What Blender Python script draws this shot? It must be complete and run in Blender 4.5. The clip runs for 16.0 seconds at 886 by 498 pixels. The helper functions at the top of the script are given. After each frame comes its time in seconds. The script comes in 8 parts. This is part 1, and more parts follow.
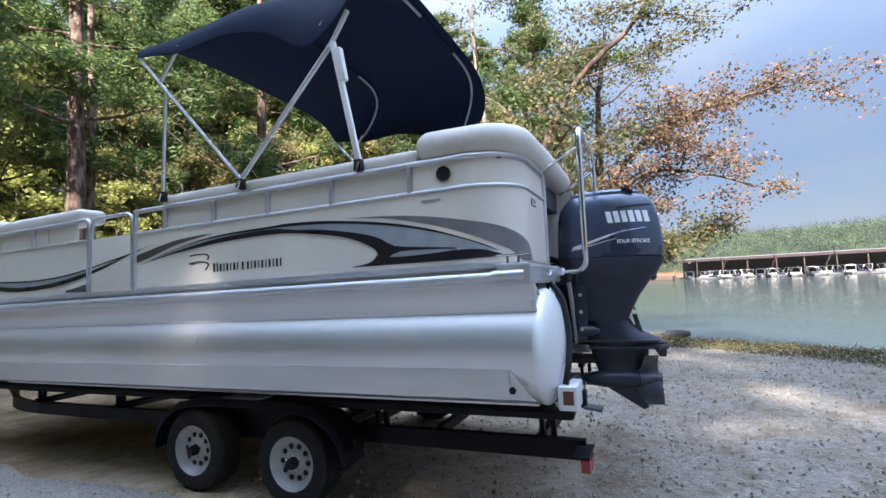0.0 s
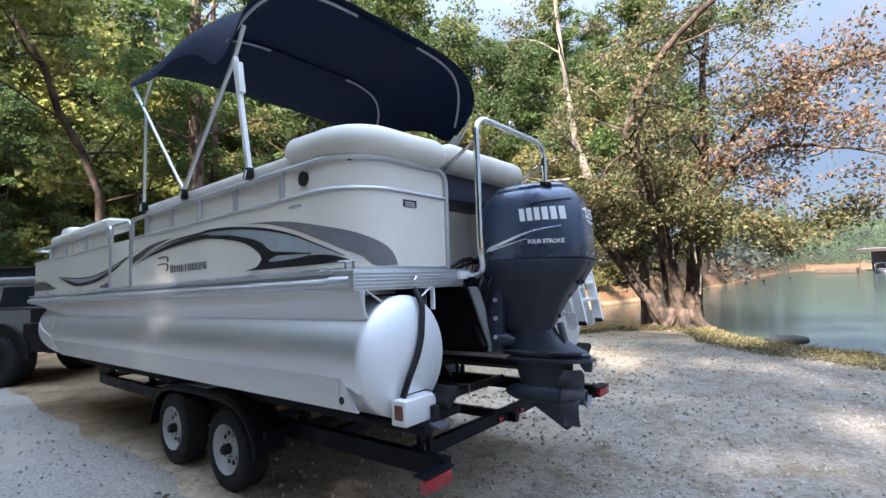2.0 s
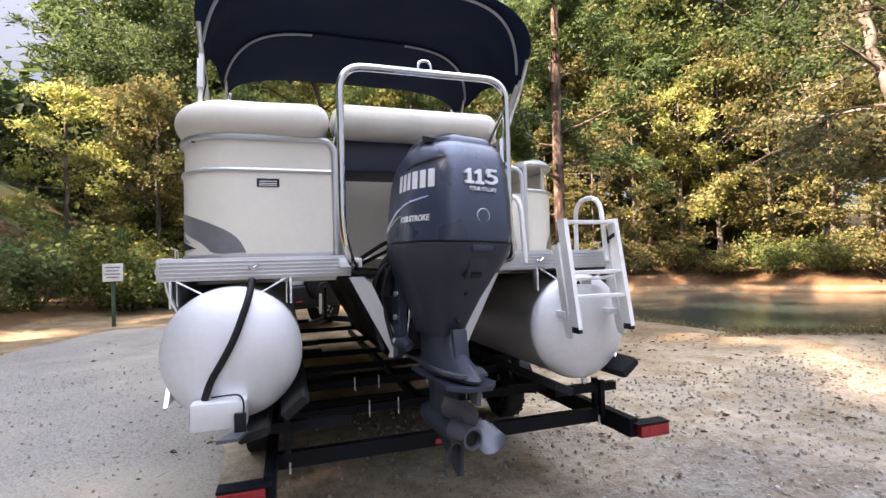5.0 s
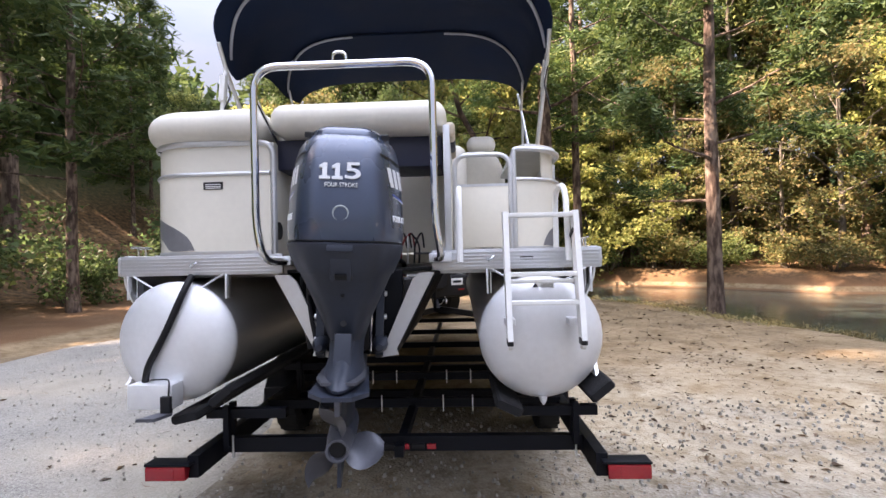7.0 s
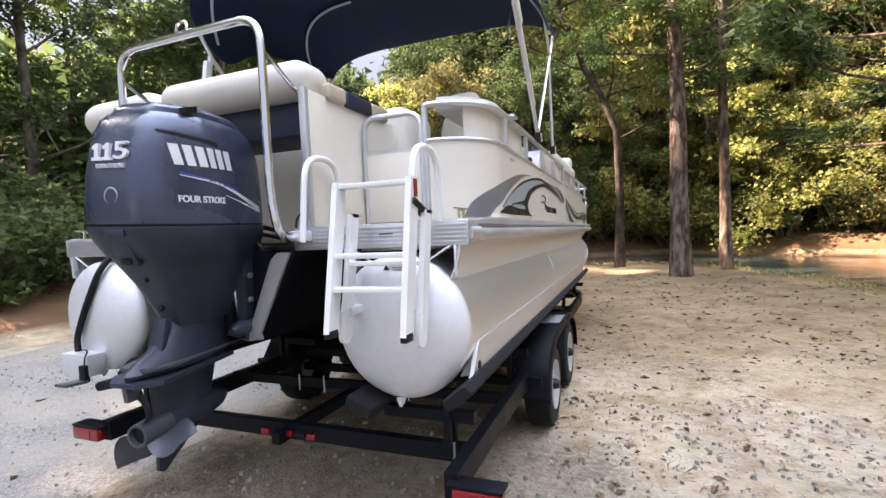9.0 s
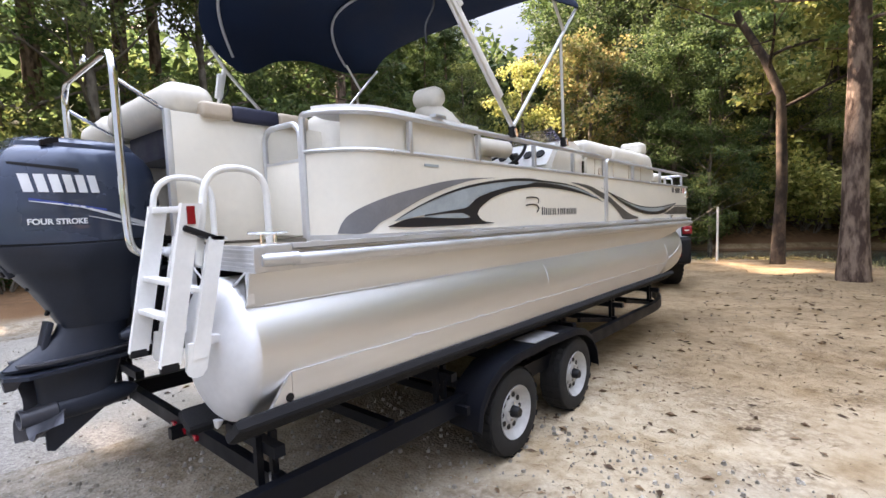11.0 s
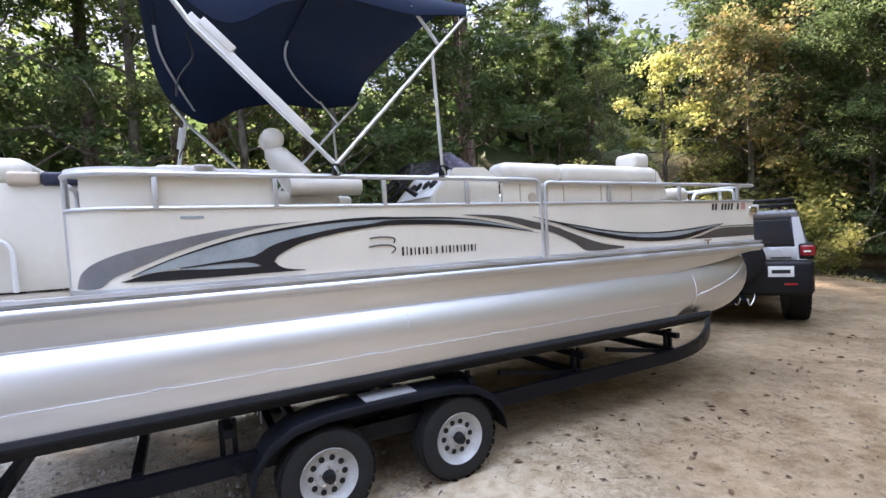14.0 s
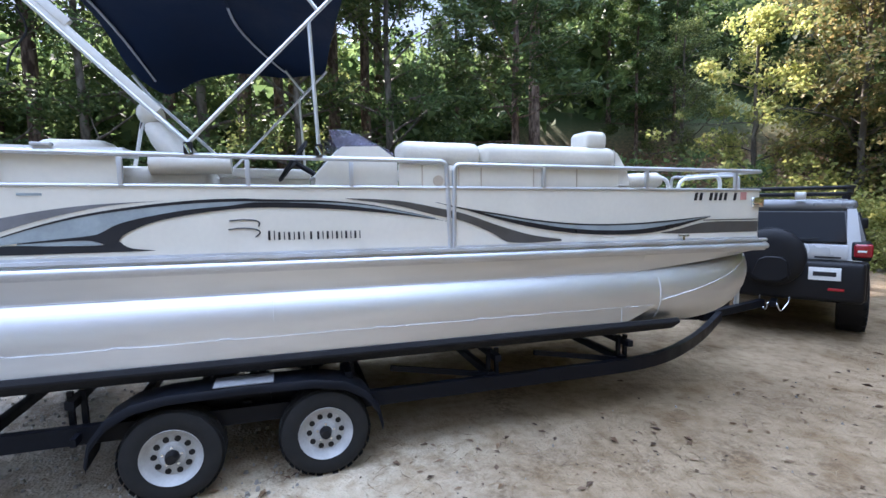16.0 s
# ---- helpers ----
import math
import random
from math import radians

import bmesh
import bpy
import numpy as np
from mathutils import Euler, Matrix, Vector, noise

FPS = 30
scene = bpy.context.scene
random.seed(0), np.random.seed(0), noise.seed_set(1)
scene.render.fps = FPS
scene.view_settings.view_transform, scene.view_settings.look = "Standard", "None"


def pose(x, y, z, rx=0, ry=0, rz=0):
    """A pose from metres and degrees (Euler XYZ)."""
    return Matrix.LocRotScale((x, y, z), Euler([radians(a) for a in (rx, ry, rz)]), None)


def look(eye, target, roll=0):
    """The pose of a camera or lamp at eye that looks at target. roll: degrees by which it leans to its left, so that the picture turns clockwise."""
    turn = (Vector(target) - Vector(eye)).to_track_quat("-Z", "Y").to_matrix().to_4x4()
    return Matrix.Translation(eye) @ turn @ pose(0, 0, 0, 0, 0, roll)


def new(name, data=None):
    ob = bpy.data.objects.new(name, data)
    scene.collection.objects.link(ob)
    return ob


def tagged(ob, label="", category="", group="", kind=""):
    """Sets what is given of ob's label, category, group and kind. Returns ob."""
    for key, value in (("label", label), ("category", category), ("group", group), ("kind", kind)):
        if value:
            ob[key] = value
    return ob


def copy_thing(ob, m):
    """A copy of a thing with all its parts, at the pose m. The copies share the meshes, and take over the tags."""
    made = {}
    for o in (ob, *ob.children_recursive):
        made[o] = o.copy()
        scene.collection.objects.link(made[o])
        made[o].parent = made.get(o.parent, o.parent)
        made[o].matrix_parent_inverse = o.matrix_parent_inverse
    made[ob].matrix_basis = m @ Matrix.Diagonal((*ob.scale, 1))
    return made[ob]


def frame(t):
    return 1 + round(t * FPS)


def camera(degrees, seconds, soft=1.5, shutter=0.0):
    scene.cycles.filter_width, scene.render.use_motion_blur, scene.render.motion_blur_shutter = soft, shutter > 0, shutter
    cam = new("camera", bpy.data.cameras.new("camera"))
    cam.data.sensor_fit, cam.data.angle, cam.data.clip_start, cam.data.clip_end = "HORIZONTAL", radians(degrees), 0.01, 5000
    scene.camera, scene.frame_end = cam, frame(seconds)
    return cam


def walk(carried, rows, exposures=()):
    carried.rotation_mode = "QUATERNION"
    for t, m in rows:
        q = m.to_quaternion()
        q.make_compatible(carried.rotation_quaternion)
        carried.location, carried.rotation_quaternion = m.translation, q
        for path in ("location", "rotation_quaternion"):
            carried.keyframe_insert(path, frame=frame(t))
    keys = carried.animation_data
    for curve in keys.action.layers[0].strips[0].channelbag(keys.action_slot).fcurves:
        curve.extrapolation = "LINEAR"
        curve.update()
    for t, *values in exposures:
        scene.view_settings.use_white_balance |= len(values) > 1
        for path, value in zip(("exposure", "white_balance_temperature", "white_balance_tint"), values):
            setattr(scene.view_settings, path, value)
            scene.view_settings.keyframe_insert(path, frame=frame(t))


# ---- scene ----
cam = camera(85.6, 16.0)
PATH = [
    (0, (-3.703, -0.566, 1.481), (-1.869, 0.218, 1.629), -2.4),
    (0.5, (-3.475, -0.892, 1.483), (-1.685, -0.013, 1.639), -2.5),
    (1, (-3.297, -1.251, 1.494), (-1.564, -0.266, 1.648), -2.4),
    (1.5, (-3.106, -1.569, 1.492), (-1.45, -0.458, 1.636), -2.2),
    (2, (-2.84, -1.822, 1.509), (-1.286, -0.57, 1.638), -1.9),
    (2.5, (-2.542, -2.073, 1.524), (-1.117, -0.675, 1.632), -1.4),
    (3, (-2.185, -2.233, 1.524), (-0.907, -0.697, 1.617), -1.2),
    (3.5, (-1.803, -2.354, 1.534), (-0.684, -0.698, 1.601), -1.0),
    (4, (-1.424, -2.442, 1.543), (-0.47, -0.685, 1.595), -1.1),
    (6.5, (0.256, -2.608, 1.549), (0.361, -0.611, 1.578), -1.5),
    (7, (0.566, -2.542, 1.556), (0.49, -0.544, 1.574), -1.3),
    (7.5, (0.873, -2.45, 1.544), (0.621, -0.466, 1.538), -1.5),
    (8, (1.209, -2.29, 1.531), (0.806, -0.331, 1.491), -2.1),
    (10.5, (2.843, -1.218, 1.64), (1.664, 0.39, 1.486), -2.4),
    (11, (3.077, -0.95, 1.683), (1.78, 0.565, 1.53), -2.1),
    (11.5, (3.351, -0.661, 1.703), (1.942, 0.753, 1.576), -2.1),
    (12, (3.506, -0.328, 1.712), (2.006, 0.994, 1.663), -3.0),
    (12.5, (3.71, -0.021, 1.738), (2.116, 1.186, 1.71), -3.1),
    (13, (3.927, 0.306, 1.749), (2.271, 1.427, 1.704), -3.0),
    (13.5, (4.091, 0.692, 1.779), (2.382, 1.729, 1.72), -3.2),
    (14, (4.295, 1.063, 1.797), (2.538, 2.015, 1.717), -3.4),
    (14.5, (4.388, 1.445, 1.804), (2.593, 2.32, 1.69), -3.1),
    (15, (4.488, 1.805, 1.841), (2.66, 2.6, 1.682), -2.3),
    (15.5, (4.576, 2.157, 1.853), (2.716, 2.867, 1.662), -1.6),
    (16, (4.59, 2.525, 1.88), (2.696, 3.134, 1.675), -1.0),
]
walk(cam, [(t, look(eye, target, roll)) for t, eye, target, roll in PATH],
     exposures=[(0.0, 2.68, 6200, 20), (1.5, 2.7, 6200, 18), (3.0, 2.87, 7050, 23), (4.0, 2.94, 7750, 29), (7.0, 3.02, 7650, 29), (10.5, 3.2, 7650, 26), (12.5, 3.2, 7450, 28), (14.0, 3.17, 6850, 27), (16.0, 3.1, 6050, 23)])

# ---- light ----
SUN_EL, SUN_AZ = 42.0, 188.0   # degrees; azimuth counter-clockwise from +x
world = bpy.data.worlds.new("world")
scene.world = world
world.use_nodes = True
wn = world.node_tree.nodes
sky = wn.new("ShaderNodeTexSky")
sky.sky_type, sky.sun_disc = 'NISHITA', False
sky.sun_elevation, sky.sun_rotation = radians(SUN_EL), radians(90 - SUN_AZ)
sky.air_density, sky.dust_density = 1.0, 1.2
# thin cloud over the whole sky: soft grey-white sheets with pale blue between them
wl = world.node_tree.links
wc, wm = wn.new("ShaderNodeTexCoord"), wn.new("ShaderNodeMapping")
wm.inputs["Scale"].default_value = (1.6, 1.6, 4.5)
wl.new(wc.outputs["Generated"], wm.inputs[0])
cloud = wn.new("ShaderNodeTexNoise")
cloud.inputs["Scale"].default_value, cloud.inputs["Detail"].default_value, cloud.inputs["Roughness"].default_value = 1.6, 7, 0.55
wl.new(wm.outputs[0], cloud.inputs[0])
tone = wn.new("ShaderNodeValToRGB")
tone.color_ramp.elements[0].position, tone.color_ramp.elements[1].position = 0.32, 0.74
tone.color_ramp.elements[0].color, tone.color_ramp.elements[1].color = (0.36, 0.53, 0.76, 1), (0.56, 0.665, 0.78, 1)
wl.new(cloud.outputs[0], tone.inputs[0])
veil = wn.new("ShaderNodeMixRGB")
veil.inputs[0].default_value = 0.95
# a veiled sky is brighter overhead than at the horizon
up, floor_, steep, rise, lit = (wn.new(k) for k in ("ShaderNodeSeparateXYZ", "ShaderNodeMath", "ShaderNodeMath", "ShaderNodeMath", "ShaderNodeVectorMath"))
wl.new(wc.outputs["Generated"], up.inputs[0])
floor_.operation, steep.operation, rise.operation, lit.operation = 'MAXIMUM', 'POWER', 'MULTIPLY_ADD', 'SCALE'
floor_.inputs[1].default_value, steep.inputs[1].default_value = 0.0, 3.0
rise.inputs[1].default_value, rise.inputs[2].default_value = 9.0, 0.52
wl.new(up.outputs[2], floor_.inputs[0]); wl.new(floor_.outputs[0], steep.inputs[0]); wl.new(steep.outputs[0], rise.inputs[0])
wl.new(tone.outputs[0], lit.inputs[0]); wl.new(rise.outputs[0], lit.inputs["Scale"])
wl.new(sky.outputs[0], veil.inputs[1]); wl.new(lit.outputs[0], veil.inputs[2])
wl.new(veil.outputs[0], wn["Background"].inputs[0])
wn["Background"].inputs[1].default_value = 0.15
sun_data = bpy.data.lights.new("sun", 'SUN')
sun_data.energy, sun_data.angle, sun_data.color = 4.0, radians(1.2), (1.0, 0.93, 0.80)
sun_dir = Vector((math.cos(radians(SUN_AZ)) * math.cos(radians(SUN_EL)), math.sin(radians(SUN_AZ)) * math.cos(radians(SUN_EL)), math.sin(radians(SUN_EL))))
new("sun", sun_data).matrix_basis = look(sun_dir * 60, (0, 0, 0))


# ---- materials ----
def mat_base(name):
    m = bpy.data.materials.new(name)
    m.use_nodes = True
    return m, m.node_tree, m.node_tree.nodes["Principled BSDF"]


def surface(name, colour, rough=0.5, metal=0.0, vary=0.12, scale=6.0, fine=60.0, bump=0.0, bump_scale=80.0, second=None, spread=(0.42, 0.62), coat=0.0, stretch=(1, 1, 1), rvar=0.1, spec=0.5):
    """Colour with broad and fine variation; second: another colour that shows in patches."""
    m, t, p = mat_base(name)
    n, l = t.nodes, t.links
    co = n.new("ShaderNodeTexCoord")
    mp = n.new("ShaderNodeMapping")
    mp.inputs["Scale"].default_value = stretch
    l.new(co.outputs["Object"], mp.inputs[0])
    a = n.new("ShaderNodeTexNoise")
    a.inputs["Scale"].default_value, a.inputs["Detail"].default_value = scale, 6
    b = n.new("ShaderNodeTexNoise")
    b.inputs["Scale"].default_value, b.inputs["Detail"].default_value = fine, 3
    l.new(mp.outputs[0], a.inputs[0]); l.new(mp.outputs[0], b.inputs[0])
    ramp = n.new("ShaderNodeValToRGB")
    ramp.color_ramp.elements[0].position, ramp.color_ramp.elements[1].position = spread
    c2 = second or tuple(c * (1 - 2 * vary) for c in colour)
    ramp.color_ramp.elements[0].color, ramp.color_ramp.elements[1].color = (*c2, 1), (*colour, 1)
    l.new(a.outputs[0], ramp.inputs[0])
    mix = n.new("ShaderNodeMixRGB")
    mix.blend_type = 'MULTIPLY'
    mix.inputs[0].default_value = min(1.0, vary * 3)
    grey = n.new("ShaderNodeMapRange")
    grey.inputs[1].default_value, grey.inputs[2].default_value, grey.inputs[3].default_value, grey.inputs[4].default_value = 0.3, 0.7, 0.72, 1.1
    l.new(b.outputs[0], grey.inputs[0])
    l.new(ramp.outputs[0], mix.inputs[1]); l.new(grey.outputs[0], mix.inputs[2])
    l.new(mix.outputs[0], p.inputs["Base Color"])
    rr = n.new("ShaderNodeMapRange")
    rr.inputs[1].default_value, rr.inputs[2].default_value = 0.3, 0.7
    rr.inputs[3].default_value, rr.inputs[4].default_value = max(0.02, rough - rvar), min(1, rough + rvar)
    l.new(a.outputs[0], rr.inputs[0]); l.new(rr.outputs[0], p.inputs["Roughness"])
    p.inputs["Metallic"].default_value = metal
    p.inputs["Coat Weight"].default_value = coat
    p.inputs["Specular IOR Level"].default_value = spec
    if bump:
        c = n.new("ShaderNodeTexNoise")
        c.inputs["Scale"].default_value, c.inputs["Detail"].default_value = bump_scale, 4
        l.new(mp.outputs[0], c.inputs[0])
        bp = n.new("ShaderNodeBump")
        bp.inputs["Strength"].default_value, bp.inputs["Distance"].default_value = 1.0, bump
        l.new(c.outputs[0], bp.inputs["Height"]); l.new(bp.outputs[0], p.inputs["Normal"])
    return m


def leafy(name, c1, c2, c3, trans=0.35):
    """Leaf material: each leaf takes its own shade, and light shines through."""
    m, t, p = mat_base(name)
    n, l = t.nodes, t.links
    g = n.new("ShaderNodeNewGeometry")
    ramp = n.new("ShaderNodeValToRGB")
    ramp.color_ramp.elements[0].color, ramp.color_ramp.elements[1].color = (*c1, 1), (*c3, 1)
    e = ramp.color_ramp.elements.new(0.55)
    e.color = (*c2, 1)
    oi = n.new("ShaderNodeObjectInfo")
    hs = n.new("ShaderNodeHueSaturation")
    mr = n.new("ShaderNodeMapRange")
    mr.inputs[3].default_value, mr.inputs[4].default_value = 0.7, 1.3
    l.new(oi.outputs["Random"], mr.inputs[0]); l.new(mr.outputs[0], hs.inputs["Value"])
    l.new(g.outputs["Random Per Island"], ramp.inputs[0])
    l.new(ramp.outputs[0], hs.inputs["Color"])
    l.new(hs.outputs[0], p.inputs["Base Color"])
    p.inputs["Roughness"].default_value = 0.6
    p.inputs["Specular IOR Level"].default_value = 0.25
    tr = n.new("ShaderNodeBsdfTranslucent")
    l.new(hs.outputs[0], tr.inputs[0])
    mx = n.new("ShaderNodeMixShader")
    mx.inputs[0].default_value = trans
    l.new(p.outputs[0], mx.inputs[1]); l.new(tr.outputs[0], mx.inputs[2])
    l.new(mx.outputs[0], n["Material Output"].inputs[0])
    return m


M_CREAM = surface("cream_painted_aluminium", (0.76, 0.72, 0.63), 0.38, vary=0.03, scale=2.0, fine=30, coat=0.3)
M_VINYL = surface("cream_vinyl", (0.74, 0.70, 0.62), 0.5, vary=0.05, scale=3.0, fine=40, bump=0.0012, bump_scale=220)
M_TAN = surface("tan_vinyl", (0.55, 0.46, 0.36), 0.5, vary=0.05, bump=0.0012, bump_scale=220)
M_NAVYV = surface("navy_vinyl", (0.018, 0.022, 0.05), 0.5, vary=0.06, bump=0.001, bump_scale=200)
M_CANVAS = surface("navy_canvas", (0.009, 0.019, 0.047), 0.85, vary=0.1, scale=2.5, fine=300, bump=0.0015, bump_scale=400, spec=0.2)
M_SLEEVE = surface("grey_webbing", (0.40, 0.42, 0.46), 0.6, vary=0.06)
M_ALU = surface("brushed_aluminium", (0.76, 0.765, 0.77), 0.41, 0.88, vary=0.04, scale=1.5, fine=12, bump=0.0006, bump_scale=3, stretch=(1, 0.12, 1), rvar=0.06)
M_ALUEND = surface("satin_aluminium_cap", (0.82, 0.83, 0.85), 0.55, 0.55, vary=0.04, scale=2.5, fine=30, rvar=0.08)
M_STRAKE = surface("flat_mill_aluminium", (0.76, 0.765, 0.77), 0.42, 0.88, vary=0.05, scale=2.0, fine=20, bump=0.0006, bump_scale=4, stretch=(1, 0.15, 1), rvar=0.07)
M_ANOD = surface("anodised_aluminium", (0.66, 0.67, 0.69), 0.46, 0.82, vary=0.04, scale=4, fine=50)
M_CHROME = surface("polished_steel", (0.80, 0.81, 0.83), 0.12, 1.0, vary=0.02, rvar=0.04)
M_BLACK = surface("black_trailer_paint", (0.0045, 0.0055, 0.009), 0.5, vary=0.1, scale=5, fine=50, rvar=0.1, spec=0.18)
M_CARPET = surface("black_bunk_carpet", (0.006, 0.006, 0.008), 0.95, vary=0.15, fine=180, bump=0.003, bump_scale=200)
M_RUBBER = surface("tyre_rubber", (0.009, 0.009, 0.0095), 0.85, vary=0.12, scale=8, fine=70, bump=0.001, bump_scale=120)
M_WHEEL = surface("white_wheel_paint", (0.45, 0.45, 0.445), 0.4, vary=0.08, scale=12, fine=60)
M_DARK = surface("dark_plastic", (0.009, 0.009, 0.011), 0.5, vary=0.08, spec=0.28)
M_MOTOR = surface("blue_grey_motor_paint", (0.053, 0.073, 0.118), 0.28, 0.35, vary=0.05, scale=3, fine=90, coat=0.5)
M_MOTORLOW = surface("grey_motor_casting", (0.031, 0.040, 0.061), 0.42, 0.15, vary=0.08, scale=6, fine=80)
M_PROP = surface("grey_propeller", (0.095, 0.10, 0.12), 0.42, 0.3, vary=0.1)
M_DECAL = surface("black_decal", (0.012, 0.013, 0.018), 0.35, vary=0.05)
M_GREYDECAL = surface("grey_decal", (0.19, 0.19, 0.20), 0.4, vary=0.08)
M_BLUEDECAL = surface("blue_grey_decal", (0.33, 0.38, 0.40), 0.4, vary=0.08)
M_WAVE = surface("dark_grey_decal", (0.085, 0.078, 0.072), 0.4, vary=0.08)
M_SILVER = surface("silver_lettering", (0.75, 0.77, 0.80), 0.4, 0.2, vary=0.03)
M_WHITE = surface("white_plastic", (0.8, 0.8, 0.78), 0.45, vary=0.04)
M_RED = surface("red_lens", (0.30, 0.008, 0.016), 0.2, vary=0.06, coat=0.6)
M_AMBER = surface("amber_lens", (0.16, 0.045, 0.02), 0.25, vary=0.06)
M_BLUEINK = surface("blue_stripe", (0.02, 0.06, 0.32), 0.35, vary=0.05)


# ---- shapes ----
def add_box(bm, c, s, bev=0.0, m=None):
    r = bmesh.ops.create_cube(bm, size=1.0, matrix=(m or Matrix.Identity(4)) @ Matrix.Translation(c) @ Matrix.Diagonal((*s, 1)))
    if bev:
        es = {e for v in r["verts"] for e in v.link_edges}
        bmesh.ops.bevel(bm, geom=list(es), offset=bev, segments=2, affect='EDGES', profile=0.6)


def add_tube(bm, pts, r, n=10, closed=False, caps=True):
    """A round bar along the points; r may be one radius or one for each point."""
    pts = [Vector(p) for p in pts]
    k = len(pts)
    rs = r if isinstance(r, (list, tuple)) else [r] * k
    rings, side = [], None
    for i, p in enumerate(pts):
        d = (pts[(i + 1) % k] - pts[i - 1]) if closed or 0 < i < k - 1 else (pts[1] - pts[0] if i == 0 else pts[-1] - pts[-2])
        d.normalize()
        if side is None:
            side = d.cross(Vector((0, 0, 1)) if abs(d.z) < 0.9 else Vector((1, 0, 0))).normalized()
        side = (side - d * side.dot(d)).normalized()
        up = d.cross(side)
        rings.append([bm.verts.new(p + rs[i] * (math.cos(2 * math.pi * j / n) * side + math.sin(2 * math.pi * j / n) * up)) for j in range(n)])
    stitch(bm, rings, closed, caps)


def stitch(bm, rings, closed=False, caps=True, ring_closed=True):
    k, n = len(rings), len(rings[0])
    for i in range(k if closed else k - 1):
        a, b = rings[i], rings[(i + 1) % k]
        for j in range(n if ring_closed else n - 1):
            f = (a[j], a[(j + 1) % n], b[(j + 1) % n], b[j])
            if len(set(f)) == 4:
                bm.faces.new(f)
    if caps and not closed:
        bm.faces.new(rings[0][::-1])
        bm.faces.new(rings[-1])


def add_loft(bm, rings, caps=True):
    stitch(bm, [[bm.verts.new(p) for p in ring] for ring in rings], caps=caps)


def add_prism(bm, poly, axis, a, b):
    """A polygon given in the other two axes (in x, y, z order), drawn out along axis from a to b."""
    def put(p, v):
        q = list(p)
        q.insert("xyz".index(axis), v)
        return bm.verts.new(q)
    lo, hi = [put(p, a) for p in poly], [put(p, b) for p in poly]
    stitch(bm, [lo, hi])


def add_disc(bm, c, axis, r, depth, n=24, r2=None):
    """A short cylinder (or cone) whose middle is c."""
    m = Matrix.Translation(c) @ Vector(axis).to_track_quat('Z', 'Y').to_matrix().to_4x4()
    bmesh.ops.create_cone(bm, cap_ends=True, segments=n, radius1=r, radius2=r if r2 is None else r2, depth=depth, matrix=m)


def add_lathe(bm, prof, n=32, m=None, caps=True):
    """A profile of (radius, along) turned about x."""
    m = m or Matrix.Identity(4)
    rings = [[m @ Vector((a, r * math.cos(2 * math.pi * j / n), r * math.sin(2 * math.pi * j / n))) for j in range(n)] for r, a in prof]
    add_loft(bm, rings, caps)


def rounded(pts, rad, seg=6):
    """A line through the points with its corners rounded."""
    pts = [Vector(p) for p in pts]
    out = [pts[0]]
    for a, b, c in zip(pts, pts[1:], pts[2:]):
        u, v = (a - b), (c - b)
        d = min(rad, u.length * 0.49, v.length * 0.49)
        p, q = b + u.normalized() * d, b + v.normalized() * d
        for i in range(seg + 1):
            t = i / seg
            out.append((1 - t) ** 2 * p + 2 * t * (1 - t) * b + t ** 2 * q)
    return out + [pts[-1]]


def part(name, bm, material, parent=None, label="", smooth=35, kind="", group=""):
    """Links a bmesh as one mesh object under a thing or under a part."""
    bmesh.ops.recalc_face_normals(bm, faces=bm.faces)
    me = bpy.data.meshes.new(name)
    bm.to_mesh(me)
    bm.free()
    me.materials.append(material)
    ob = new(name, me)
    if smooth:
        me.set_sharp_from_angle(angle=radians(smooth))
        for p in me.polygons:
            p.use_smooth = True
    if parent:
        ob.parent = parent
    return tagged(ob, label=label, kind=kind, group=group)


def thing(name, loc, label, category, group="", turn=0.0):
    ob = new(name)
    ob.empty_display_size = 0.2
    ob.matrix_basis = pose(*loc, 0, 0, turn)
    return tagged(ob, label=label, category=category, group=group)


def BM():
    return bmesh.new()


def one(name, parent, material, fn, *args, label="", smooth=35, **kw):
    """One part made by one shape function."""
    bm = bmesh.new()
    fn(bm, *args, **kw)
    return part(name, bm, material, parent, label, smooth)


def words(name, text, size, m, material, parent, label="", extrude=0.001, width=None, bold=0.0):
    """Raised lettering in the built-in font, turned into a mesh."""
    cu = bpy.data.curves.new(name, 'FONT')
    cu.body, cu.size, cu.extrude, cu.align_x, cu.align_y = text, size, extrude, 'CENTER', 'CENTER'
    cu.offset = bold
    tmp = bpy.data.objects.new(name, cu)
    scene.collection.objects.link(tmp)
    bpy.context.view_layer.update()
    me = bpy.data.meshes.new_from_object(tmp.evaluated_get(bpy.context.evaluated_depsgraph_get()))
    bpy.data.objects.remove(tmp)
    if width:
        xs = [v.co.x for v in me.vertices]
        k = width / (max(xs) - min(xs))
        me.transform(Matrix.Diagonal((k, 1, 1, 1)))
    me.transform(m)
    me.materials.clear()
    me.materials.append(material)
    ob = new(name, me)
    ob.parent = parent
    return tagged(ob, label=label)


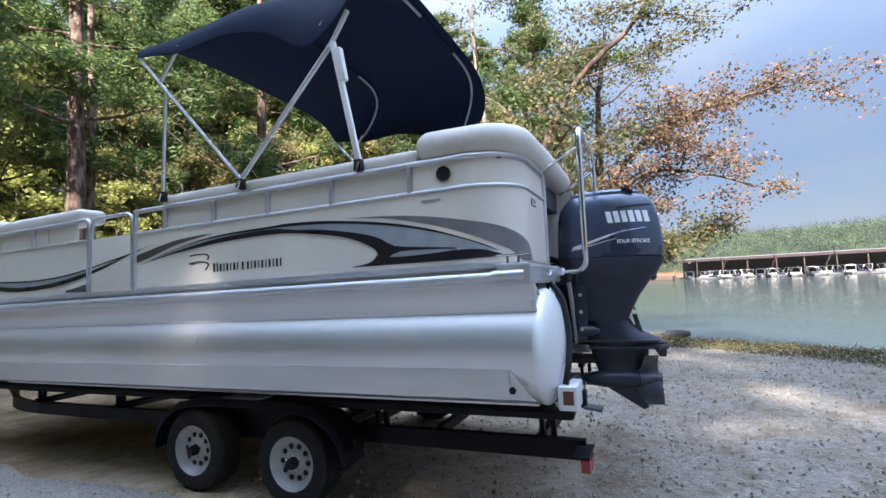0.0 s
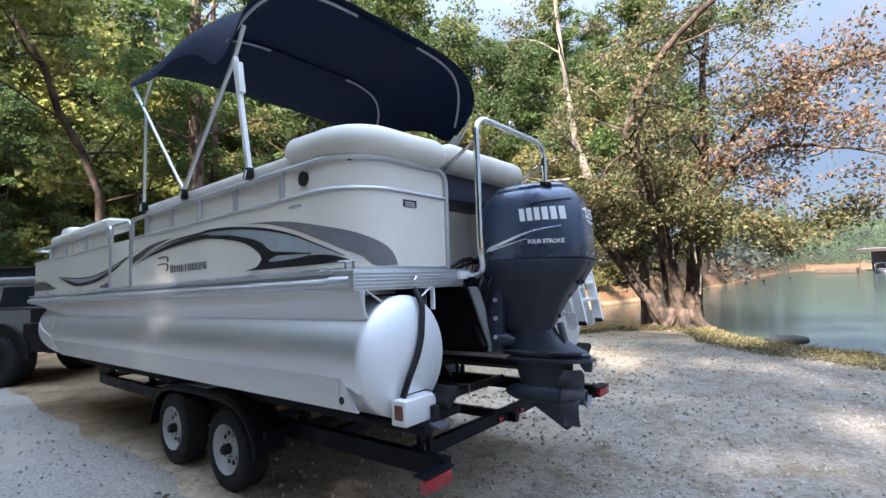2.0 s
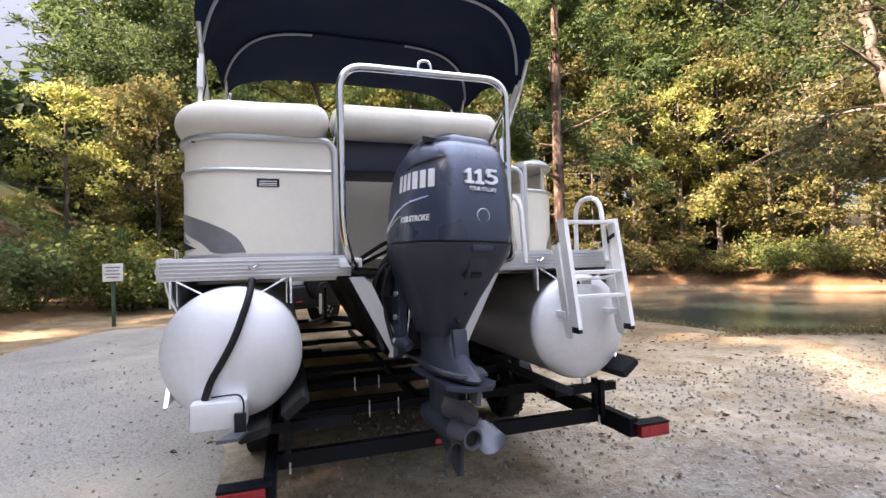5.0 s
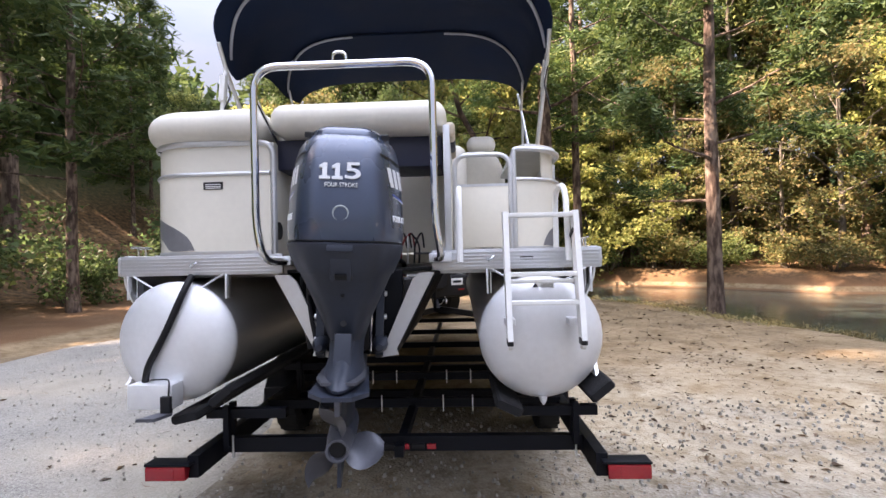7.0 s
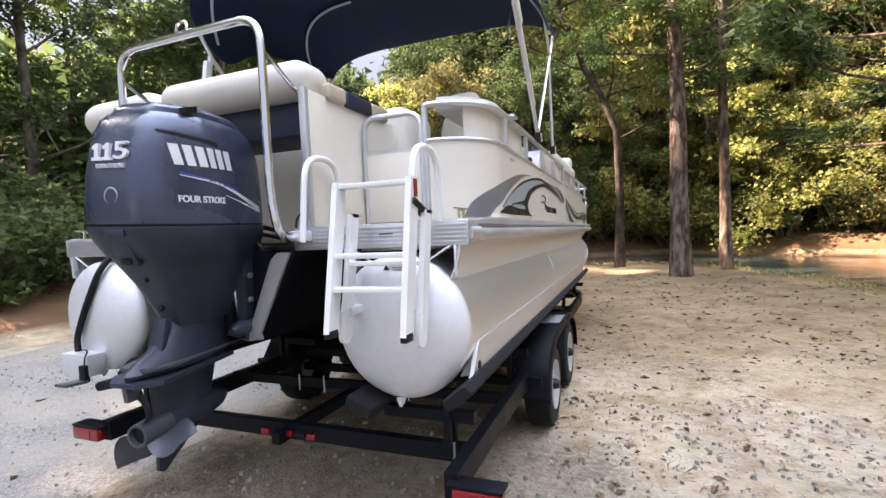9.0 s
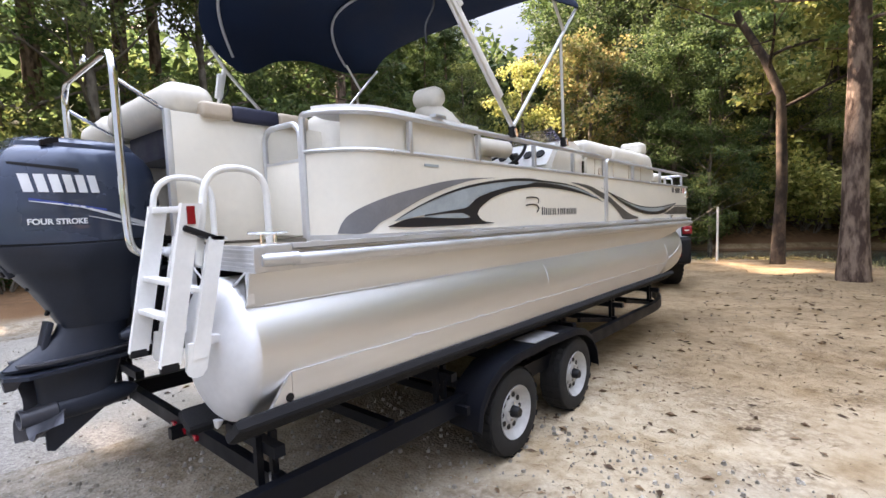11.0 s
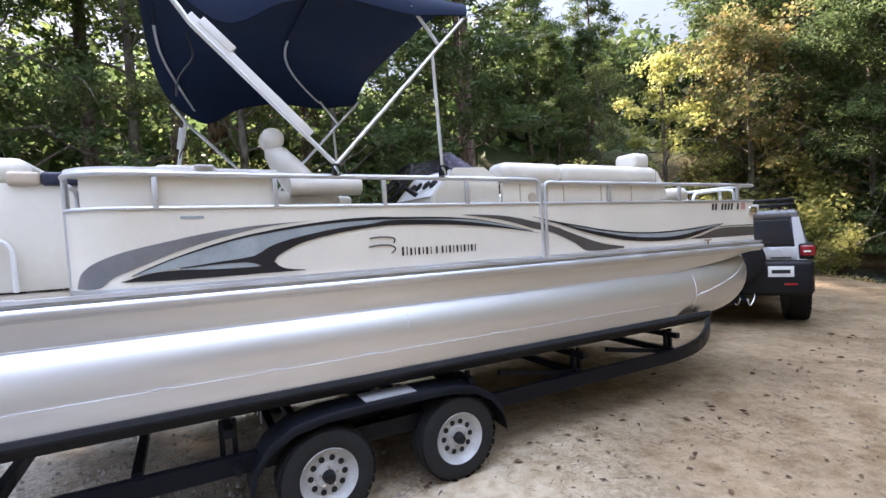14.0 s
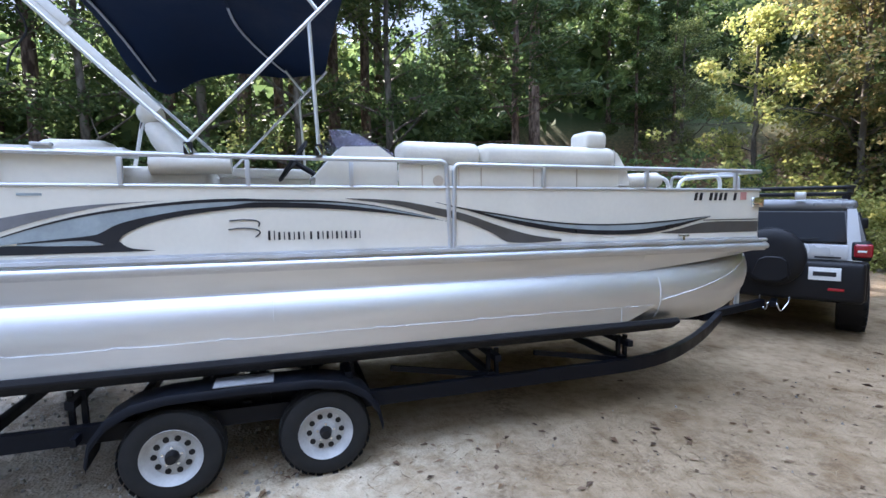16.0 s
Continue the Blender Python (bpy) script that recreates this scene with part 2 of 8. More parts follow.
# ---- ground, water, road ----
NEAR = ((-180, 40), (-120, 14), (-90, 10), (-49, 10.2), (-42, 10.1), (-27, 9.9), (-17, 10.5), (-9, 12.3), (-2, 11.4), (4, 9.8), (11, 8.0), (19, 8.1), (42, 8.9), (65, 11.6), (80, 13.5), (92, 12.6), (104, 14.5), (112, 18), (120, 24), (180, 40))
FAR = ((-180, 41), (-121, 14.5), (-118, 420), (1, 420), (4, 58), (8, 27), (12, 22), (20, 20.5), (30, 20.5), (40, 17.6), (50, 18), (65, 18.3), (80, 18.5), (92, 16.5), (104, 17), (111, 18.2), (120, 24), (180, 41))


def along(table, a):
    for (a0, r0), (a1, r1) in zip(table, table[1:]):
        if a <= a1:
            return r0 + (r1 - r0) * (a - a0) / (a1 - a0)
    return table[-1][1]


def ground_z(x, y):
    dx, dy = x, y - 3.0
    r, a = math.hypot(dx, dy), math.degrees(math.atan2(dy, dx))
    wob = 0.35 * noise.noise((x * 0.35, y * 0.35, 1.7)) + 0.12 * noise.noise((x * 1.3, y * 1.3, 5.1))
    n, f = along(NEAR, a) + wob, along(FAR, a) + wob
    small = 0.012 * noise.noise((x * 0.8, y * 0.8, 0.3)) + 0.006 * noise.noise((x * 3.1, y * 3.1, 2.3))
    if f - n < 1.0 or a < -122 or a > 118:      # forest side
        side = max(0.0, -x - 7.2) if abs(a) > 100 else max(0.0, r - 20)
        side += 0.8 * max(0.0, r - 13.5) if 100 < a < 150 else 0.0
        side += 3.5 * max(0.0, side - 7.0)
        return small + min(9.0, 0.10 * side + 0.35 * max(0.0, noise.noise((x * 0.2, y * 0.2, 9.0))) * min(1, side))
    if r <= n:
        return small - 0.16 * max(0.0, 1 - (n - r) / 0.7) ** 2
    if r < f:
        return -0.16 - 0.5 * min(1.0, (r - n) / 1.5, (f - r) / 0.8)
    d = r - f
    if f > 200:
        return -0.16 + min(53.0, d * 0.39) * (0.75 + 0.35 * noise.noise((x * 0.006, y * 0.006, 3.0)))
    return -0.16 + min(1.0, d / 1.3) * 0.75 + 0.14 * max(0.0, d - 1.3) * (1 if d < 40 else 40 / d) + 0.2 * noise.noise((x * 0.3, y * 0.3, 7.0)) * min(1, d)


def axis_steps():
    v, x, s = [0.0], 0.0, 0.25
    while x < 2500:
        s = 0.25 if x < 14 else min(120.0, s * 1.12)
        x += s
        v.append(x)
    return [-a for a in v[:0:-1]] + v


def terrain():
    xs = axis_steps()
    ys = [a + 3.0 for a in xs]
    verts = [(x, y, ground_z(x, y)) for y in ys for x in xs]
    k = len(xs)
    faces = [(j * k + i, j * k + i + 1, (j + 1) * k + i + 1, (j + 1) * k + i) for j in range(k - 1) for i in range(k - 1)]
    me = bpy.data.meshes.new("ground")
    me.from_pydata(verts, [], faces)
    me.polygons.foreach_set("use_smooth", [True] * len(faces))
    ob = new("ground", me)
    return tagged(ob, "sandy gravel lot with pine needles and dry leaves, sloping to water", "ground", kind="structure")


def ground_material():
    m, t, p = mat_base("sandy_gravel")
    n, l = t.nodes, t.links
    co = n.new("ShaderNodeTexCoord")
    def noise_tex(scale, detail=5):
        a = n.new("ShaderNodeTexNoise")
        a.inputs["Scale"].default_value, a.inputs["Detail"].default_value = scale, detail
        l.new(co.outputs["Object"], a.inputs[0])
        return a.outputs[0]
    def ramp(src, lo, hi, c1=(0, 0, 0), c2=(1, 1, 1)):
        r = n.new("ShaderNodeValToRGB")
        r.color_ramp.elements[0].position, r.color_ramp.elements[1].position = lo, hi
        r.color_ramp.elements[0].color, r.color_ramp.elements[1].color = (*c1, 1), (*c2, 1)
        l.new(src, r.inputs[0])
        return r.outputs[0]
    def mix(f, a, b, kind='MIX'):
        q = n.new("ShaderNodeMixRGB")
        q.blend_type = kind
        for i, v in enumerate((f, a, b)):
            if isinstance(v, (int, float)):
                q.inputs[i].default_value = v
            elif isinstance(v, tuple):
                q.inputs[i].default_value = (*v, 1)
            else:
                l.new(v, q.inputs[i])
        return q.outputs[0]
    sand = ramp(noise_tex(1.1), 0.3, 0.7, (0.36, 0.285, 0.195), (0.54, 0.445, 0.32))
    grit = n.new("ShaderNodeTexVoronoi")
    grit.inputs["Scale"].default_value = 45
    l.new(co.outputs["Object"], grit.inputs[0])
    stone = mix(0.5, ramp(grit.outputs["Color"], 0.1, 0.9, (0.10, 0.09, 0.076), (0.34, 0.315, 0.275)), (0.20, 0.178, 0.148))
    # gravel lies toward the shore and behind the trailer, sand along the trailer's starboard side
    sep = n.new("ShaderNodeSeparateXYZ")
    l.new(co.outputs["Object"], sep.inputs[0])
    def maths(op, a, b=0.0, c=None):
        q = n.new("ShaderNodeMath")
        q.operation = op
        for i, v in enumerate((a, b)):
            if isinstance(v, (int, float)):
                q.inputs[i].default_value = v
            else:
                l.new(v, q.inputs[i])
        return q.outputs[0]
    where = maths('ADD', maths('MULTIPLY', sep.outputs[1], -0.28), maths('MULTIPLY', noise_tex(0.7), 1.6))
    gravel = ramp(where, 0.12, 0.9)
    base = mix(gravel, sand, stone)
    base = mix(ramp(noise_tex(9), 0.45, 0.8), base, mix(1.0, base, (0.62, 0.56, 0.48), 'MULTIPLY'))
    base = mix(ramp(noise_tex(2.3, 7), 0.5, 0.68), base, mix(1.0, base, (0.74, 0.68, 0.60), 'MULTIPLY'))
    # crushed leaves and needles lie in thin drifts
    drift = maths('MULTIPLY', ramp(noise_tex(1.3, 9), 0.50, 0.66), ramp(noise_tex(24, 6), 0.38, 0.62))
    base = mix(maths('MULTIPLY', drift, 0.65), base, (0.13, 0.085, 0.05))
    # the sand turns browner ahead, with shade also put into its colour
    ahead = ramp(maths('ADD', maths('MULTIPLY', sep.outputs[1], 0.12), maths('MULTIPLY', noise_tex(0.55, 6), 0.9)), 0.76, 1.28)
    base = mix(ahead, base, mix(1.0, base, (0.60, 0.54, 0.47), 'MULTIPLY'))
    # soil and litter off the lot
    litter = ramp(noise_tex(7, 8), 0.35, 0.7, (0.055, 0.035, 0.02), (0.22, 0.13, 0.065))
    clay = ramp(noise_tex(0.9), 0.3, 0.7, (0.12, 0.062, 0.032), (0.185, 0.105, 0.056))
    height = sep.outputs[2]
    bank = mix(ramp(maths('ADD', height, maths('MULTIPLY', noise_tex(0.8), 0.5)), 0.45, 0.75), clay, litter)
    bank = mix(ramp(maths('MULTIPLY', height, 0.1), 0.35, 0.6), bank, (0.05, 0.075, 0.03))
    off = ramp(maths('ABSOLUTE', height), 0.055, 0.11)
    col = mix(off, base, bank)
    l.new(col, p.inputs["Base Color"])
    p.inputs["Roughness"].default_value = 0.95
    p.inputs["Specular IOR Level"].default_value = 0.2
    bp = n.new("ShaderNodeBump")
    bp.inputs["Strength"].default_value, bp.inputs["Distance"].default_value = 1.0, 0.012
    l.new(maths('ADD', maths('MULTIPLY', grit.outputs["Distance"], 0.7), noise_tex(14, 8)), bp.inputs["Height"])
    l.new(bp.outputs[0], p.inputs["Normal"])
    return m


ground = terrain()
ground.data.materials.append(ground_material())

m_water, wt, wp = mat_base("lake_water")
wp.inputs["Base Color"].default_value = (0.031, 0.046, 0.039, 1)
wp.inputs["Roughness"].default_value = 0.10
wp.inputs["IOR"].default_value = 1.33
wno = wt.nodes.new("ShaderNodeTexNoise")
wno.inputs["Scale"].default_value, wno.inputs["Detail"].default_value = 3.0, 5
wbp = wt.nodes.new("ShaderNodeBump")
wbp.inputs["Strength"].default_value, wbp.inputs["Distance"].default_value = 1.0, 0.011
wtc = wt.nodes.new("ShaderNodeTexCoord")
wt.links.new(wtc.outputs["Object"], wno.inputs[0])
wt.links.new(wno.outputs[0], wbp.inputs["Height"])
wt.links.new(wbp.outputs[0], wp.inputs["Normal"])
bm = BM()
bm.faces.new([bm.verts.new(p) for p in ((-8, -900, -0.15), (1500, -900, -0.15), (1500, 60, -0.15), (-8, 60, -0.15))])
tagged(part("water", bm, m_water, smooth=0), "calm lake water with faint ripples reflecting trees", "water", kind="structure")


def road_sheet():
    bm = BM()
    rows = []
    ys = [-40 + 0.5 * i for i in range(103)]
    for y in ys:
        e = -1.12 + 0.14 * noise.noise((0, y * 0.5, 0)) + 0.12 * noise.noise((3, y * 2.3, 0)) - 0.22 * max(0.0, -0.2 - y)
        w = -6.6 + 0.25 * noise.noise((7, y * 0.3, 0)) + max(0.0, y - 6) * 0.35
        e -= max(0.0, y - 8.5) * 0.9
        if e - w < 0.1:
            w = e - 0.1
        rows.append([bm.verts.new((w + (e - w) * i / 24, y, ground_z(w + (e - w) * i / 24, y) + (0.018 if 0 < i < 24 else -0.01))) for i in range(25)])
    stitch(bm, rows, caps=False, ring_closed=False)
    m, t, p = mat_base("worn_asphalt")
    n, l = t.nodes, t.links
    co = n.new("ShaderNodeTexCoord")
    def ramp(src, lo, hi, c1, c2):
        r = n.new("ShaderNodeValToRGB")
        r.color_ramp.elements[0].position, r.color_ramp.elements[1].position = lo, hi
        r.color_ramp.elements[0].color, r.color_ramp.elements[1].color = (*c1, 1), (*c2, 1)
        l.new(src, r.inputs[0])
        return r.outputs[0]
    def cloud_of(scale, detail):
        q = n.new("ShaderNodeTexNoise")
        q.inputs["Scale"].default_value, q.inputs["Detail"].default_value = scale, detail
        l.new(co.outputs["Object"], q.inputs[0])
        return q.outputs[0]
    def over(f, c1, c2):
        q = n.new("ShaderNodeMixRGB")
        if isinstance(f, float):
            q.inputs[0].default_value = f
        else:
            l.new(f, q.inputs[0])
        l.new(c1, q.inputs[1]); l.new(c2, q.inputs[2])
        return q.outputs[0]
    chips = n.new("ShaderNodeTexVoronoi")
    chips.inputs["Scale"].default_value = 75
    l.new(co.outputs["Object"], chips.inputs[0])
    binder = ramp(cloud_of(1.1, 8), 0.32, 0.68, (0.17, 0.158, 0.14), (0.27, 0.25, 0.222))
    stones = ramp(chips.outputs["Color"], 0.1, 0.9, (0.10, 0.093, 0.083), (0.44, 0.415, 0.375))
    dust = ramp(cloud_of(2.4, 7), 0.3, 0.7, (0.30, 0.26, 0.205), (0.40, 0.35, 0.28))
    worn = over(0.5, binder, stones)
    l.new(over(ramp(cloud_of(0.55, 9), 0.48, 0.66, (0.08, 0.08, 0.08), (0.72, 0.72, 0.72)), worn, dust), p.inputs["Base Color"])
    p.inputs["Roughness"].default_value, p.inputs["Specular IOR Level"].default_value = 0.93, 0.25
    rough = n.new("ShaderNodeBump")
    rough.inputs["Strength"].default_value, rough.inputs["Distance"].default_value = 1.0, 0.006
    l.new(chips.outputs["Distance"], rough.inputs["Height"]); l.new(rough.outputs[0], p.inputs["Normal"])
    return tagged(part("road", bm, m), "worn grey asphalt drive with coarse stones and pale dusty patches", "road", kind="structure")


road_sheet()


# ---- pontoon boat ----
HULL = 1.24
boat = thing("pontoon_boat", (0, 3.2, 0.79), "cream and silver pontoon boat with navy swooshes, loaded on trailer", "boat")
BO = Vector((0, 3.2, 0.79))


PITCH = 0.016      # boat and trailer sit a little down by the bow


def settle(bm):
    for v in bm.verts:
        v.co.z -= PITCH * (v.co.y - 0.3)


def bpart(name, bm, material, label="", parent=None, smooth=35):
    """A part of the boat from a mesh given in world metres."""
    settle(bm)
    bmesh.ops.translate(bm, verts=bm.verts, vec=-BO)
    return part(name, bm, material, parent or boat, label, smooth)


def pontoon(sx):
    cx, cz, r, n = 0.97 * sx, 1.11, 0.318, 40
    bm = BM()
    rings = []
    for y, k, zb in ((-0.02, 1, 0.792), (0.05, 1, 0.792), (1.2, 1, 0.792), (2.4, 1, 0.792), (4.0, 1, 0.792), (5.1, 1, 0.792), (5.56, 1, 0.792)):
        rings.append([(cx + r * k * math.cos(2 * math.pi * j / n), y, cz + r * k * math.sin(2 * math.pi * j / n)) for j in range(n)])
    for i in range(1, 17):      # the bow sweeps up
        t = math.sin(math.pi / 2 * i / 16)
        y = 5.56 + 1.25 * t
        zb = 0.792 + 0.57 * (1 - math.sqrt(max(0.0, 1 - t ** 4.0)))
        w = r * (1 - t ** 3.2) ** 0.5 + 0.012
        h = (1.428 - zb) / 2
        mid = 1.428 - h
        ring = []
        for j in range(n):
            a = 2 * math.pi * j / n
            ring.append((cx + w * math.cos(a), y, mid + h * math.sin(a)))
        rings.append(ring)
    add_loft(bm, rings)
    tube = bpart("pontoon", bm, M_ALU, "long brushed aluminium float tube")
    bm = BM()
    rings = []
    for k, y in ((1.010, 0.0), (1.010, -0.018), (0.985, -0.032), (0.92, -0.052), (0.8, -0.074), (0.6, -0.096), (0.4, -0.109), (0.2, -0.116), (0.03, -0.118)):
        rings.append([(cx + r * k * math.cos(2 * math.pi * j / n), y, cz + r * k * math.sin(2 * math.pi * j / n)) for j in range(n)])
    add_loft(bm, rings)
    bpart("end_cap", bm, M_ALUEND, "domed pale aluminium end cap", tube)
    # spray strake along the outer side, ending aft in a drilled gusset
    bm = BM()
    def sect(y, k):
        o, i = 1.283, 1.283 - 0.10 * k
        return [(sx * 1.268, y, 1.0285), (sx * o, y, 1.027), (sx * (1.283 - 0.03 * (1 - k)), y, 0.875 + 0.09 * (1 - k)), (sx * i, y, 0.855 + 0.06 * (1 - k))]
    add_loft(bm, [sect(0.13, 1), sect(2.6, 1), sect(4.62, 1), sect(5.16, 1), [(sx * 1.276, 5.50, 1.03), (sx * 1.283, 5.50, 1.025), (sx * 1.281, 5.50, 1.015), (sx * 1.272, 5.50, 1.01)]])
    bm_w = BM()
    add_box(bm_w, (sx * 1.2835, 5.16, 0.955), (0.004, 0.006, 0.14))
    bpart("weld", bm_w, M_SILVER, "", tube)
    bpart("strake", bm, M_STRAKE, "flat pale aluminium spray strake", tube)
    bm = BM()
    add_prism(bm, [(0.128, 1.027), (0.128, 0.875), (0.0, 0.873), (0.02, 0.885)], 'x', sx * 1.262, sx * 1.281)
    bpart("gusset", bm, M_STRAKE, "", tube)
    one("drain_hole", tube, M_DARK, lambda b: add_disc(b, Vector((sx * 1.2825, 0.115, 0.925)) - BO, (1, 0, 0), 0.019, 0.004, 18))
    for y in (0.9, 1.5, 2.1, 3.1, 3.9, 4.5):
        bm = BM()
        add_box(bm, (sx * 1.2825, y, 1.034), (0.006, 0.07, 0.006), 0.002)
        bpart("weld", bm, M_ALUEND, "", tube)
    # keel strip and upper seam
    bm = BM()
    add_box(bm, (cx, 2.7, 0.788), (0.03, 5.3, 0.03), 0.006)
    bpart("keel", bm, M_ALUEND, "", tube)
    bm = BM()
    add_tube(bm, [(sx * 1.2165, 0.06, 1.319), (sx * 1.2165, 5.39, 1.319)], 0.004, 6)
    bpart("seam", bm, M_ALUEND, "", tube)
    bm = BM()
    add_tube(bm, [(sx * (0.97 + 0.3195 * math.cos(a)), 2.40, cz + 0.3195 * math.sin(a)) for a in [(0.08 + 0.06 * i if sx > 0 else 0.12 + 0.03 * i) for i in range(9)]], 0.0018, 6)
    bpart("weld", bm, M_ALUEND, "", tube)
    bm = BM()
    add_tube(bm, [(sx * (0.97 + 0.3185 * math.cos(a)), 5.56, cz + 0.3185 * math.sin(a)) for a in [0.02 + 0.12 * i for i in range(-12, 5)]], 0.004, 6)
    bpart("weld", bm, M_ALUEND, "", tube)
    # pressed crease sweeping up the bow
    crease = []
    for i in range(0, 15):
        t = math.sin(math.pi / 2 * i / 16)
        zb = 0.792 + 0.57 * (1 - math.sqrt(max(0.0, 1 - t ** 4.0)))
        w, h = r * (1 - t ** 3.2) ** 0.5 + 0.012, (1.428 - zb) / 2
        a = -0.12 + 1.0 * i / 14
        crease.append((cx + sx * (w + 0.001) * math.cos(a), 5.56 + 1.25 * t, 1.428 - h + (h + 0.001) * math.sin(a)))
    bm = BM(); add_tube(bm, crease, 0.005, 6)
    bpart("crease", bm, M_ALUEND, "", tube)
    # side skirt between deck and tube, and thin risers at the stern
    bm = BM()
    sk = [(1.264, 1.463), (1.258, 1.42), (1.244, 1.375), (1.225, 1.335), (1.216, 1.318), (1.207, 1.318), (1.234, 1.375), (1.248, 1.42), (1.256, 1.463)]
    add_loft(bm, [[(sx * x, -0.02, z) for x, z in sk], [(sx * x, 2.7, z) for x, z in sk], [(sx * x, 5.40, z) for x, z in sk]])
    bpart("side_skirt", bm, M_ALU, "smooth aluminium side skirt", tube)
    bm = BM()
    rings = []
    for i in range(9):
        t = i / 8
        y = 5.405 + 1.28 * t
        w = 0.318 * (1 - (t * 0.88) ** 3.2) ** 0.5
        rings.append([(sx * (1.264 - 0.03 * t), y, 1.463), (sx * (0.97 + w * 0.775), y, 1.318 + 0.11 * t), (sx * (0.961 + w * 0.775), y, 1.318 + 0.11 * t), (sx * (1.256 - 0.03 * t), y, 1.463)])
    add_loft(bm, rings)
    bpart("bow_skirt", bm, M_ALU, "", tube)
    for dx in (-0.25, 0.25):
        bm = BM()
        add_box(bm, (cx + dx, 0.05, 1.40), (0.006, 0.05, 0.13))
        bpart("deck_bracket", bm, M_ALU, "", tube)
    return tube


pontoon(-1)
pontoon(1)

# deck: plywood sheet on cross channels, with a notch for the motor
bm = BM()
add_prism(bm, [(-1.24, 0.03), (-0.40, 0.03), (-0.40, 0.42), (0.41, 0.42), (0.41, 0.03), (1.24, 0.03), (1.24, 6.74), (1.2, 6.77), (-1.2, 6.77), (-1.24, 6.74)], 'z', 1.50, 1.555)
bpart("deck", bm, surface("tan_deck_carpet", (0.30, 0.26, 0.20), 0.95, vary=0.12, bump=0.003, bump_scale=250), "tan carpeted deck")
for y in (0.6, 1.2, 1.8, 2.4, 3.0, 3.6, 4.2, 4.8, 5.4, 6.0):
    bm = BM()
    add_box(bm, (0, y, 1.464), (2.44, 0.05, 0.07), 0.004)
    bpart("cross_channel", bm, M_ALU)


def ribbed(poly_len, c, along_axis, out, h=0.108):
    """A ribbed trim extrusion: a flat band with raised ribs."""
    bm = BM()
    s = [0.022, 0.022, h]
    s[0 if along_axis == 'x' else 1] = poly_len
    add_box(bm, c, s, 0.003)
    for k in range(5):
        cc = Vector(c) + Vector(out) * 0.012 + Vector((0, 0, -0.036 + 0.018 * k))
        q = [0.010, 0.010, 0.009]
        q[0 if along_axis == 'x' else 1] = poly_len
        add_box(bm, cc, q, 0.002)
    return bm


bpart("stern_trim", ribbed(0.90, (-0.845, 0.005, 1.516), 'x', (0, -1, 0)), M_ANOD, "ribbed aluminium edge trim")
bpart("stern_trim", ribbed(0.885, (0.8525, 0.005, 1.516), 'x', (0, -1, 0)), M_ANOD, "ribbed aluminium edge trim")
for sx in (-1, 1):
    # side rub rail: flat top lip, round nose, lower lip
    bm = BM()
    prof = [(1.235, 1.575), (1.285, 1.575), (1.288, 1.555), (1.262, 1.548), (1.262, 1.536), (1.292, 1.532), (1.304, 1.518), (1.306, 1.500), (1.298, 1.484), (1.270, 1.478), (1.264, 1.462), (1.235, 1.462)]
    add_prism(bm, [(x * sx, z) for x, z in prof], 'y', 0.17, 6.77)
    rail = bpart("rub_rail", bm, M_ANOD, "brushed aluminium side rub rail")
    bm = BM()
    add_box(bm, (sx * 1.262, 0.085, 1.518), (0.06, 0.165, 0.112), 0.014)
    add_tube(bm, [(sx * 1.282, 0.02, 1.512), (sx * 1.282, 0.19, 1.512)], 0.03, 14)
    bpart("rail_end", bm, M_ANOD, "bright cast corner cap", rail)
    bm = BM()
    add_box(bm, (sx * 1.293, 0.012, 1.516), (0.012, 0.05, 0.10), 0.003)
    bpart("corner_plate", bm, M_ANOD)
    for y in (0.3, 0.9, 1.5, 2.1, 2.7, 3.3, 3.9, 4.5, 5.1, 5.7, 6.3):
        bm = BM()
        add_box(bm, (sx * 1.262, y, 1.578), (0.03, 0.05, 0.006), 0.002)
        bpart("clip", bm, M_ALU, "", rail)
# bow trim
bpart("bow_trim", ribbed(2.46, (0, 6.775, 1.516), 'x', (0, 1, 0)), M_ANOD, "ribbed aluminium edge trim")
for sx in (-1, 1):
    bm = BM()
    add_tube(bm, rounded([(sx * 1.268, 6.70, 1.513), (sx * 1.262, 6.77, 1.513), (sx * 1.20, 6.785, 1.513)], 0.03), 0.034, 10)
    bpart("bow_corner", bm, M_ANOD)

# motor pod under the deck
bm = BM()
for x0, x1 in ((-0.40, -0.19), (0.41, 0.20)):
    add_loft(bm, [[(x0, y, 1.46), (x0 + 0.02 * (1 if x0 > 0 else -1), y, 1.44), (x1, y, 1.02), (x1 - 0.02 * (1 if x0 > 0 else -1), y, 1.04)] for y in (-0.05, 0.4, 1.6)])
add_box(bm, (0, 0.8, 1.03), (0.42, 1.6, 0.02))
bpart("motor_pod", bm, M_BLACK, "dark sheet-metal motor pod")
for x0, x1 in ((-0.40, -0.19), (0.41, 0.20)):
    s = 1 if x0 > 0 else -1
    bm = BM()
    add_prism(bm, [(x0 - 0.10 * s, 1.42), (x0 - 0.06 * s, 1.455), (x0 + 0.015 * s, 1.455), (x1 + 0.02 * s, 1.06), (x1 + 0.03 * s, 1.03), (x1 - 0.06 * s, 1.02), (x1 - 0.05 * s, 1.06)], 'y', -0.07, -0.055)
    bpart("transom_flange", bm, M_ANOD, "pale aluminium transom plate")
bm = BM()
add_box(bm, (0, 0.0, 1.30), (0.5, 0.05, 0.34), 0.01)
bpart("transom", bm, M_BLACK)
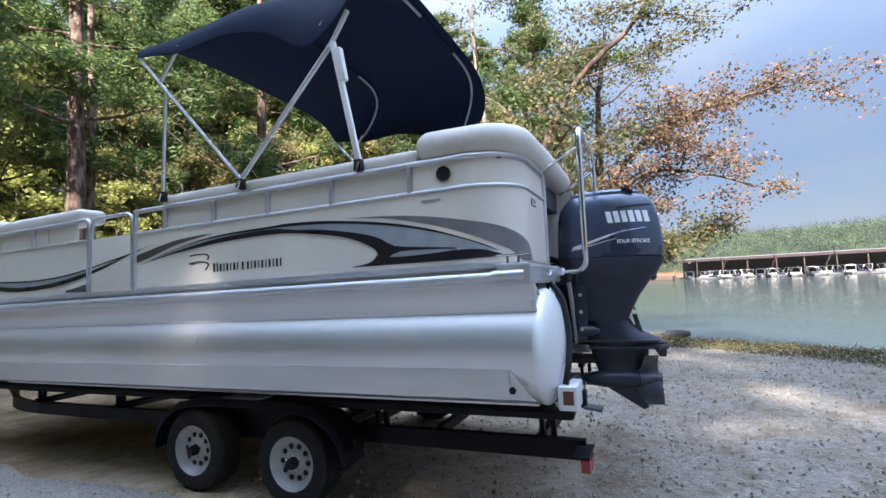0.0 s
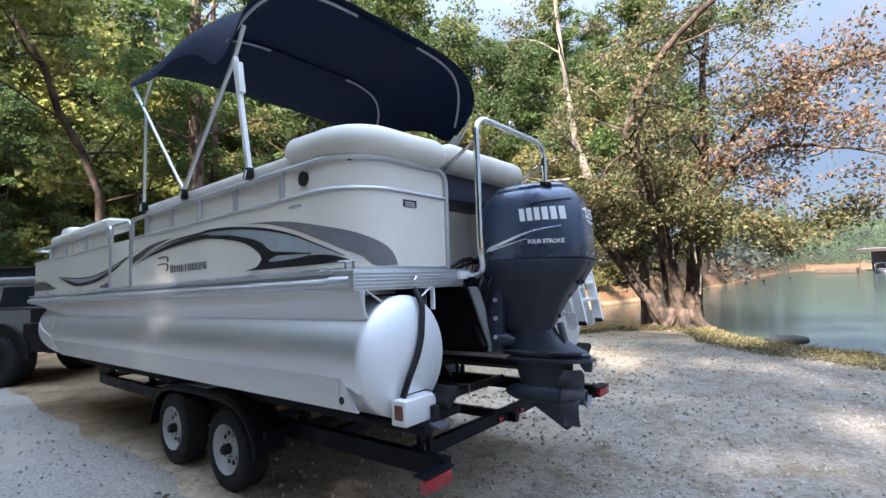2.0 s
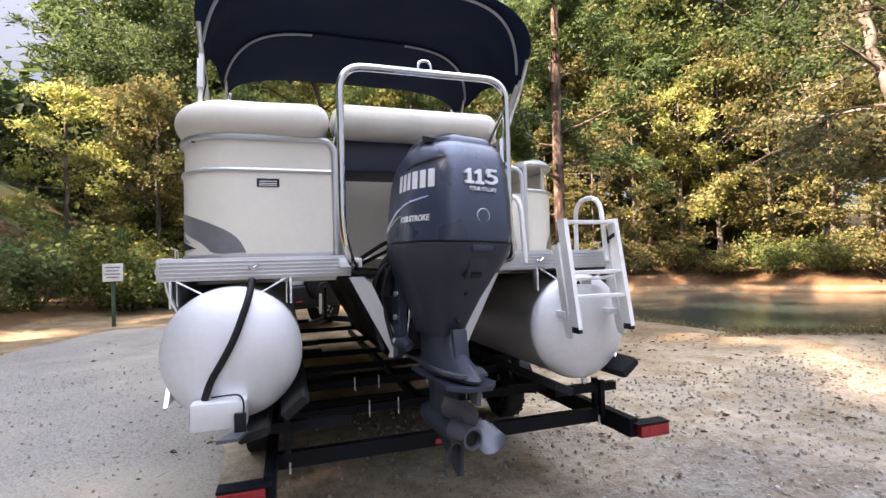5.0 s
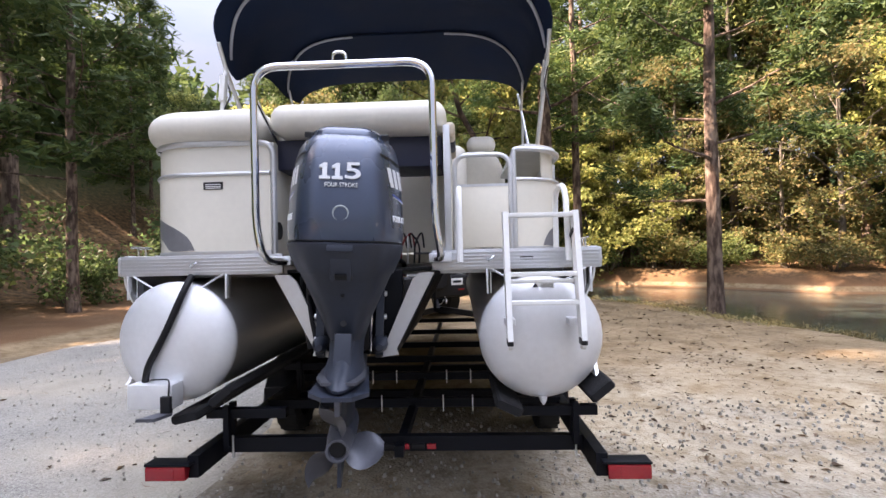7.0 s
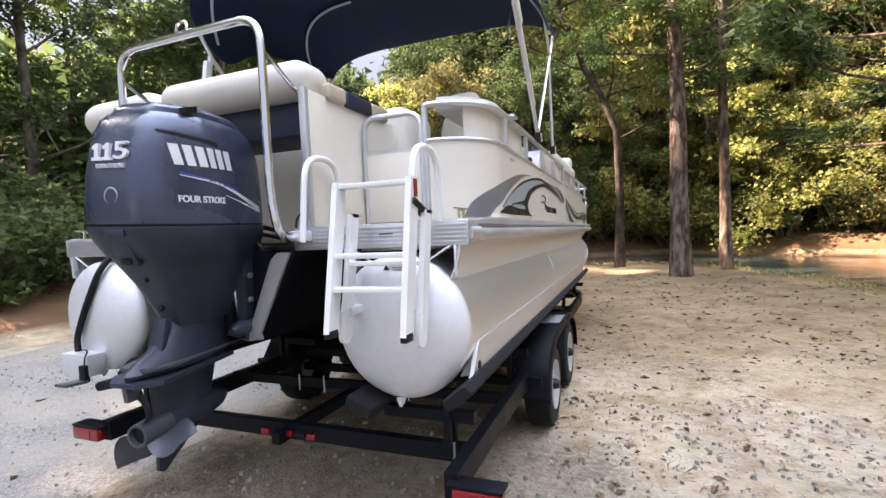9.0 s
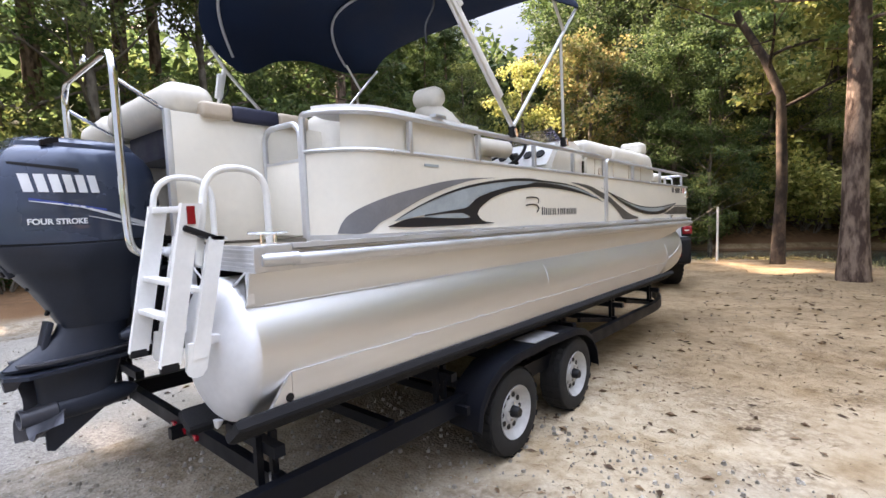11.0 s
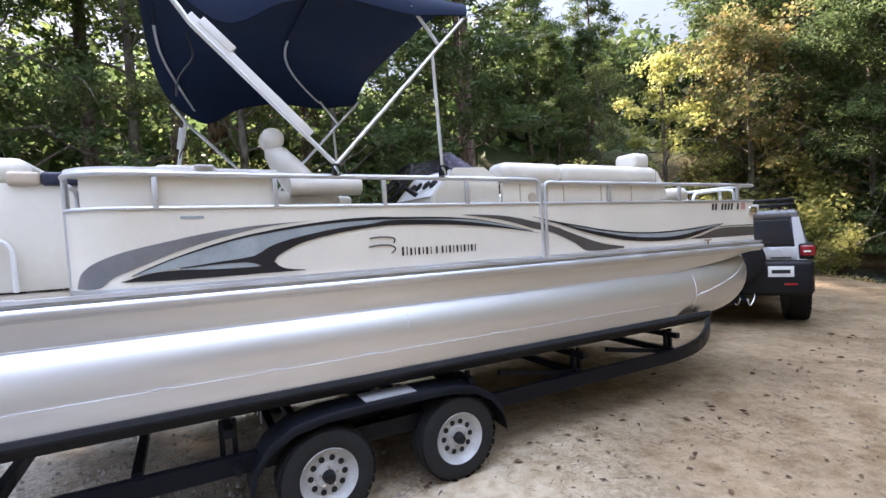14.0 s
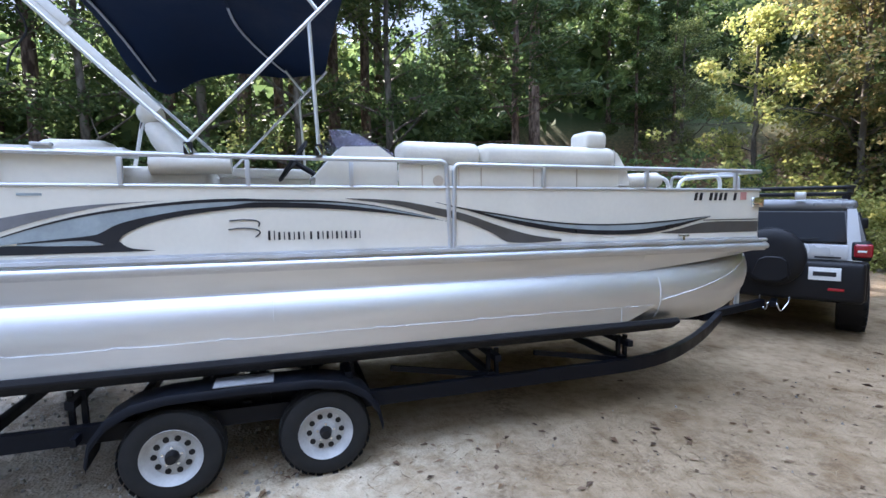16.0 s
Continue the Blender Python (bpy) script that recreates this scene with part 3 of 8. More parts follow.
bm = BM()
add_box(bm, (0.0, 0.25, 1.47), (0.8, 0.36, 0.02), 0.004)
bpart("motor_well", bm, M_DARK)


# --- fence: a wall line with rounded corners, and parts laid on it ---
def wall_line(sx):
    """Plan of the fence from the stern inward edge round the corner to the bow: (x, y) points about 5 cm apart."""
    R = 0.30 if sx < 0 else 0.32
    start = (-0.48, 0.06) if sx < 0 else (0.90, 0.50)
    y0 = start[1]
    pts = []
    x_in, x_c = abs(start[0]), HULL - R
    k = max(1, int((x_c - x_in) / 0.05))
    if x_c > x_in:
        pts += [(x_in + (x_c - x_in) * i / k, y0) for i in range(k)]
    for i in range(15):
        a = math.pi / 2 * i / 14
        pts.append((x_c + R * math.sin(a), y0 + R - R * math.cos(a)))
    y = y0 + R
    while y < 6.68:
        y += 0.1
        pts.append((HULL, min(y, 6.68)))
    for i in range(1, 9):
        a = math.pi / 2 * i / 8
        pts.append((HULL - 0.05 + 0.05 * math.cos(a), 6.68 + 0.05 * math.sin(a)))
    pts.append((0.35, 6.73))
    return [Vector((sx * x, y, 0)) for x, y in pts]


def strip(line, z0, z1, thick, out):
    """A standing sheet along a plan line; out: how far its face stands outside the line."""
    bm = BM()
    rings = []
    for i, p in enumerate(line):
        d = (line[min(i + 1, len(line) - 1)] - line[max(i - 1, 0)]).normalized()
        nrm = Vector((d.y, -d.x, 0))
        if nrm.dot(p - Vector((0, 3, 0))) < 0:
            nrm = -nrm
        o, q = p + nrm * out, p + nrm * (out - thick)
        rings.append([(o.x, o.y, z0), (o.x, o.y, z1), (q.x, q.y, z1), (q.x, q.y, z0)])
    add_loft(bm, rings)
    return bm


def sub(line, y0, y1, stern=False):
    out = [p for p in line if (p.y >= y0 - 1e-6 and p.y <= y1 + 1e-6)]
    if not stern and out and out[0].y > y0 + 0.001 and abs(abs(out[0].x) - HULL) < 1e-4:
        out.insert(0, Vector((out[0].x, y0, 0)))
    if out and out[-1].y < y1 - 0.001 and abs(abs(out[-1].x) - HULL) < 1e-4:
        out.append(Vector((out[-1].x, y1, 0)))
    return out


Z_LO, Z_MID, Z_TOP = 1.592, 2.02, 2.19
port, star = wall_line(-1), wall_line(1)
spans = [(port, 0.0, 3.07, True), (port, 3.67, 6.8, False), (star, 0.0, 6.8, True)]
for line, y0, y1, st in spans:
    seg = sub(line, y0, y1, st)
    bpart("fence_panel", strip(seg, Z_LO, Z_MID, 0.012, 0.0), M_CREAM, "cream painted fence panel")
    bpart("fence_foot", strip(seg, 1.557, Z_LO, 0.03, 0.006), M_ANOD, "aluminium foot rail")
    bm = BM()
    add_tube(bm, [(p.x, p.y, Z_MID) for p in seg], 0.012, 8)
    bpart("mid_rail", bm, M_ANOD, "thin aluminium mid rail")
    # rivets
    for p in seg[3::6]:
        if abs(abs(p.x) - HULL) < 1e-3:
            bm = BM()
            add_disc(bm, (p.x * 1.011, p.y, Z_MID), (1, 0, 0), 0.008, 0.006, 8)
            bpart("rivet", bm, M_ALU)


def top_rail(line, pts=None):
    bm = BM()
    add_tube(bm, pts or [(p.x, p.y, Z_TOP) for p in line], 0.017, 10)
    return bpart("top_rail", bm, M_ANOD, "aluminium top rail")


def post(x, y, z0=1.56, z1=Z_TOP, w=0.028):
    bm = BM()
    add_box(bm, (x, y, (z0 + z1) / 2), (w, w, z1 - z0), 0.004)
    return bpart("post", bm, M_ANOD, "square aluminium post")


pl = sub(port, 0.0, 3.07, True)
# port aft rail bends down at the stern and at the gate
top_rail(None, rounded([(-0.46, 0.06, 1.575), (-0.46, 0.06, Z_TOP)] + [(p.x, p.y, Z_TOP) for p in pl[3:]] + [(-HULL, 3.08, Z_TOP), (-HULL, 3.08, 1.575)], 0.09))
top_rail(None, rounded([(-HULL, 3.66, 1.575), (-HULL, 3.66, Z_TOP)] + [(p.x, p.y, Z_TOP) for p in sub(port, 3.75, 6.8)], 0.09))
gate = rounded([(-HULL, 3.12, 1.60), (-HULL, 3.12, Z_TOP), (-HULL, 3.62, Z_TOP), (-HULL, 3.62, 1.60)], 0.09)
bm = BM()
add_tube(bm, gate, 0.014, 10)
bpart("gate_frame", bm, M_ANOD, "aluminium boarding gate frame")
bm = BM()
add_box(bm, (-HULL, 3.37, 1.805), (0.012, 0.5, 0.43), 0.003)
bpart("gate_panel", bm, M_CREAM, "cream painted gate panel")
sl = sub(star, 0.0, 3.6, True)
top_rail(None, rounded([(0.91, 0.50, 1.575), (0.91, 0.50, Z_TOP + 0.02)] + [(p.x, p.y, Z_TOP + 0.02) for p in sl[2:]] + [(HULL, 3.64, Z_TOP), (HULL, 3.66, 1.575)], 0.07))
top_rail(None, rounded([(HULL, 3.69, 1.575), (HULL, 3.70, Z_TOP)] + [(p.x, p.y, Z_TOP) for p in sub(star, 3.8, 6.8)], 0.09))
for sx, ys in ((-1, (0.68, 1.23, 1.75, 2.25, 2.75, 4.45, 5.2, 5.9)), (1, (0.95, 1.58, 2.29, 2.95, 4.44, 5.42, 6.4))):
    for y in ys:
        post(sx * HULL, y, Z_MID)


# swooshes on the fence sides: thin films between two curves, laid on the wall line
def film(line, curve_hi, curve_lo, s0, s1, material, k=60, lift=0.003):
    """curve_*: height over the way along the side (metres of y from the stern; negative runs round the corner)."""
    # way along the wall, with 0 at the point where y = 0.5 on the straight side
    way, acc = [], 0.0
    for a, b in zip(line, line[1:]):
        way.append((acc, a, b)); acc += (b - a).length
    base = next(w for w, a, b in way if abs(abs(a.x) - HULL) < 1e-4 and a.y >= 0.3)
    y_base = next(a.y for w, a, b in way if w == base)
    bm = BM()
    rings = []
    for i in range(k + 1):
        s = s0 + (s1 - s0) * i / k
        w = max(0.0, base + (s - y_base))
        for w0, a, b in way:
            if w0 <= w <= w0 + (b - a).length + 1e-9:
                break
        u = (b - a).normalized()
        p = a + u * (w - w0)
        nrm = Vector((u.y, -u.x, 0))
        if nrm.dot(p - Vector((0, 3, 0))) < 0:
            nrm = -nrm
        p = p + nrm * lift
        hi, lo = curve_hi(s), curve_lo(s)
        if hi - lo < 0.001:
            hi = lo + 0.001
        rings.append([bm.verts.new((p.x, p.y, hi)), bm.verts.new((p.x, p.y, lo))])
    stitch(bm, rings, caps=False, ring_closed=False)
    return bpart("swoosh", bm, material, smooth=0)


def curve(*pts):
    """A smooth height through (way, height) points."""
    xs, zs = [p[0] for p in pts], [p[1] for p in pts]
    ms = [0.0] * len(xs)
    for i in range(len(xs)):
        a, b = max(0, i - 1), min(len(xs) - 1, i + 1)
        ms[i] = (zs[b] - zs[a]) / (xs[b] - xs[a])
    def f(s):
        s = min(max(s, xs[0]), xs[-1])
        i = max(j for j in range(len(xs) - 1) if xs[j] <= s)
        h = xs[i + 1] - xs[i]
        t = (s - xs[i]) / h
        return (2 * t ** 3 - 3 * t ** 2 + 1) * zs[i] + (t ** 3 - 2 * t ** 2 + t) * h * ms[i] + (-2 * t ** 3 + 3 * t ** 2) * zs[i + 1] + (t ** 3 - t ** 2) * h * ms[i + 1]
    return f


def artwork(line, off):
    """The fence graphics; off moves them along the side."""
    o = off
    # aft grey wing that climbs from the stern corner and tapers forward
    film(line, curve((0.50 + o, 1.600), (0.53 + o, 1.660), (0.57 + o, 1.696), (0.64 + o, 1.734), (0.78 + o, 1.785), (0.99 + o, 1.833), (1.21 + o, 1.876), (1.46 + o, 1.907), (1.79 + o, 1.927)), curve((0.50 + o, 1.598), (0.66 + o, 1.600), (0.72 + o, 1.647), (0.82 + o, 1.689), (0.98 + o, 1.755), (1.15 + o, 1.813), (1.33 + o, 1.861), (1.52 + o, 1.900), (1.79 + o, 1.927)), 0.5 + o, 1.79 + o, M_GREYDECAL, lift=0.003)
    # pale body with its dark upper edge
    film(line, curve((0.81 + o, 1.656), (0.90 + o, 1.697), (1.04 + o, 1.750), (1.21 + o, 1.805), (1.39 + o, 1.850), (1.58 + o, 1.884), (1.79 + o, 1.912), (2.02 + o, 1.934), (2.26 + o, 1.942), (2.33 + o, 1.938), (2.69 + o, 1.931), (2.88 + o, 1.920), (3.09 + o, 1.896), (3.31 + o, 1.853), (3.54 + o, 1.803), (3.67 + o, 1.769)), curve((0.81 + o, 1.652), (0.92 + o, 1.668), (1.04 + o, 1.683), (1.20 + o, 1.700), (1.45 + o, 1.730), (1.50 + o, 1.766), (1.58 + o, 1.798), (1.72 + o, 1.833), (1.94 + o, 1.872), (2.17 + o, 1.895), (2.32 + o, 1.916), (2.75 + o, 1.906), (3.09 + o, 1.871), (3.31 + o, 1.837), (3.67 + o, 1.769)), 0.81 + o, 3.55 + o, M_BLUEDECAL, lift=0.003)
    film(line, curve((0.81 + o, 1.656), (0.90 + o, 1.697), (1.04 + o, 1.750), (1.21 + o, 1.805), (1.39 + o, 1.850), (1.58 + o, 1.884), (1.79 + o, 1.912), (2.02 + o, 1.934), (2.26 + o, 1.942), (2.33 + o, 1.938), (2.69 + o, 1.931), (2.88 + o, 1.920), (3.09 + o, 1.896), (3.31 + o, 1.853), (3.54 + o, 1.803), (3.67 + o, 1.769)), curve((0.81 + o, 1.655), (0.90 + o, 1.690), (1.03 + o, 1.739), (1.21 + o, 1.793), (1.39 + o, 1.836), (1.58 + o, 1.868), (1.79 + o, 1.895), (2.02 + o, 1.914), (2.26 + o, 1.923), (2.33 + o, 1.922), (2.69 + o, 1.918), (2.88 + o, 1.910), (3.09 + o, 1.890), (3.31 + o, 1.849), (3.54 + o, 1.803)), 0.81 + o, 3.54 + o, M_DECAL, lift=0.0045)
    # dark crescent round the open oval, and the dark base below it
    film(line, curve((1.04 + o, 1.683), (1.20 + o, 1.700), (1.45 + o, 1.730), (1.50 + o, 1.766), (1.58 + o, 1.798), (1.72 + o, 1.833), (1.94 + o, 1.872), (2.17 + o, 1.895), (2.32 + o, 1.916), (2.75 + o, 1.906), (3.09 + o, 1.871), (3.31 + o, 1.837), (3.67 + o, 1.769)), curve((1.04 + o, 1.678), (1.20 + o, 1.688), (1.42 + o, 1.690), (1.45 + o, 1.669), (1.54 + o, 1.655), (1.56 + o, 1.711), (1.62 + o, 1.748), (1.72 + o, 1.791), (1.86 + o, 1.826), (2.09 + o, 1.862), (2.32 + o, 1.882), (2.75 + o, 1.874), (3.08 + o, 1.849), (3.35 + o, 1.819), (3.67 + o, 1.769)), 1.04 + o, 3.67 + o, M_DECAL, lift=0.006)
    film(line, curve((0.76 + o, 1.625), (0.89 + o, 1.661), (1.02 + o, 1.671), (1.20 + o, 1.664), (1.45 + o, 1.662), (1.55 + o, 1.682), (1.56 + o, 1.666), (1.61 + o, 1.639), (1.73 + o, 1.623)), curve((0.76 + o, 1.624), (0.99 + o, 1.617), (1.31 + o, 1.618), (1.57 + o, 1.619), (1.73 + o, 1.620)), 0.76 + o, 1.73 + o, M_DECAL, lift=0.005)
    film(line, curve((1.04 + o, 1.678), (1.20 + o, 1.688), (1.42 + o, 1.690), (1.45 + o, 1.669)), curve((1.02 + o, 1.671), (1.20 + o, 1.664), (1.45 + o, 1.662)), 1.04 + o, 1.45 + o, M_BLUEDECAL, lift=0.004)
    # forward waves and bow stripe
    film(line, curve((2.90 + o, 1.943), (3.09 + o, 1.938), (3.31 + o, 1.921), (3.54 + o, 1.879), (3.77 + o, 1.830), (4.05 + o, 1.737), (4.33 + o, 1.659), (4.69 + o, 1.607)), curve((2.90 + o, 1.941), (3.26 + o, 1.892), (3.54 + o, 1.823), (3.76 + o, 1.775), (3.99 + o, 1.683), (4.14 + o, 1.606), (4.69 + o, 1.605)), 2.9 + o, 4.6 + o, M_WAVE, lift=0.004)
    film(line, curve((3.55 + o, 1.915), (3.77 + o, 1.872), (4.06 + o, 1.826), (4.34 + o, 1.781), (4.65 + o, 1.748), (4.98 + o, 1.733), (5.34 + o, 1.737), (5.73 + o, 1.759), (6.12 + o, 1.789)), curve((3.55 + o, 1.912), (3.77 + o, 1.866), (4.06 + o, 1.803), (4.34 + o, 1.753), (4.65 + o, 1.707), (4.98 + o, 1.682), (5.34 + o, 1.682), (5.73 + o, 1.725), (6.12 + o, 1.784)), 3.55 + o, 6.12 + o, M_BLUEDECAL, lift=0.005)
    film(line, curve((3.55 + o, 1.915), (3.77 + o, 1.872), (4.06 + o, 1.826), (4.34 + o, 1.781), (4.65 + o, 1.748), (4.98 + o, 1.733), (5.34 + o, 1.737), (5.73 + o, 1.759), (6.12 + o, 1.789)), curve((3.55 + o, 1.914), (3.77 + o, 1.860), (4.06 + o, 1.814), (4.34 + o, 1.769), (4.65 + o, 1.736), (4.98 + o, 1.721), (5.34 + o, 1.725), (5.73 + o, 1.747), (6.12 + o, 1.788)), 3.55 + o, 6.12 + o, M_DECAL, lift=0.0065)
    film(line, curve((3.77 + o, 1.866), (4.06 + o, 1.803), (4.34 + o, 1.753), (4.65 + o, 1.707), (4.98 + o, 1.682), (5.34 + o, 1.682), (5.73 + o, 1.725), (6.12 + o, 1.784)), curve((3.77 + o, 1.861), (4.06 + o, 1.781), (4.34 + o, 1.718), (4.64 + o, 1.672), (5.04 + o, 1.644), (5.53 + o, 1.658), (6.12 + o, 1.780)), 3.77 + o, 6.12 + o, M_DECAL, lift=0.0075)
    film(line, curve((5.58, 1.65), (5.72, 1.668), (6.06, 1.731), (6.69, 1.735)), curve((5.58, 1.646), (5.72, 1.639), (6.06, 1.637), (6.69, 1.637)), 5.58, 6.69, M_WAVE, lift=0.004)
    film(line, curve((6.04, 1.755), (6.69, 1.757)), curve((6.04, 1.747), (6.69, 1.749)), 6.04, 6.69, M_DECAL, lift=0.005)


artwork(star, 0.0)
artwork(port, -0.64)
# maker's mark as plain outlined blocks, one for each letter, and a doubled hook
for sx, yb, ye in ((1, 2.385, 3.01), (-1, 2.26, 1.63)):
    sgn = 1 if ye > yb else -1
    for i in range(10):
        y = yb + (ye - yb) * (i + 0.5) / 10
        w, h = (0.044 if i != 4 else 0.010), (0.062 if i == 0 else 0.052)
        bm = BM()
        for dy, q in (((-w * 0.36, 0.014), (w * 0.36, 0.007)) if w > 0.02 else ((0, 0.014),)):
            add_box(bm, (sx * (HULL + 0.003), y + dy * sgn, 1.694 + (h - 0.052) / 2), (0.003, q, h))
        bpart("lettering", bm, M_DECAL)
    for hook in (((-0.22, 1.798), (-0.15, 1.806), (-0.06, 1.800), (-0.035, 1.782), (-0.05, 1.760)), ((-0.23, 1.742), (-0.15, 1.752), (-0.07, 1.746), (-0.03, 1.722), (-0.07, 1.690))):
        bm = BM()
        add_tube(bm, rounded([(sx * (HULL + 0.003), yb + sgn * d, z) for d, z in hook], 0.03), 0.0045, 6)
        bpart("emblem", bm, M_DECAL)


def at_world(owner, pitched=False):
    """A part maker for a thing, from meshes given in world metres."""
    back = owner.matrix_basis.inverted()
    def make(name, bm, material, label="", parent=None, smooth=35):
        if pitched:
            settle(bm)
        bmesh.ops.transform(bm, matrix=back, verts=bm.verts)
        return part(name, bm, material, parent or owner, label, smooth)
    return make


def cushion(bm, lo, hi, rad=0.05, seg=4, crown=0.0):
    """A soft block between two corners with rounded edges and a slight crown."""
    c = [(a + b) / 2 for a, b in zip(lo, hi)]
    s = [b - a for a, b in zip(lo, hi)]
    r = bmesh.ops.create_cube(bm, size=1.0, matrix=Matrix.Translation(c) @ Matrix.Diagonal((*s, 1)))
    es = list({e for v in r["verts"] for e in v.link_edges})
    out = bmesh.ops.bevel(bm, geom=es, offset=rad, segments=seg, affect='EDGES', profile=0.5)
    return out


# --- seats, cushions and helm (world metres) ---
def plan_cushion(bm, plan, z0, z1, rad):
    """A soft pad over a rounded plan, with rolled upper and lower edges."""
    c = sum((Vector((x, y)) for x, y in plan), Vector((0, 0))) / len(plan)
    rings = []
    for k in range(13):
        a = -math.pi / 2 + math.pi * k / 12
        inset = rad * (1 - math.cos(a))
        z = (z0 + z1) / 2 + ((z1 - z0) / 2) * math.sin(a)
        ring = []
        for x, y in plan:
            v = Vector((x, y)) - c
            v *= max(0.1, 1 - inset / v.length)
            ring.append((c.x + v.x, c.y + v.y, z))
        rings.append(ring)
    add_loft(bm, rings, caps=False)
    for ring, z, s_ in ((rings[0], z0, 1), (rings[-1], z1 + 0.012, -1)):
        mid = bm.verts.new((c.x, c.y, z))
        row = [v for v in bm.verts if abs(v.co.z - ring[0][2]) < 1e-6 and v is not mid]
        n = len(row)
        for i in range(n):
            bm.faces.new((row[i], row[(i + 1) % n], mid))


pad = [Vector(p) for p in rounded([(-0.9, 0.63, 0), (-0.487, 0.63, 0), (-0.487, -0.005, 0), (-0.8, -0.005, 0)], 0.06, 4)] + [Vector((-0.955 - 0.315 * math.sin(a), 0.31 - 0.315 * math.cos(a), 0)) for a in [math.pi / 2 * i / 10 for i in range(11)]] + [Vector((-1.27, 0.45, 0)), Vector((-1.27, 0.60, 0)), Vector((-1.24, 0.63, 0))]
bm = BM(); plan_cushion(bm, [(p.x, p.y) for p in pad], 2.196, 2.372, 0.085)
bpart("stern_cushion", bm, M_VINYL, "plump cream vinyl sunpad cushion")
bm = BM(); cushion(bm, (-0.475, 0.00, 2.215), (0.50, 0.27, 2.395), 0.085, 6)
bpart("stern_cushion", bm, M_VINYL, "plump cream vinyl sunpad cushion")
bm = BM(); add_box(bm, (-0.84, 0.37, 2.185), (0.66, 0.44, 0.03), 0.005)
bpart("cushion_base", bm, M_DARK)
bm = BM(); add_box(bm, (0.0, 0.30, 2.13), (0.94, 0.34, 0.17), 0.01)
bpart("cushion_skirt", bm, M_NAVYV, "navy vinyl skirt")
bm = BM(); add_box(bm, (0.0, 0.55, 1.82), (0.94, 0.04, 0.50), 0.01)
bpart("lounge_back", bm, M_CREAM, "cream lounge back panel")
bm = BM(); add_box(bm, (-0.47, 0.32, 1.88), (0.02, 0.50, 0.62), 0.004)
bpart("lounge_side", bm, M_CREAM)
bm = BM(); add_disc(bm, (-0.458, 0.12, 1.70), (1, 0, 0), 0.05, 0.006, 20)
bpart("vent", bm, M_DARK)
# upper stern panel behind the port corner
bpart("upper_panel", strip(sub(port, 0.0, 0.66, True), Z_MID, Z_TOP, 0.010, -0.006), M_CREAM, "cream upper corner panel")
bm = BM(); add_box(bm, (-1.215, 1.72, 2.10), (0.02, 2.12, 0.17), 0.004)
bpart("seat_back_panel", bm, M_CREAM, "cream moulded seat back")
bm = BM(); cushion(bm, (-1.24, 0.63, 2.185), (-1.02, 2.80, 2.285), 0.04, 4)
bpart("seat_back_cushion", bm, M_VINYL, "long cream vinyl backrest")
bm = BM(); cushion(bm, (-1.2, 0.65, 1.56), (-0.5, 2.78, 2.0), 0.04, 3)
bpart("seat", bm, M_VINYL, "cream lounge seat")
bm = BM(); add_box(bm, (-1.215, 4.9, 2.10), (0.02, 2.1, 0.17), 0.004)
bpart("seat_back_panel", bm, M_CREAM, "cream moulded seat back")
bm = BM(); cushion(bm, (-1.24, 3.80, 2.18), (-1.0, 5.95, 2.31), 0.05, 4)
bpart("seat_back_cushion", bm, M_VINYL, "long cream vinyl backrest")
bm = BM(); cushion(bm, (-1.2, 3.75, 1.56), (-0.55, 6.0, 2.0), 0.04, 3)
bpart("seat", bm, M_VINYL, "cream lounge seat")
bm = BM(); cushion(bm, (-1.16, 5.55, 2.24), (-0.86, 5.85, 2.42), 0.07, 5)
bpart("headrest", bm, M_VINYL, "small cream vinyl headrest roll")
for d in (0.45, 1.2, 2.0):
    bm = BM(); add_tube(bm, [(-1.228, 3.8 + d, 2.03), (-1.228, 3.8 + d, 2.17)], 0.003, 6)
    bpart("seam_line", bm, M_TAN)
# speaker on the port corner
bm = BM(); add_disc(bm, (-1.238, 0.466, 2.11), (1, 0, 0), 0.042, 0.02, 24)
bpart("speaker", bm, M_DARK, "round black loudspeaker")
# warning sticker on the stern panel
bm = BM(); add_box(bm, (-0.80, 0.058, 1.955), (0.11, 0.004, 0.042))
st = bpart("sticker", bm, M_DECAL, "small black and white warning sticker")
for z in (1.962, 1.951, 1.942):
    bm = BM(); add_box(bm, (-0.80, 0.0555, z), (0.085, 0.002, 0.004))
    bpart("printed_line", bm, M_WHITE, "", st)
# model name bars, port and starboard
for sx, y in ((-1, 0.55), (1, 1.12)):
    bm = BM(); add_box(bm, (sx * (HULL + 0.002), y, 1.965), (0.003, 0.12, 0.014))
    bpart("model_mark", bm, M_BLUEDECAL)

# privacy panel beside the stern entry, with its two-tone backrest
bm = BM(); add_box(bm, (0.50, 0.55, 1.90), (0.03, 1.08, 0.66), 0.006)
bpart("entry_panel", bm, M_CREAM, "tall cream panel beside the entry")
bm = BM(); add_box(bm, (0.50, 0.005, 1.90), (0.036, 0.03, 0.67), 0.004)
bpart("entry_panel_post", bm, M_ANOD)
for y0, y1, m in ((0.16, 0.325, M_TAN), (0.325, 0.60, M_NAVYV), (0.60, 0.80, M_TAN)):
    bm = BM(); cushion(bm, (0.36, y0, 2.215), (0.545, y1, 2.30), 0.022, 4)
    bpart("backrest_roll", bm, m, "two-tone vinyl backrest roll")
bm = BM(); cushion(bm, (0.3, 0.9, 1.6), (0.62, 1.35, 2.36), 0.08, 4)
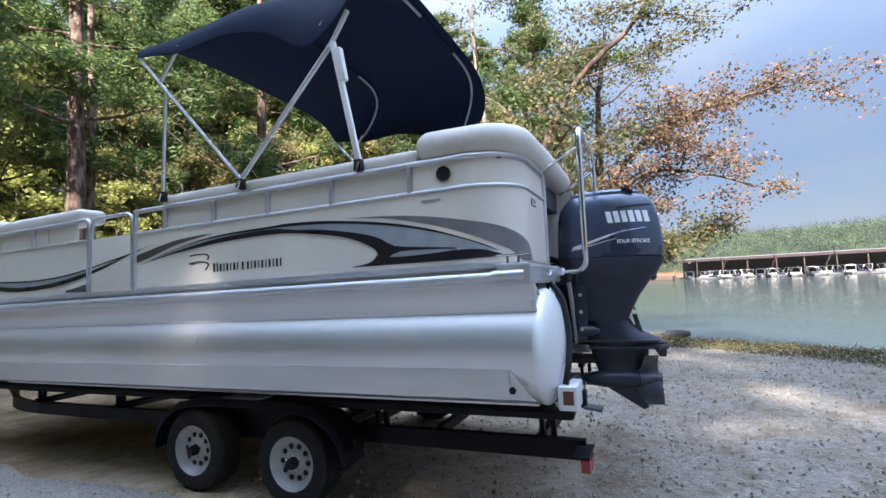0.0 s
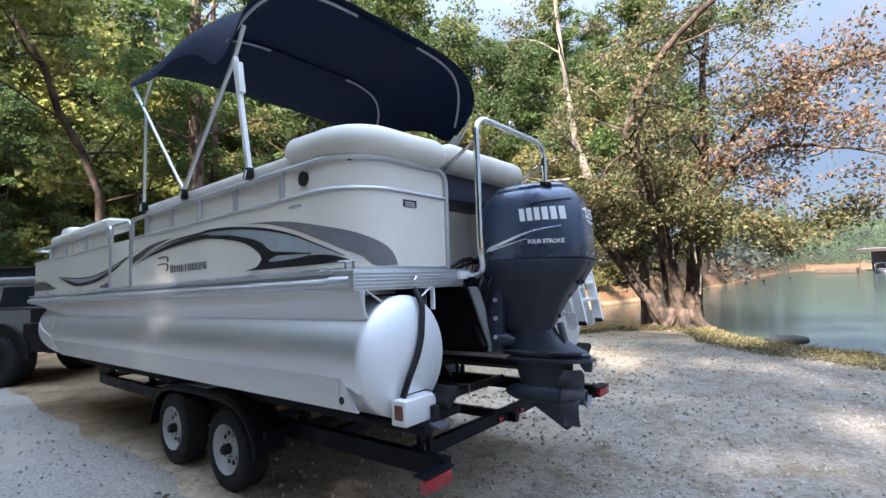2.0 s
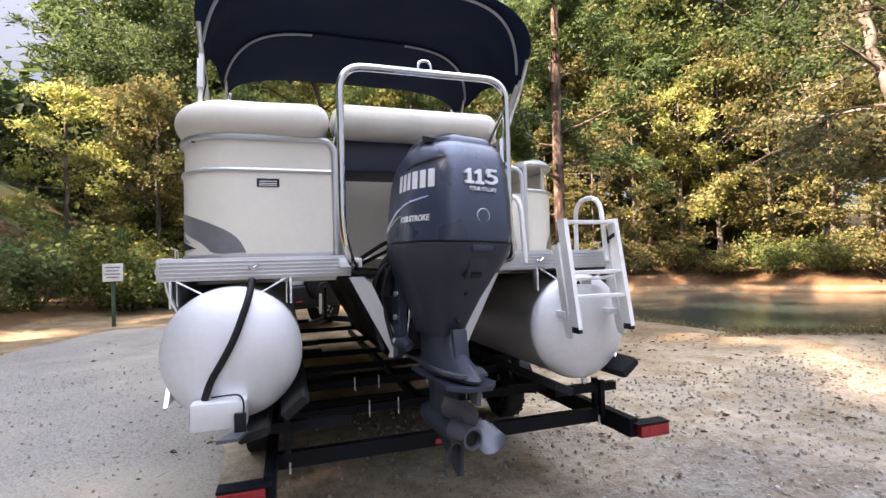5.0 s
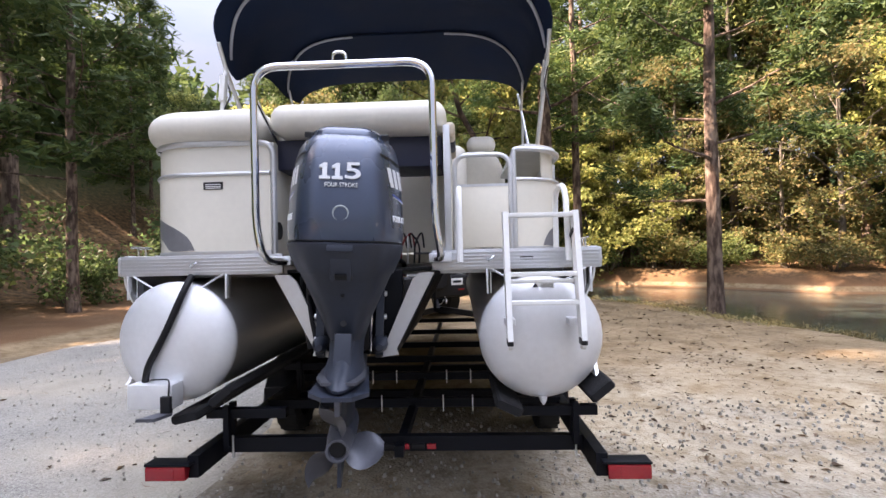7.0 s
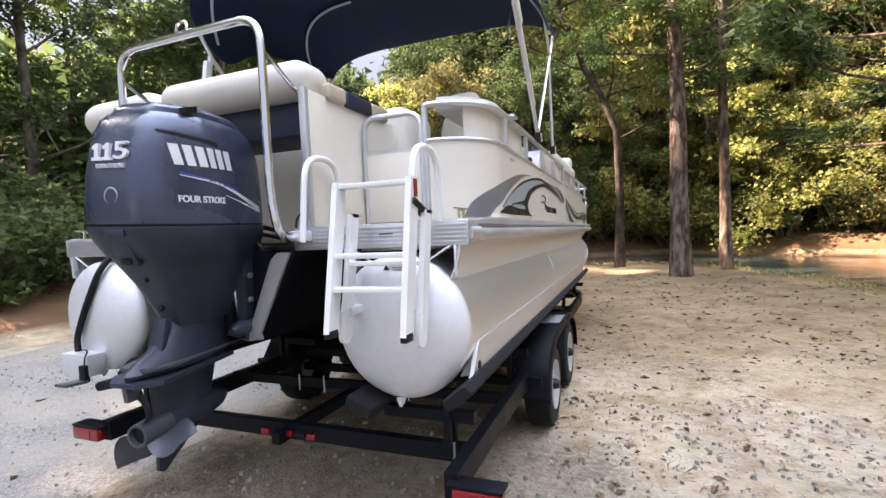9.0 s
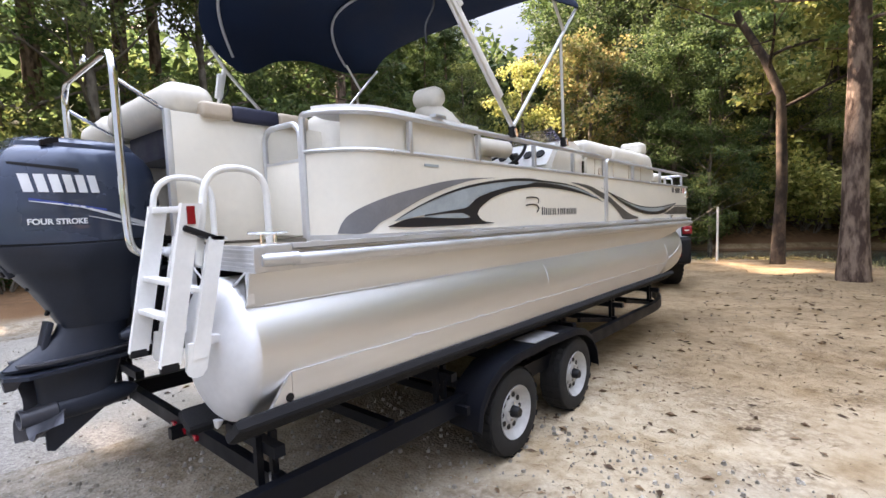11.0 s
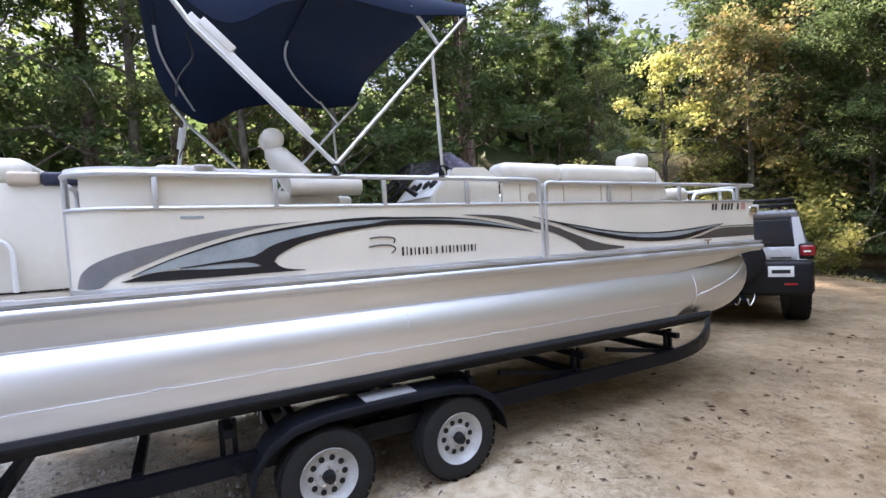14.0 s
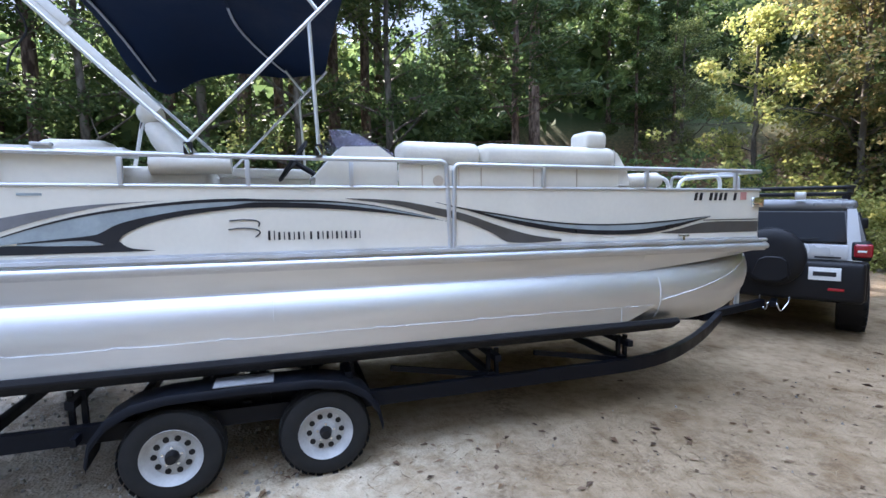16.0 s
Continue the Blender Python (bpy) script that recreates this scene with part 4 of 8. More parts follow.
bpart("lounge_seat", bm, M_VINYL, "cream vinyl lounge end")
# stern entry gate
bm = BM(); add_tube(bm, rounded([(0.535, 0.50, 1.58), (0.535, 0.50, 2.18), (0.885, 0.50, 2.18), (0.885, 0.50, 1.58)], 0.09), 0.015, 10)
bpart("gate_frame", bm, M_ANOD, "aluminium stern gate frame")
bm = BM(); add_box(bm, (0.71, 0.50, 1.785), (0.33, 0.012, 0.39), 0.003)
bpart("gate_panel", bm, M_CREAM, "cream painted gate panel")
bm = BM(); add_box(bm, (0.71, 0.50, 1.985), (0.33, 0.016, 0.016))
bpart("gate_bar", bm, M_ANOD)

# starboard aft moulded unit behind the fence
bpart("upper_panel", strip(sub(star, 0.4, 1.58, True)[7:], Z_MID, Z_TOP + 0.03, 0.010, -0.03), M_CREAM, "cream moulded upper panel")
bm = BM()
pl2 = [p for p in sub(star, 0.4, 1.60, True)[3:]]
ring = [(p.x - 0.01 * (p.x > 0), p.y) for p in pl2] + [(0.92, 1.60), (0.92, 0.62)]
add_prism(bm, ring, 'z', 2.205, 2.245)
bpart("unit_top", bm, M_WHITE, "off-white moulded cabinet top")
bm = BM(); add_box(bm, (1.235, 1.20, 2.252), (0.05, 0.10, 0.02), 0.006)
bpart("lid_latch", bm, M_ANOD)
# captain's chair
bm = BM(); cushion(bm, (0.55, 1.45, 1.98), (1.05, 2.05, 2.14), 0.06, 4)
bpart("helm_seat", bm, M_VINYL, "cream vinyl captain's chair")
bm = BM()
add_loft(bm, [[(0.74 + w * math.cos(a), y + 0.02 + t * math.sin(a), z) for a in [2 * math.pi * j / 20 for j in range(20)]] for z, y, w, t in ((2.08, 1.88, 0.23, 0.12), (2.22, 1.82, 0.24, 0.13), (2.32, 1.75, 0.22, 0.12), (2.41, 1.69, 0.17, 0.095), (2.46, 1.665, 0.11, 0.07))])
bpart("helm_backrest", bm, M_VINYL, "cream vinyl backrest")
bm = BM(); cushion(bm, (0.635, 1.585, 2.445), (0.885, 1.735, 2.59), 0.068, 6)
bpart("headrest", bm, M_VINYL, "cream headrest")
bm = BM(); add_tube(bm, [(1.06, 1.70, 2.16), (1.06, 2.18, 2.17)], 0.065, 12)
bpart("armrest", bm, M_VINYL, "rounded cream armrest")
bm = BM(); add_disc(bm, (0.8, 1.78, 1.78), (0, 0, 1), 0.06, 0.42, 14)
bpart("seat_pedestal", bm, M_ALU)
# helm console, wheel and windscreen
bm = BM()
add_prism(bm, [(2.62, 1.56), (2.72, 2.10), (2.90, 2.30), (3.16, 2.31), (3.29, 2.22), (3.29, 1.56)], 'x', 0.45, 1.17)
bpart("helm_console", bm, M_CREAM, "cream moulded helm console")
bm = BM(); add_prism(bm, [(2.700, 2.09), (2.88, 2.29), (2.92, 2.30), (2.74, 2.08)], 'x', 0.55, 1.12)
dash = bpart("dashboard", bm, M_WHITE, "pale moulded instrument panel")
for x in (0.64, 0.76, 0.90, 1.02):
    bm = BM(); add_disc(bm, (x, 2.786, 2.196), (0, -0.74, 0.67), 0.042, 0.012, 18)
    bpart("gauge", bm, M_DARK, "round black gauge", dash)
bm = BM()
add_tube(bm, [Vector((0.82, 2.58, 2.22)) + Matrix.Rotation(radians(-35), 3, 'X') @ Vector((0.17 * math.cos(a), 0, 0.17 * math.sin(a))) for a in [2 * math.pi * j / 28 for j in range(28)]], 0.014, 8, closed=True)
for a in (90, 210, 330):
    v = Matrix.Rotation(radians(-35), 3, 'X') @ Vector((0.17 * math.cos(radians(a)), 0, 0.17 * math.sin(radians(a))))
    add_tube(bm, [(0.82, 2.60, 2.21), Vector((0.82, 2.58, 2.22)) + v], 0.010, 6)
add_tube(bm, [(0.82, 2.56, 2.23), (0.82, 2.74, 2.12)], 0.02, 8)
bpart("steering_wheel", bm, M_DARK, "black steering wheel")
m_screen, screen_tree, sp = mat_base("tinted_acrylic")
sp.inputs["Base Color"].default_value = (0.30, 0.28, 0.36, 1); sp.inputs["Roughness"].default_value = 0.06
clear, blend = screen_tree.nodes.new("ShaderNodeBsdfTransparent"), screen_tree.nodes.new("ShaderNodeMixShader")
clear.inputs[0].default_value = (0.80, 0.79, 0.85, 1)
blend.inputs[0].default_value = 0.16
screen_tree.links.new(clear.outputs[0], blend.inputs[1]); screen_tree.links.new(sp.outputs[0], blend.inputs[2])
screen_tree.links.new(blend.outputs[0], screen_tree.nodes["Material Output"].inputs[0])
bm = BM()
def screen_row(u, out):
    """From the low forward edge (0) to the high aft edge (1)."""
    row = []
    for i in range(17):
        a = math.pi * i / 16
        row.append((0.81 + (0.34 - 0.05 * u + out) * math.cos(a), 2.88 - 0.06 * u + (0.52 - 0.30 * u + out) * math.sin(a), 2.27 + 0.15 * u + 0.02 * math.sin(a) * u))
    return row
add_loft(bm, [screen_row(u, 0.003) + screen_row(u, -0.003)[::-1] for u in (0, 0.35, 0.7, 1)])
scr = bpart("windscreen", bm, m_screen, "tinted curved windscreen")
scr.visible_shadow = False
# forward starboard couch
bm = BM(); add_box(bm, (1.205, 4.22, 2.10), (0.03, 1.86, 0.17), 0.006)
bpart("seat_back_panel", bm, M_CREAM, "cream moulded seat back")
bm = BM(); cushion(bm, (0.98, 3.30, 2.19), (1.23, 3.925, 2.355), 0.07, 5)
bpart("seat_back_cushion", bm, M_VINYL, "cream vinyl backrest with soft corners")
bm = BM(); cushion(bm, (0.98, 3.93, 2.18), (1.23, 5.13, 2.36), 0.07, 5)
bpart("seat_back_cushion", bm, M_VINYL, "cream vinyl backrest with soft corners")
bm = BM(); add_prism(bm, [(5.10, 2.03), (5.10, 2.345), (5.14, 2.335), (5.27, 2.15), (5.28, 2.03)], 'x', 1.0, 1.215)
bmesh.ops.bevel(bm, geom=list(bm.edges), offset=0.02, segments=3, affect='EDGES')
bpart("couch_end", bm, M_VINYL, "sloping cream couch end")
bm = BM(); cushion(bm, (0.55, 3.42, 1.56), (1.2, 5.12, 2.0), 0.04, 3)
bpart("seat", bm, M_VINYL, "cream lounge seat")
bm = BM(); cushion(bm, (0.94, 4.85, 2.34), (1.20, 5.06, 2.49), 0.05, 5)
bpart("headrest", bm, M_VINYL, "small cream vinyl headrest roll")
bm = BM(); add_tube(bm, [(1.13, 5.20, 2.085), (1.13, 5.24, 2.085), (1.13, 5.60, 2.10), (1.13, 5.64, 2.10)], [0.04, 0.066, 0.07, 0.05], 14)
bpart("armrest", bm, M_VINYL, "rounded cream armrest")
for y in (3.46, 3.74, 3.92, 4.36, 4.75):
    bm = BM(); add_box(bm, (1.222, y, 2.10), (0.006, 0.008, 0.16))
    bpart("panel_seam", bm, M_TAN)
bm = BM(); add_disc(bm, (1.222, 3.58, 2.07), (1, 0, 0), 0.04, 0.008, 20)
bpart("cup_recess", bm, M_TAN)
# bow rails
bm = BM(); add_tube(bm, rounded([(1.05, 6.66, 2.02), (1.05, 6.66, 2.16), (0.2, 6.66, 2.19), (0.2, 6.66, 1.58)], 0.05), 0.014, 8)
bpart("bow_gate", bm, M_ANOD, "white-painted bow gate rail")
for pts in (((1.0, 5.45, 2.13), (1.0, 5.86, 2.13), (1.0, 5.90, 1.80)), ((1.0, 5.95, 1.80), (1.0, 6.0, 2.12), (1.0, 6.48, 2.16), (1.0, 6.5, 1.80))):
    bm = BM(); add_tube(bm, rounded([Vector(p) for p in pts], 0.08), 0.017, 8)
    bpart("grab_rail", bm, M_WHITE, "white tubular grab rail")
# registration mark as bars, validation sticker, navigation light, cleats
for i in range(9):
    if i in (2, 7):
        continue
    y = 5.93 + 0.056 * i
    bm = BM(); add_loft(bm, [[(HULL + 0.0015, y + d, z), (HULL + 0.0045, y + d, z), (HULL + 0.0045, y + d + w, z), (HULL + 0.0015, y + d + w, z)] for z, d, w in ((1.925, 0.0, 0.030), (1.993, 0.014, 0.030))])
    bpart("registration_bar", bm, M_DECAL)
bm = BM(); add_box(bm, (HULL + 0.003, 6.50, 1.965), (0.003, 0.07, 0.07))
bpart("validation_sticker", bm, surface("pink_sticker", (0.62, 0.30, 0.27), 0.5), "faded pink sticker")
bm = BM(); cushion(bm, (1.15, 6.60, 1.86), (1.262, 6.745, 1.955), 0.02, 3)
bpart("navigation_light", bm, M_CHROME, "chrome navigation light")
for sx in (-1, 1):
    for y in (5.80, ):
        bm = BM()
        add_tube(bm, rounded([(sx * 1.27, y - 0.06, 1.62), (sx * 1.27, y, 1.615), (sx * 1.27, y + 0.06, 1.62)], 0.02), 0.008, 8)
        add_box(bm, (sx * 1.265, y, 1.595), (0.02, 0.03, 0.04), 0.004)
        bpart("cleat", bm, M_CHROME, "small chrome cleat")
    bm = BM()
    add_tube(bm, [(sx * 1.235, 0.0, 1.622), (sx * 1.235, 0.09, 1.618), (sx * 1.235, 0.18, 1.622)], [0.004, 0.008, 0.004], 8)
    for yy in (0.06, 0.12):
        add_tube(bm, [(sx * 1.235, yy, 1.57), (sx * 1.235, yy, 1.615)], 0.007, 8)
    bpart("cleat", bm, M_CHROME, "small chrome cleat")
for x in (-0.875, 0.72):
    bm = BM(); add_tube(bm, rounded([(x - 0.02, -0.01, 1.52), (x - 0.012, -0.035, 1.505), (x + 0.012, -0.035, 1.525), (x + 0.02, -0.01, 1.535)], 0.012), 0.006, 8)
    bpart("ring_bolt", bm, M_CHROME)
bm = BM(); add_box(bm, (0.91, -0.008, 1.518), (0.07, 0.006, 0.016), 0.003)
bpart("latch_slot", bm, M_DARK)

# ski tow arch over the motor
bm = BM()
add_tube(bm, rounded([(-0.36, 0.0, 1.525), (-0.42, -0.19, 1.525), (-0.455, -0.19, 1.70), (-0.455, -0.19, 2.50), (0.44, -0.19, 2.50), (0.44, -0.19, 1.70), (0.475, -0.19, 1.525), (0.42, 0.0, 1.525)], 0.13, 8), 0.0195, 14)
arch = bpart("tow_arch", bm, M_CHROME, "polished tubular ski tow arch")
bm = BM(); add_tube(bm, rounded([(-0.055, -0.19, 2.51), (-0.05, -0.19, 2.562), (0.010, -0.19, 2.562), (0.015, -0.19, 2.51)], 0.034, 6), 0.008, 8)
bpart("tow_eye", bm, M_CHROME, "", arch)
for x in (-0.455, 0.44):
    bm = BM(); add_tube(bm, [(x, -0.19, 2.36), (x, 0.10, 2.20)], 0.011, 8)
    bpart("arch_brace", bm, M_CHROME, "", arch)
for x in (-0.40, 0.455):
    bm = BM(); add_box(bm, (x, -0.02, 1.53), (0.12, 0.03, 0.05), 0.008)
    bpart("arch_foot", bm, M_ALUEND, "", arch)

# boarding ladder folded up at the stern, with grab rails
def ladder():
    lad = None
    for x in (0.785, 1.125):
        bm = BM()
        add_loft(bm, [[(x + dx, y + dy, z) for dx, dy in ((-0.013, -0.036), (0.013, -0.036), (0.013, 0.036), (-0.013, 0.036))] for y, z in ((-0.165, 1.745), (-0.285, 1.13))])
        rail = bpart("ladder_rail", bm, M_WHITE, "white aluminium boarding ladder")
        lad = lad or rail
    for t in (0.03, 0.50, 0.72):
        y, z = -0.165 - 0.12 * t, 1.745 - 0.615 * t
        bm = BM(); add_box(bm, (0.955, y, z), (0.33, 0.05, 0.022), 0.005)
        bpart("rung", bm, M_WHITE, "", lad)
    for x in (0.785, 1.125):
        bm = BM(); add_box(bm, (x, -0.286, 1.125), (0.028, 0.066, 0.036), 0.006)
        bpart("ladder_foot", bm, M_DARK, "", lad)
    for x in (0.795, 1.145):
        bm = BM()
        add_loft(bm, [[(x + dx, y + dy, z) for dx, dy in ((-0.012, -0.03), (0.012, -0.03), (0.012, 0.03), (-0.012, 0.03))] for y, z in ((-0.07, 1.60), (-0.085, 1.615), (-0.178, 1.17), (-0.183, 1.14))])
        add_prism(bm, [(-0.135, 1.205), (-0.222, 1.205), (-0.236, 1.10), (-0.226, 1.078), (-0.205, 1.068), (-0.178, 1.072), (-0.160, 1.095)], 'x', x - 0.009, x + 0.009)
        bpart("ladder_inner_rail", bm, M_WHITE, "", lad)
    for z, y in ((1.40, -0.135),):
        bm = BM(); add_box(bm, (0.97, y, z), (0.34, 0.04, 0.02), 0.004)
        bpart("rung", bm, M_WHITE, "", lad)
    bm = BM(); add_box(bm, (1.140, -0.172, 1.70), (0.004, 0.03, 0.07))
    bpart("reflector", bm, M_RED, "red reflector", lad)
    bm = BM(); add_box(bm, (0, 0, 0), (0.045, 0.15, 0.026), 0.01, Matrix.Translation((1.128, -0.135, 1.625)) @ Matrix.Rotation(radians(-22), 4, 'X'))
    latch = bpart("strap", bm, M_DARK, "black strap", lad)
    bm = BM(); add_disc(bm, (1.152, -0.082, 1.604), (1, 0, 0), 0.009, 0.006, 12)
    bpart("bolt", bm, M_CHROME, "", latch)
    for x in (0.56, 1.10):
        bm = BM()
        add_tube(bm, rounded([(x, 0.17, 1.57), (x, 0.17, 1.895), (x, -0.09, 1.895), (x, -0.14, 1.50)], 0.12, 8), 0.015, 10)
        bpart("grab_rail", bm, M_WHITE, "white tubular grab rail")
    for x in (0.80, 1.11):
        bm = BM(); add_box(bm, (x, -0.10, 1.20), (0.05, 0.16, 0.035), 0.006)
        bpart("ladder_bracket", bm, M_ALUEND)


ladder()
# float gauge box, its cable and small plate on the port end cap
bm = BM(); add_box(bm, (-1.02, -0.135, 0.855), (0.235, 0.10, 0.125), 0.01)
bx = bpart("transducer_box", bm, M_ALUEND, "pale aluminium bracket box")
bm = BM(); add_box(bm, (-1.02 - 0.1185, -0.14, 0.86), (0.004, 0.055, 0.07))
bpart("amber_reflector", bm, M_AMBER, "", bx)
bm = BM(); add_box(bm, (-0.93, -0.19, 0.815), (0.05, 0.03, 0.095), 0.005)
bpart("transducer_bracket", bm, M_DARK, "", bx)
bm = BM(); add_prism(bm, [(-0.97, -0.19), (-0.90, -0.19), (-0.93, -0.29), (-1.02, -0.29)], 'z', 0.765, 0.78)
bpart("transducer", bm, M_PROP, "", bx)
bm = BM(); add_tube(bm, rounded([(-0.88, -0.03, 1.46), (-0.89, -0.095, 1.38), (-0.96, -0.142, 1.17), (-1.06, -0.135, 1.00), (-1.085, -0.12, 0.92)], 0.1), 0.017, 10)
bpart("corrugated_hose", bm, M_DARK, "black corrugated hose")
bm = BM(); add_tube(bm, rounded([(-1.06, -0.11, 0.925), (-1.0, -0.14, 0.935), (-0.93, -0.16, 0.94), (-0.91, -0.2, 0.90), (-0.92, -0.19, 0.84)], 0.05), 0.004, 6)
bpart("cable", bm, M_DARK)
bm = BM(); add_box(bm, (0.99, -0.068, 1.375), (0.09, 0.008, 0.03))
bpart("sticker", bm, M_WHITE)

# thin braces between deck and end caps, keel nubs, warning plate
for cx in (-0.97, 0.97):
    for d in (-1, 1):
        bm = BM(); add_tube(bm, [(cx + d * 0.245, -0.012, 1.462), (cx + d * 0.13, -0.012, 1.395)], 0.005, 6)
        bpart("cap_brace", bm, M_ALUEND)
        bm = BM(); add_box(bm, (cx + d * 0.27, -0.008, 1.40), (0.010, 0.03, 0.13), 0.002)
        bpart("cap_riser", bm, M_ALUEND)
    bm = BM(); add_tube(bm, [(cx, -0.055, 0.80), (cx, -0.06, 0.775), (cx, -0.062, 0.762)], [0.022, 0.014, 0.004], 10)
    bpart("keel_nub", bm, M_ALUEND)
bm = BM(); add_prism(bm, [(0.925, 1.365), (0.955, 1.365), (0.940, 1.390)], 'y', -0.078, -0.074)
bpart("warning_triangle", bm, M_DECAL)
for k in range(3):
    bm = BM(); add_box(bm, (1.000, -0.0755, 1.386 - 0.010 * k), (0.062, 0.003, 0.003))
    bpart("printed_line", bm, M_GREYDECAL)
# loose wiring in the motor well
M_WIRE = surface("red_wire", (0.32, 0.02, 0.02), 0.5)
for x0, x1, m_ in ((0.16, 0.22, M_DARK), (0.20, 0.27, M_WIRE), (0.24, 0.24, M_WHITE), (0.28, 0.33, M_DARK), (0.31, 0.25, M_DARK)):
    bm = BM(); add_tube(bm, rounded([(x0, 0.36, 1.50), (x0 + 0.01, 0.30, 1.62), (x1, 0.36, 1.70), (x1, 0.50, 1.60)], 0.06), 0.0055, 6)
    bpart("wire", bm, m_)

# ---- bimini top ----
bim = thing("bimini_top", (0, 2.1, 2.2), "open navy canvas bimini top on aluminium bows", "canopy")
wp_ = at_world(bim)
B_Y0, B_Y1 = 0.90, 3.05


canopy_edge = curve((0.86, 3.30), (1.02, 3.15), (1.26, 3.05), (1.6, 3.22), (2.03, 3.31), (2.3, 3.30), (2.58, 3.29), (2.85, 3.33), (3.1, 3.36))


def canopy_z(x, y):
    t = (y - B_Y0) / (B_Y1 - B_Y0)
    top = 3.66 + 0.10 * math.sin(math.pi * min(1, t * 1.05)) - 0.06 * t
    edge = canopy_edge(y)
    k = min(1.0, abs(x) / 1.29)
    sag = -0.025 * math.sin(math.pi * t * 2) ** 2 * (1 - k)
    return edge + (top - edge) * (1 - k ** 4.6) ** 0.55 + sag


bm = BM()
rows = []
for j in range(25):
    y = B_Y0 + (B_Y1 - B_Y0) * j / 24
    row = []
    for i in range(41):
        a = -1 + i / 20
        x = 1.29 * math.sin(a * math.pi / 2) if abs(a) < 1 else 1.29 * a
        row.append((x, y + 0.16 * abs(a) ** 4 * (1 - j / 24) - 0.05 * abs(a) ** 4 * (j / 24), canopy_z(x, y)))
    rows.append(row)
rings = []
for row in rows:
    rings.append([bm.verts.new(p) for p in row] + [bm.verts.new((p[0] * 0.996, p[1], p[2] - 0.006)) for p in row[::-1]])
stitch(bm, rings)
wp_("canvas", bm, M_CANVAS, "taut navy canvas")
def bow_line(edge, top, u0, drop):
    """A hooped bow that leans aft from its ends (edge) to its crown (top); from u0 of the half width outward, on one side."""
    pts = []
    for i in range(31):
        x = 1.27 * math.sin((u0 + (1 - u0) * i / 30) * math.pi / 2)
        y = top
        for _ in range(4):
            hi, lo = canopy_z(0, top), canopy_z(1.27, edge)
            y = top + (edge - top) * min(1.0, max(0.0, (hi - canopy_z(x, y)) / (hi - lo)))
        pts.append((x, y, canopy_z(x, y) - drop))
    return pts


for edge, top, u0 in ((1.27, 0.98, 0.18), (2.57, 2.08, 0.23)):
    half = bow_line(edge, top, 0.0, 0.022)
    bm = BM()
    add_tube(bm, [(-x, y, z) for x, y, z in half[:0:-1]] + half, 0.012, 8)
    wp_("bow", bm, M_CANVAS, "canvas-sleeved bow")
    for sx in (-1, 1):
        bm = BM()
        add_tube(bm, [(sx * x, y, z) for x, y, z in bow_line(edge, top, u0, 0.032)], 0.0125, 8)
        wp_("bow_end", bm, M_SLEEVE, "bare grey bow end")


def flat_bar(pts, w=0.02, t=0.013):
    bm = BM()
    add_tube(bm, pts, w * 0.62, 8)
    return bm


for sx in (-1, 1):
    X = sx * 1.265
    piv = (X, 1.96, 2.255)
    wp_("main_bow_leg", flat_bar([piv, (X, 1.19, 3.03), (X, 1.06, 3.22)], 0.026), M_ALU, "thick aluminium bow leg")
    wp_("front_bow_leg", flat_bar([piv, (X, 3.03, 3.38)], 0.022), M_ALU, "aluminium bow leg")
    wp_("front_strut", flat_bar([(X, 2.74, 2.23), (X, 2.71, 3.05)], 0.021), M_ALU, "aluminium strut")
    wp_("middle_bow_leg", flat_bar([(X, 2.77, 3.11), (X * 0.995, 2.57, 3.36)], 0.02), M_ALU, "aluminium bow leg")
    if sx < 0:
        bm = BM(); add_box(bm, (0, 0, 0), (0.03, 0.035, 0.84), 0.004, Matrix.Translation((X, 1.09, 2.63)) @ Matrix.Rotation(radians(-12), 4, 'X'))
        wp_("rear_strut", bm, M_WHITE, "white rear support strut")
    else:
        bm = BM(); add_box(bm, (0, 0, 0), (0.03, 0.045, 0.90), 0.004, Matrix.Translation((X, 1.50, 2.76)) @ Matrix.Rotation(radians(45), 4, 'X'))
        wp_("rear_strut", bm, M_WHITE, "white rear support strut folded along the bow leg")
    bm = BM(); add_box(bm, (0, 0, 0), (0.042, 0.05, 0.22), 0.006, Matrix.Translation((X, 1.32 if sx > 0 else 1.12, 2.98 if sx > 0 else 2.88)) @ Matrix.Rotation(radians(46 if sx > 0 else -10), 4, 'X'))
    wp_("slider", bm, M_WHITE, "white slide block")
    for y, z in ((1.96, 2.235), (2.74, 2.235), (1.01, 2.235))[:2 if sx > 0 else 3]:
        bm = BM(); add_box(bm, (X, y, z - 0.012), (0.045, 0.05, 0.075), 0.008)
        mount = wp_("deck_mount", bm, M_DARK, "black mount on the rail")
        bm = BM(); add_tube(bm, [(X * 1.02, y - 0.012, z + 0.01), (X * 1.02, y + 0.012, z - 0.045)], 0.012, 8)
        wp_("clamp", bm, M_CHROME, "", mount)
    bm = BM(); add_tube(bm, rounded([(X, 1.16, 2.98), (X * 0.98, 1.20, 2.86), (X * 0.985, 1.10, 2.72), (X, 1.09, 2.62)], 0.05), 0.006, 6)
    wp_("strap", bm, M_DARK)

# ---- outboard motor ----
motor = thing("outboard_motor", (0.0, -0.08, 1.25), "blue-grey four-stroke outboard motor tilted slightly to one side", "outboard motor", turn=8)
motor.matrix_basis = pose(-0.012, -0.08, 1.25, 0, 2.4, 8)


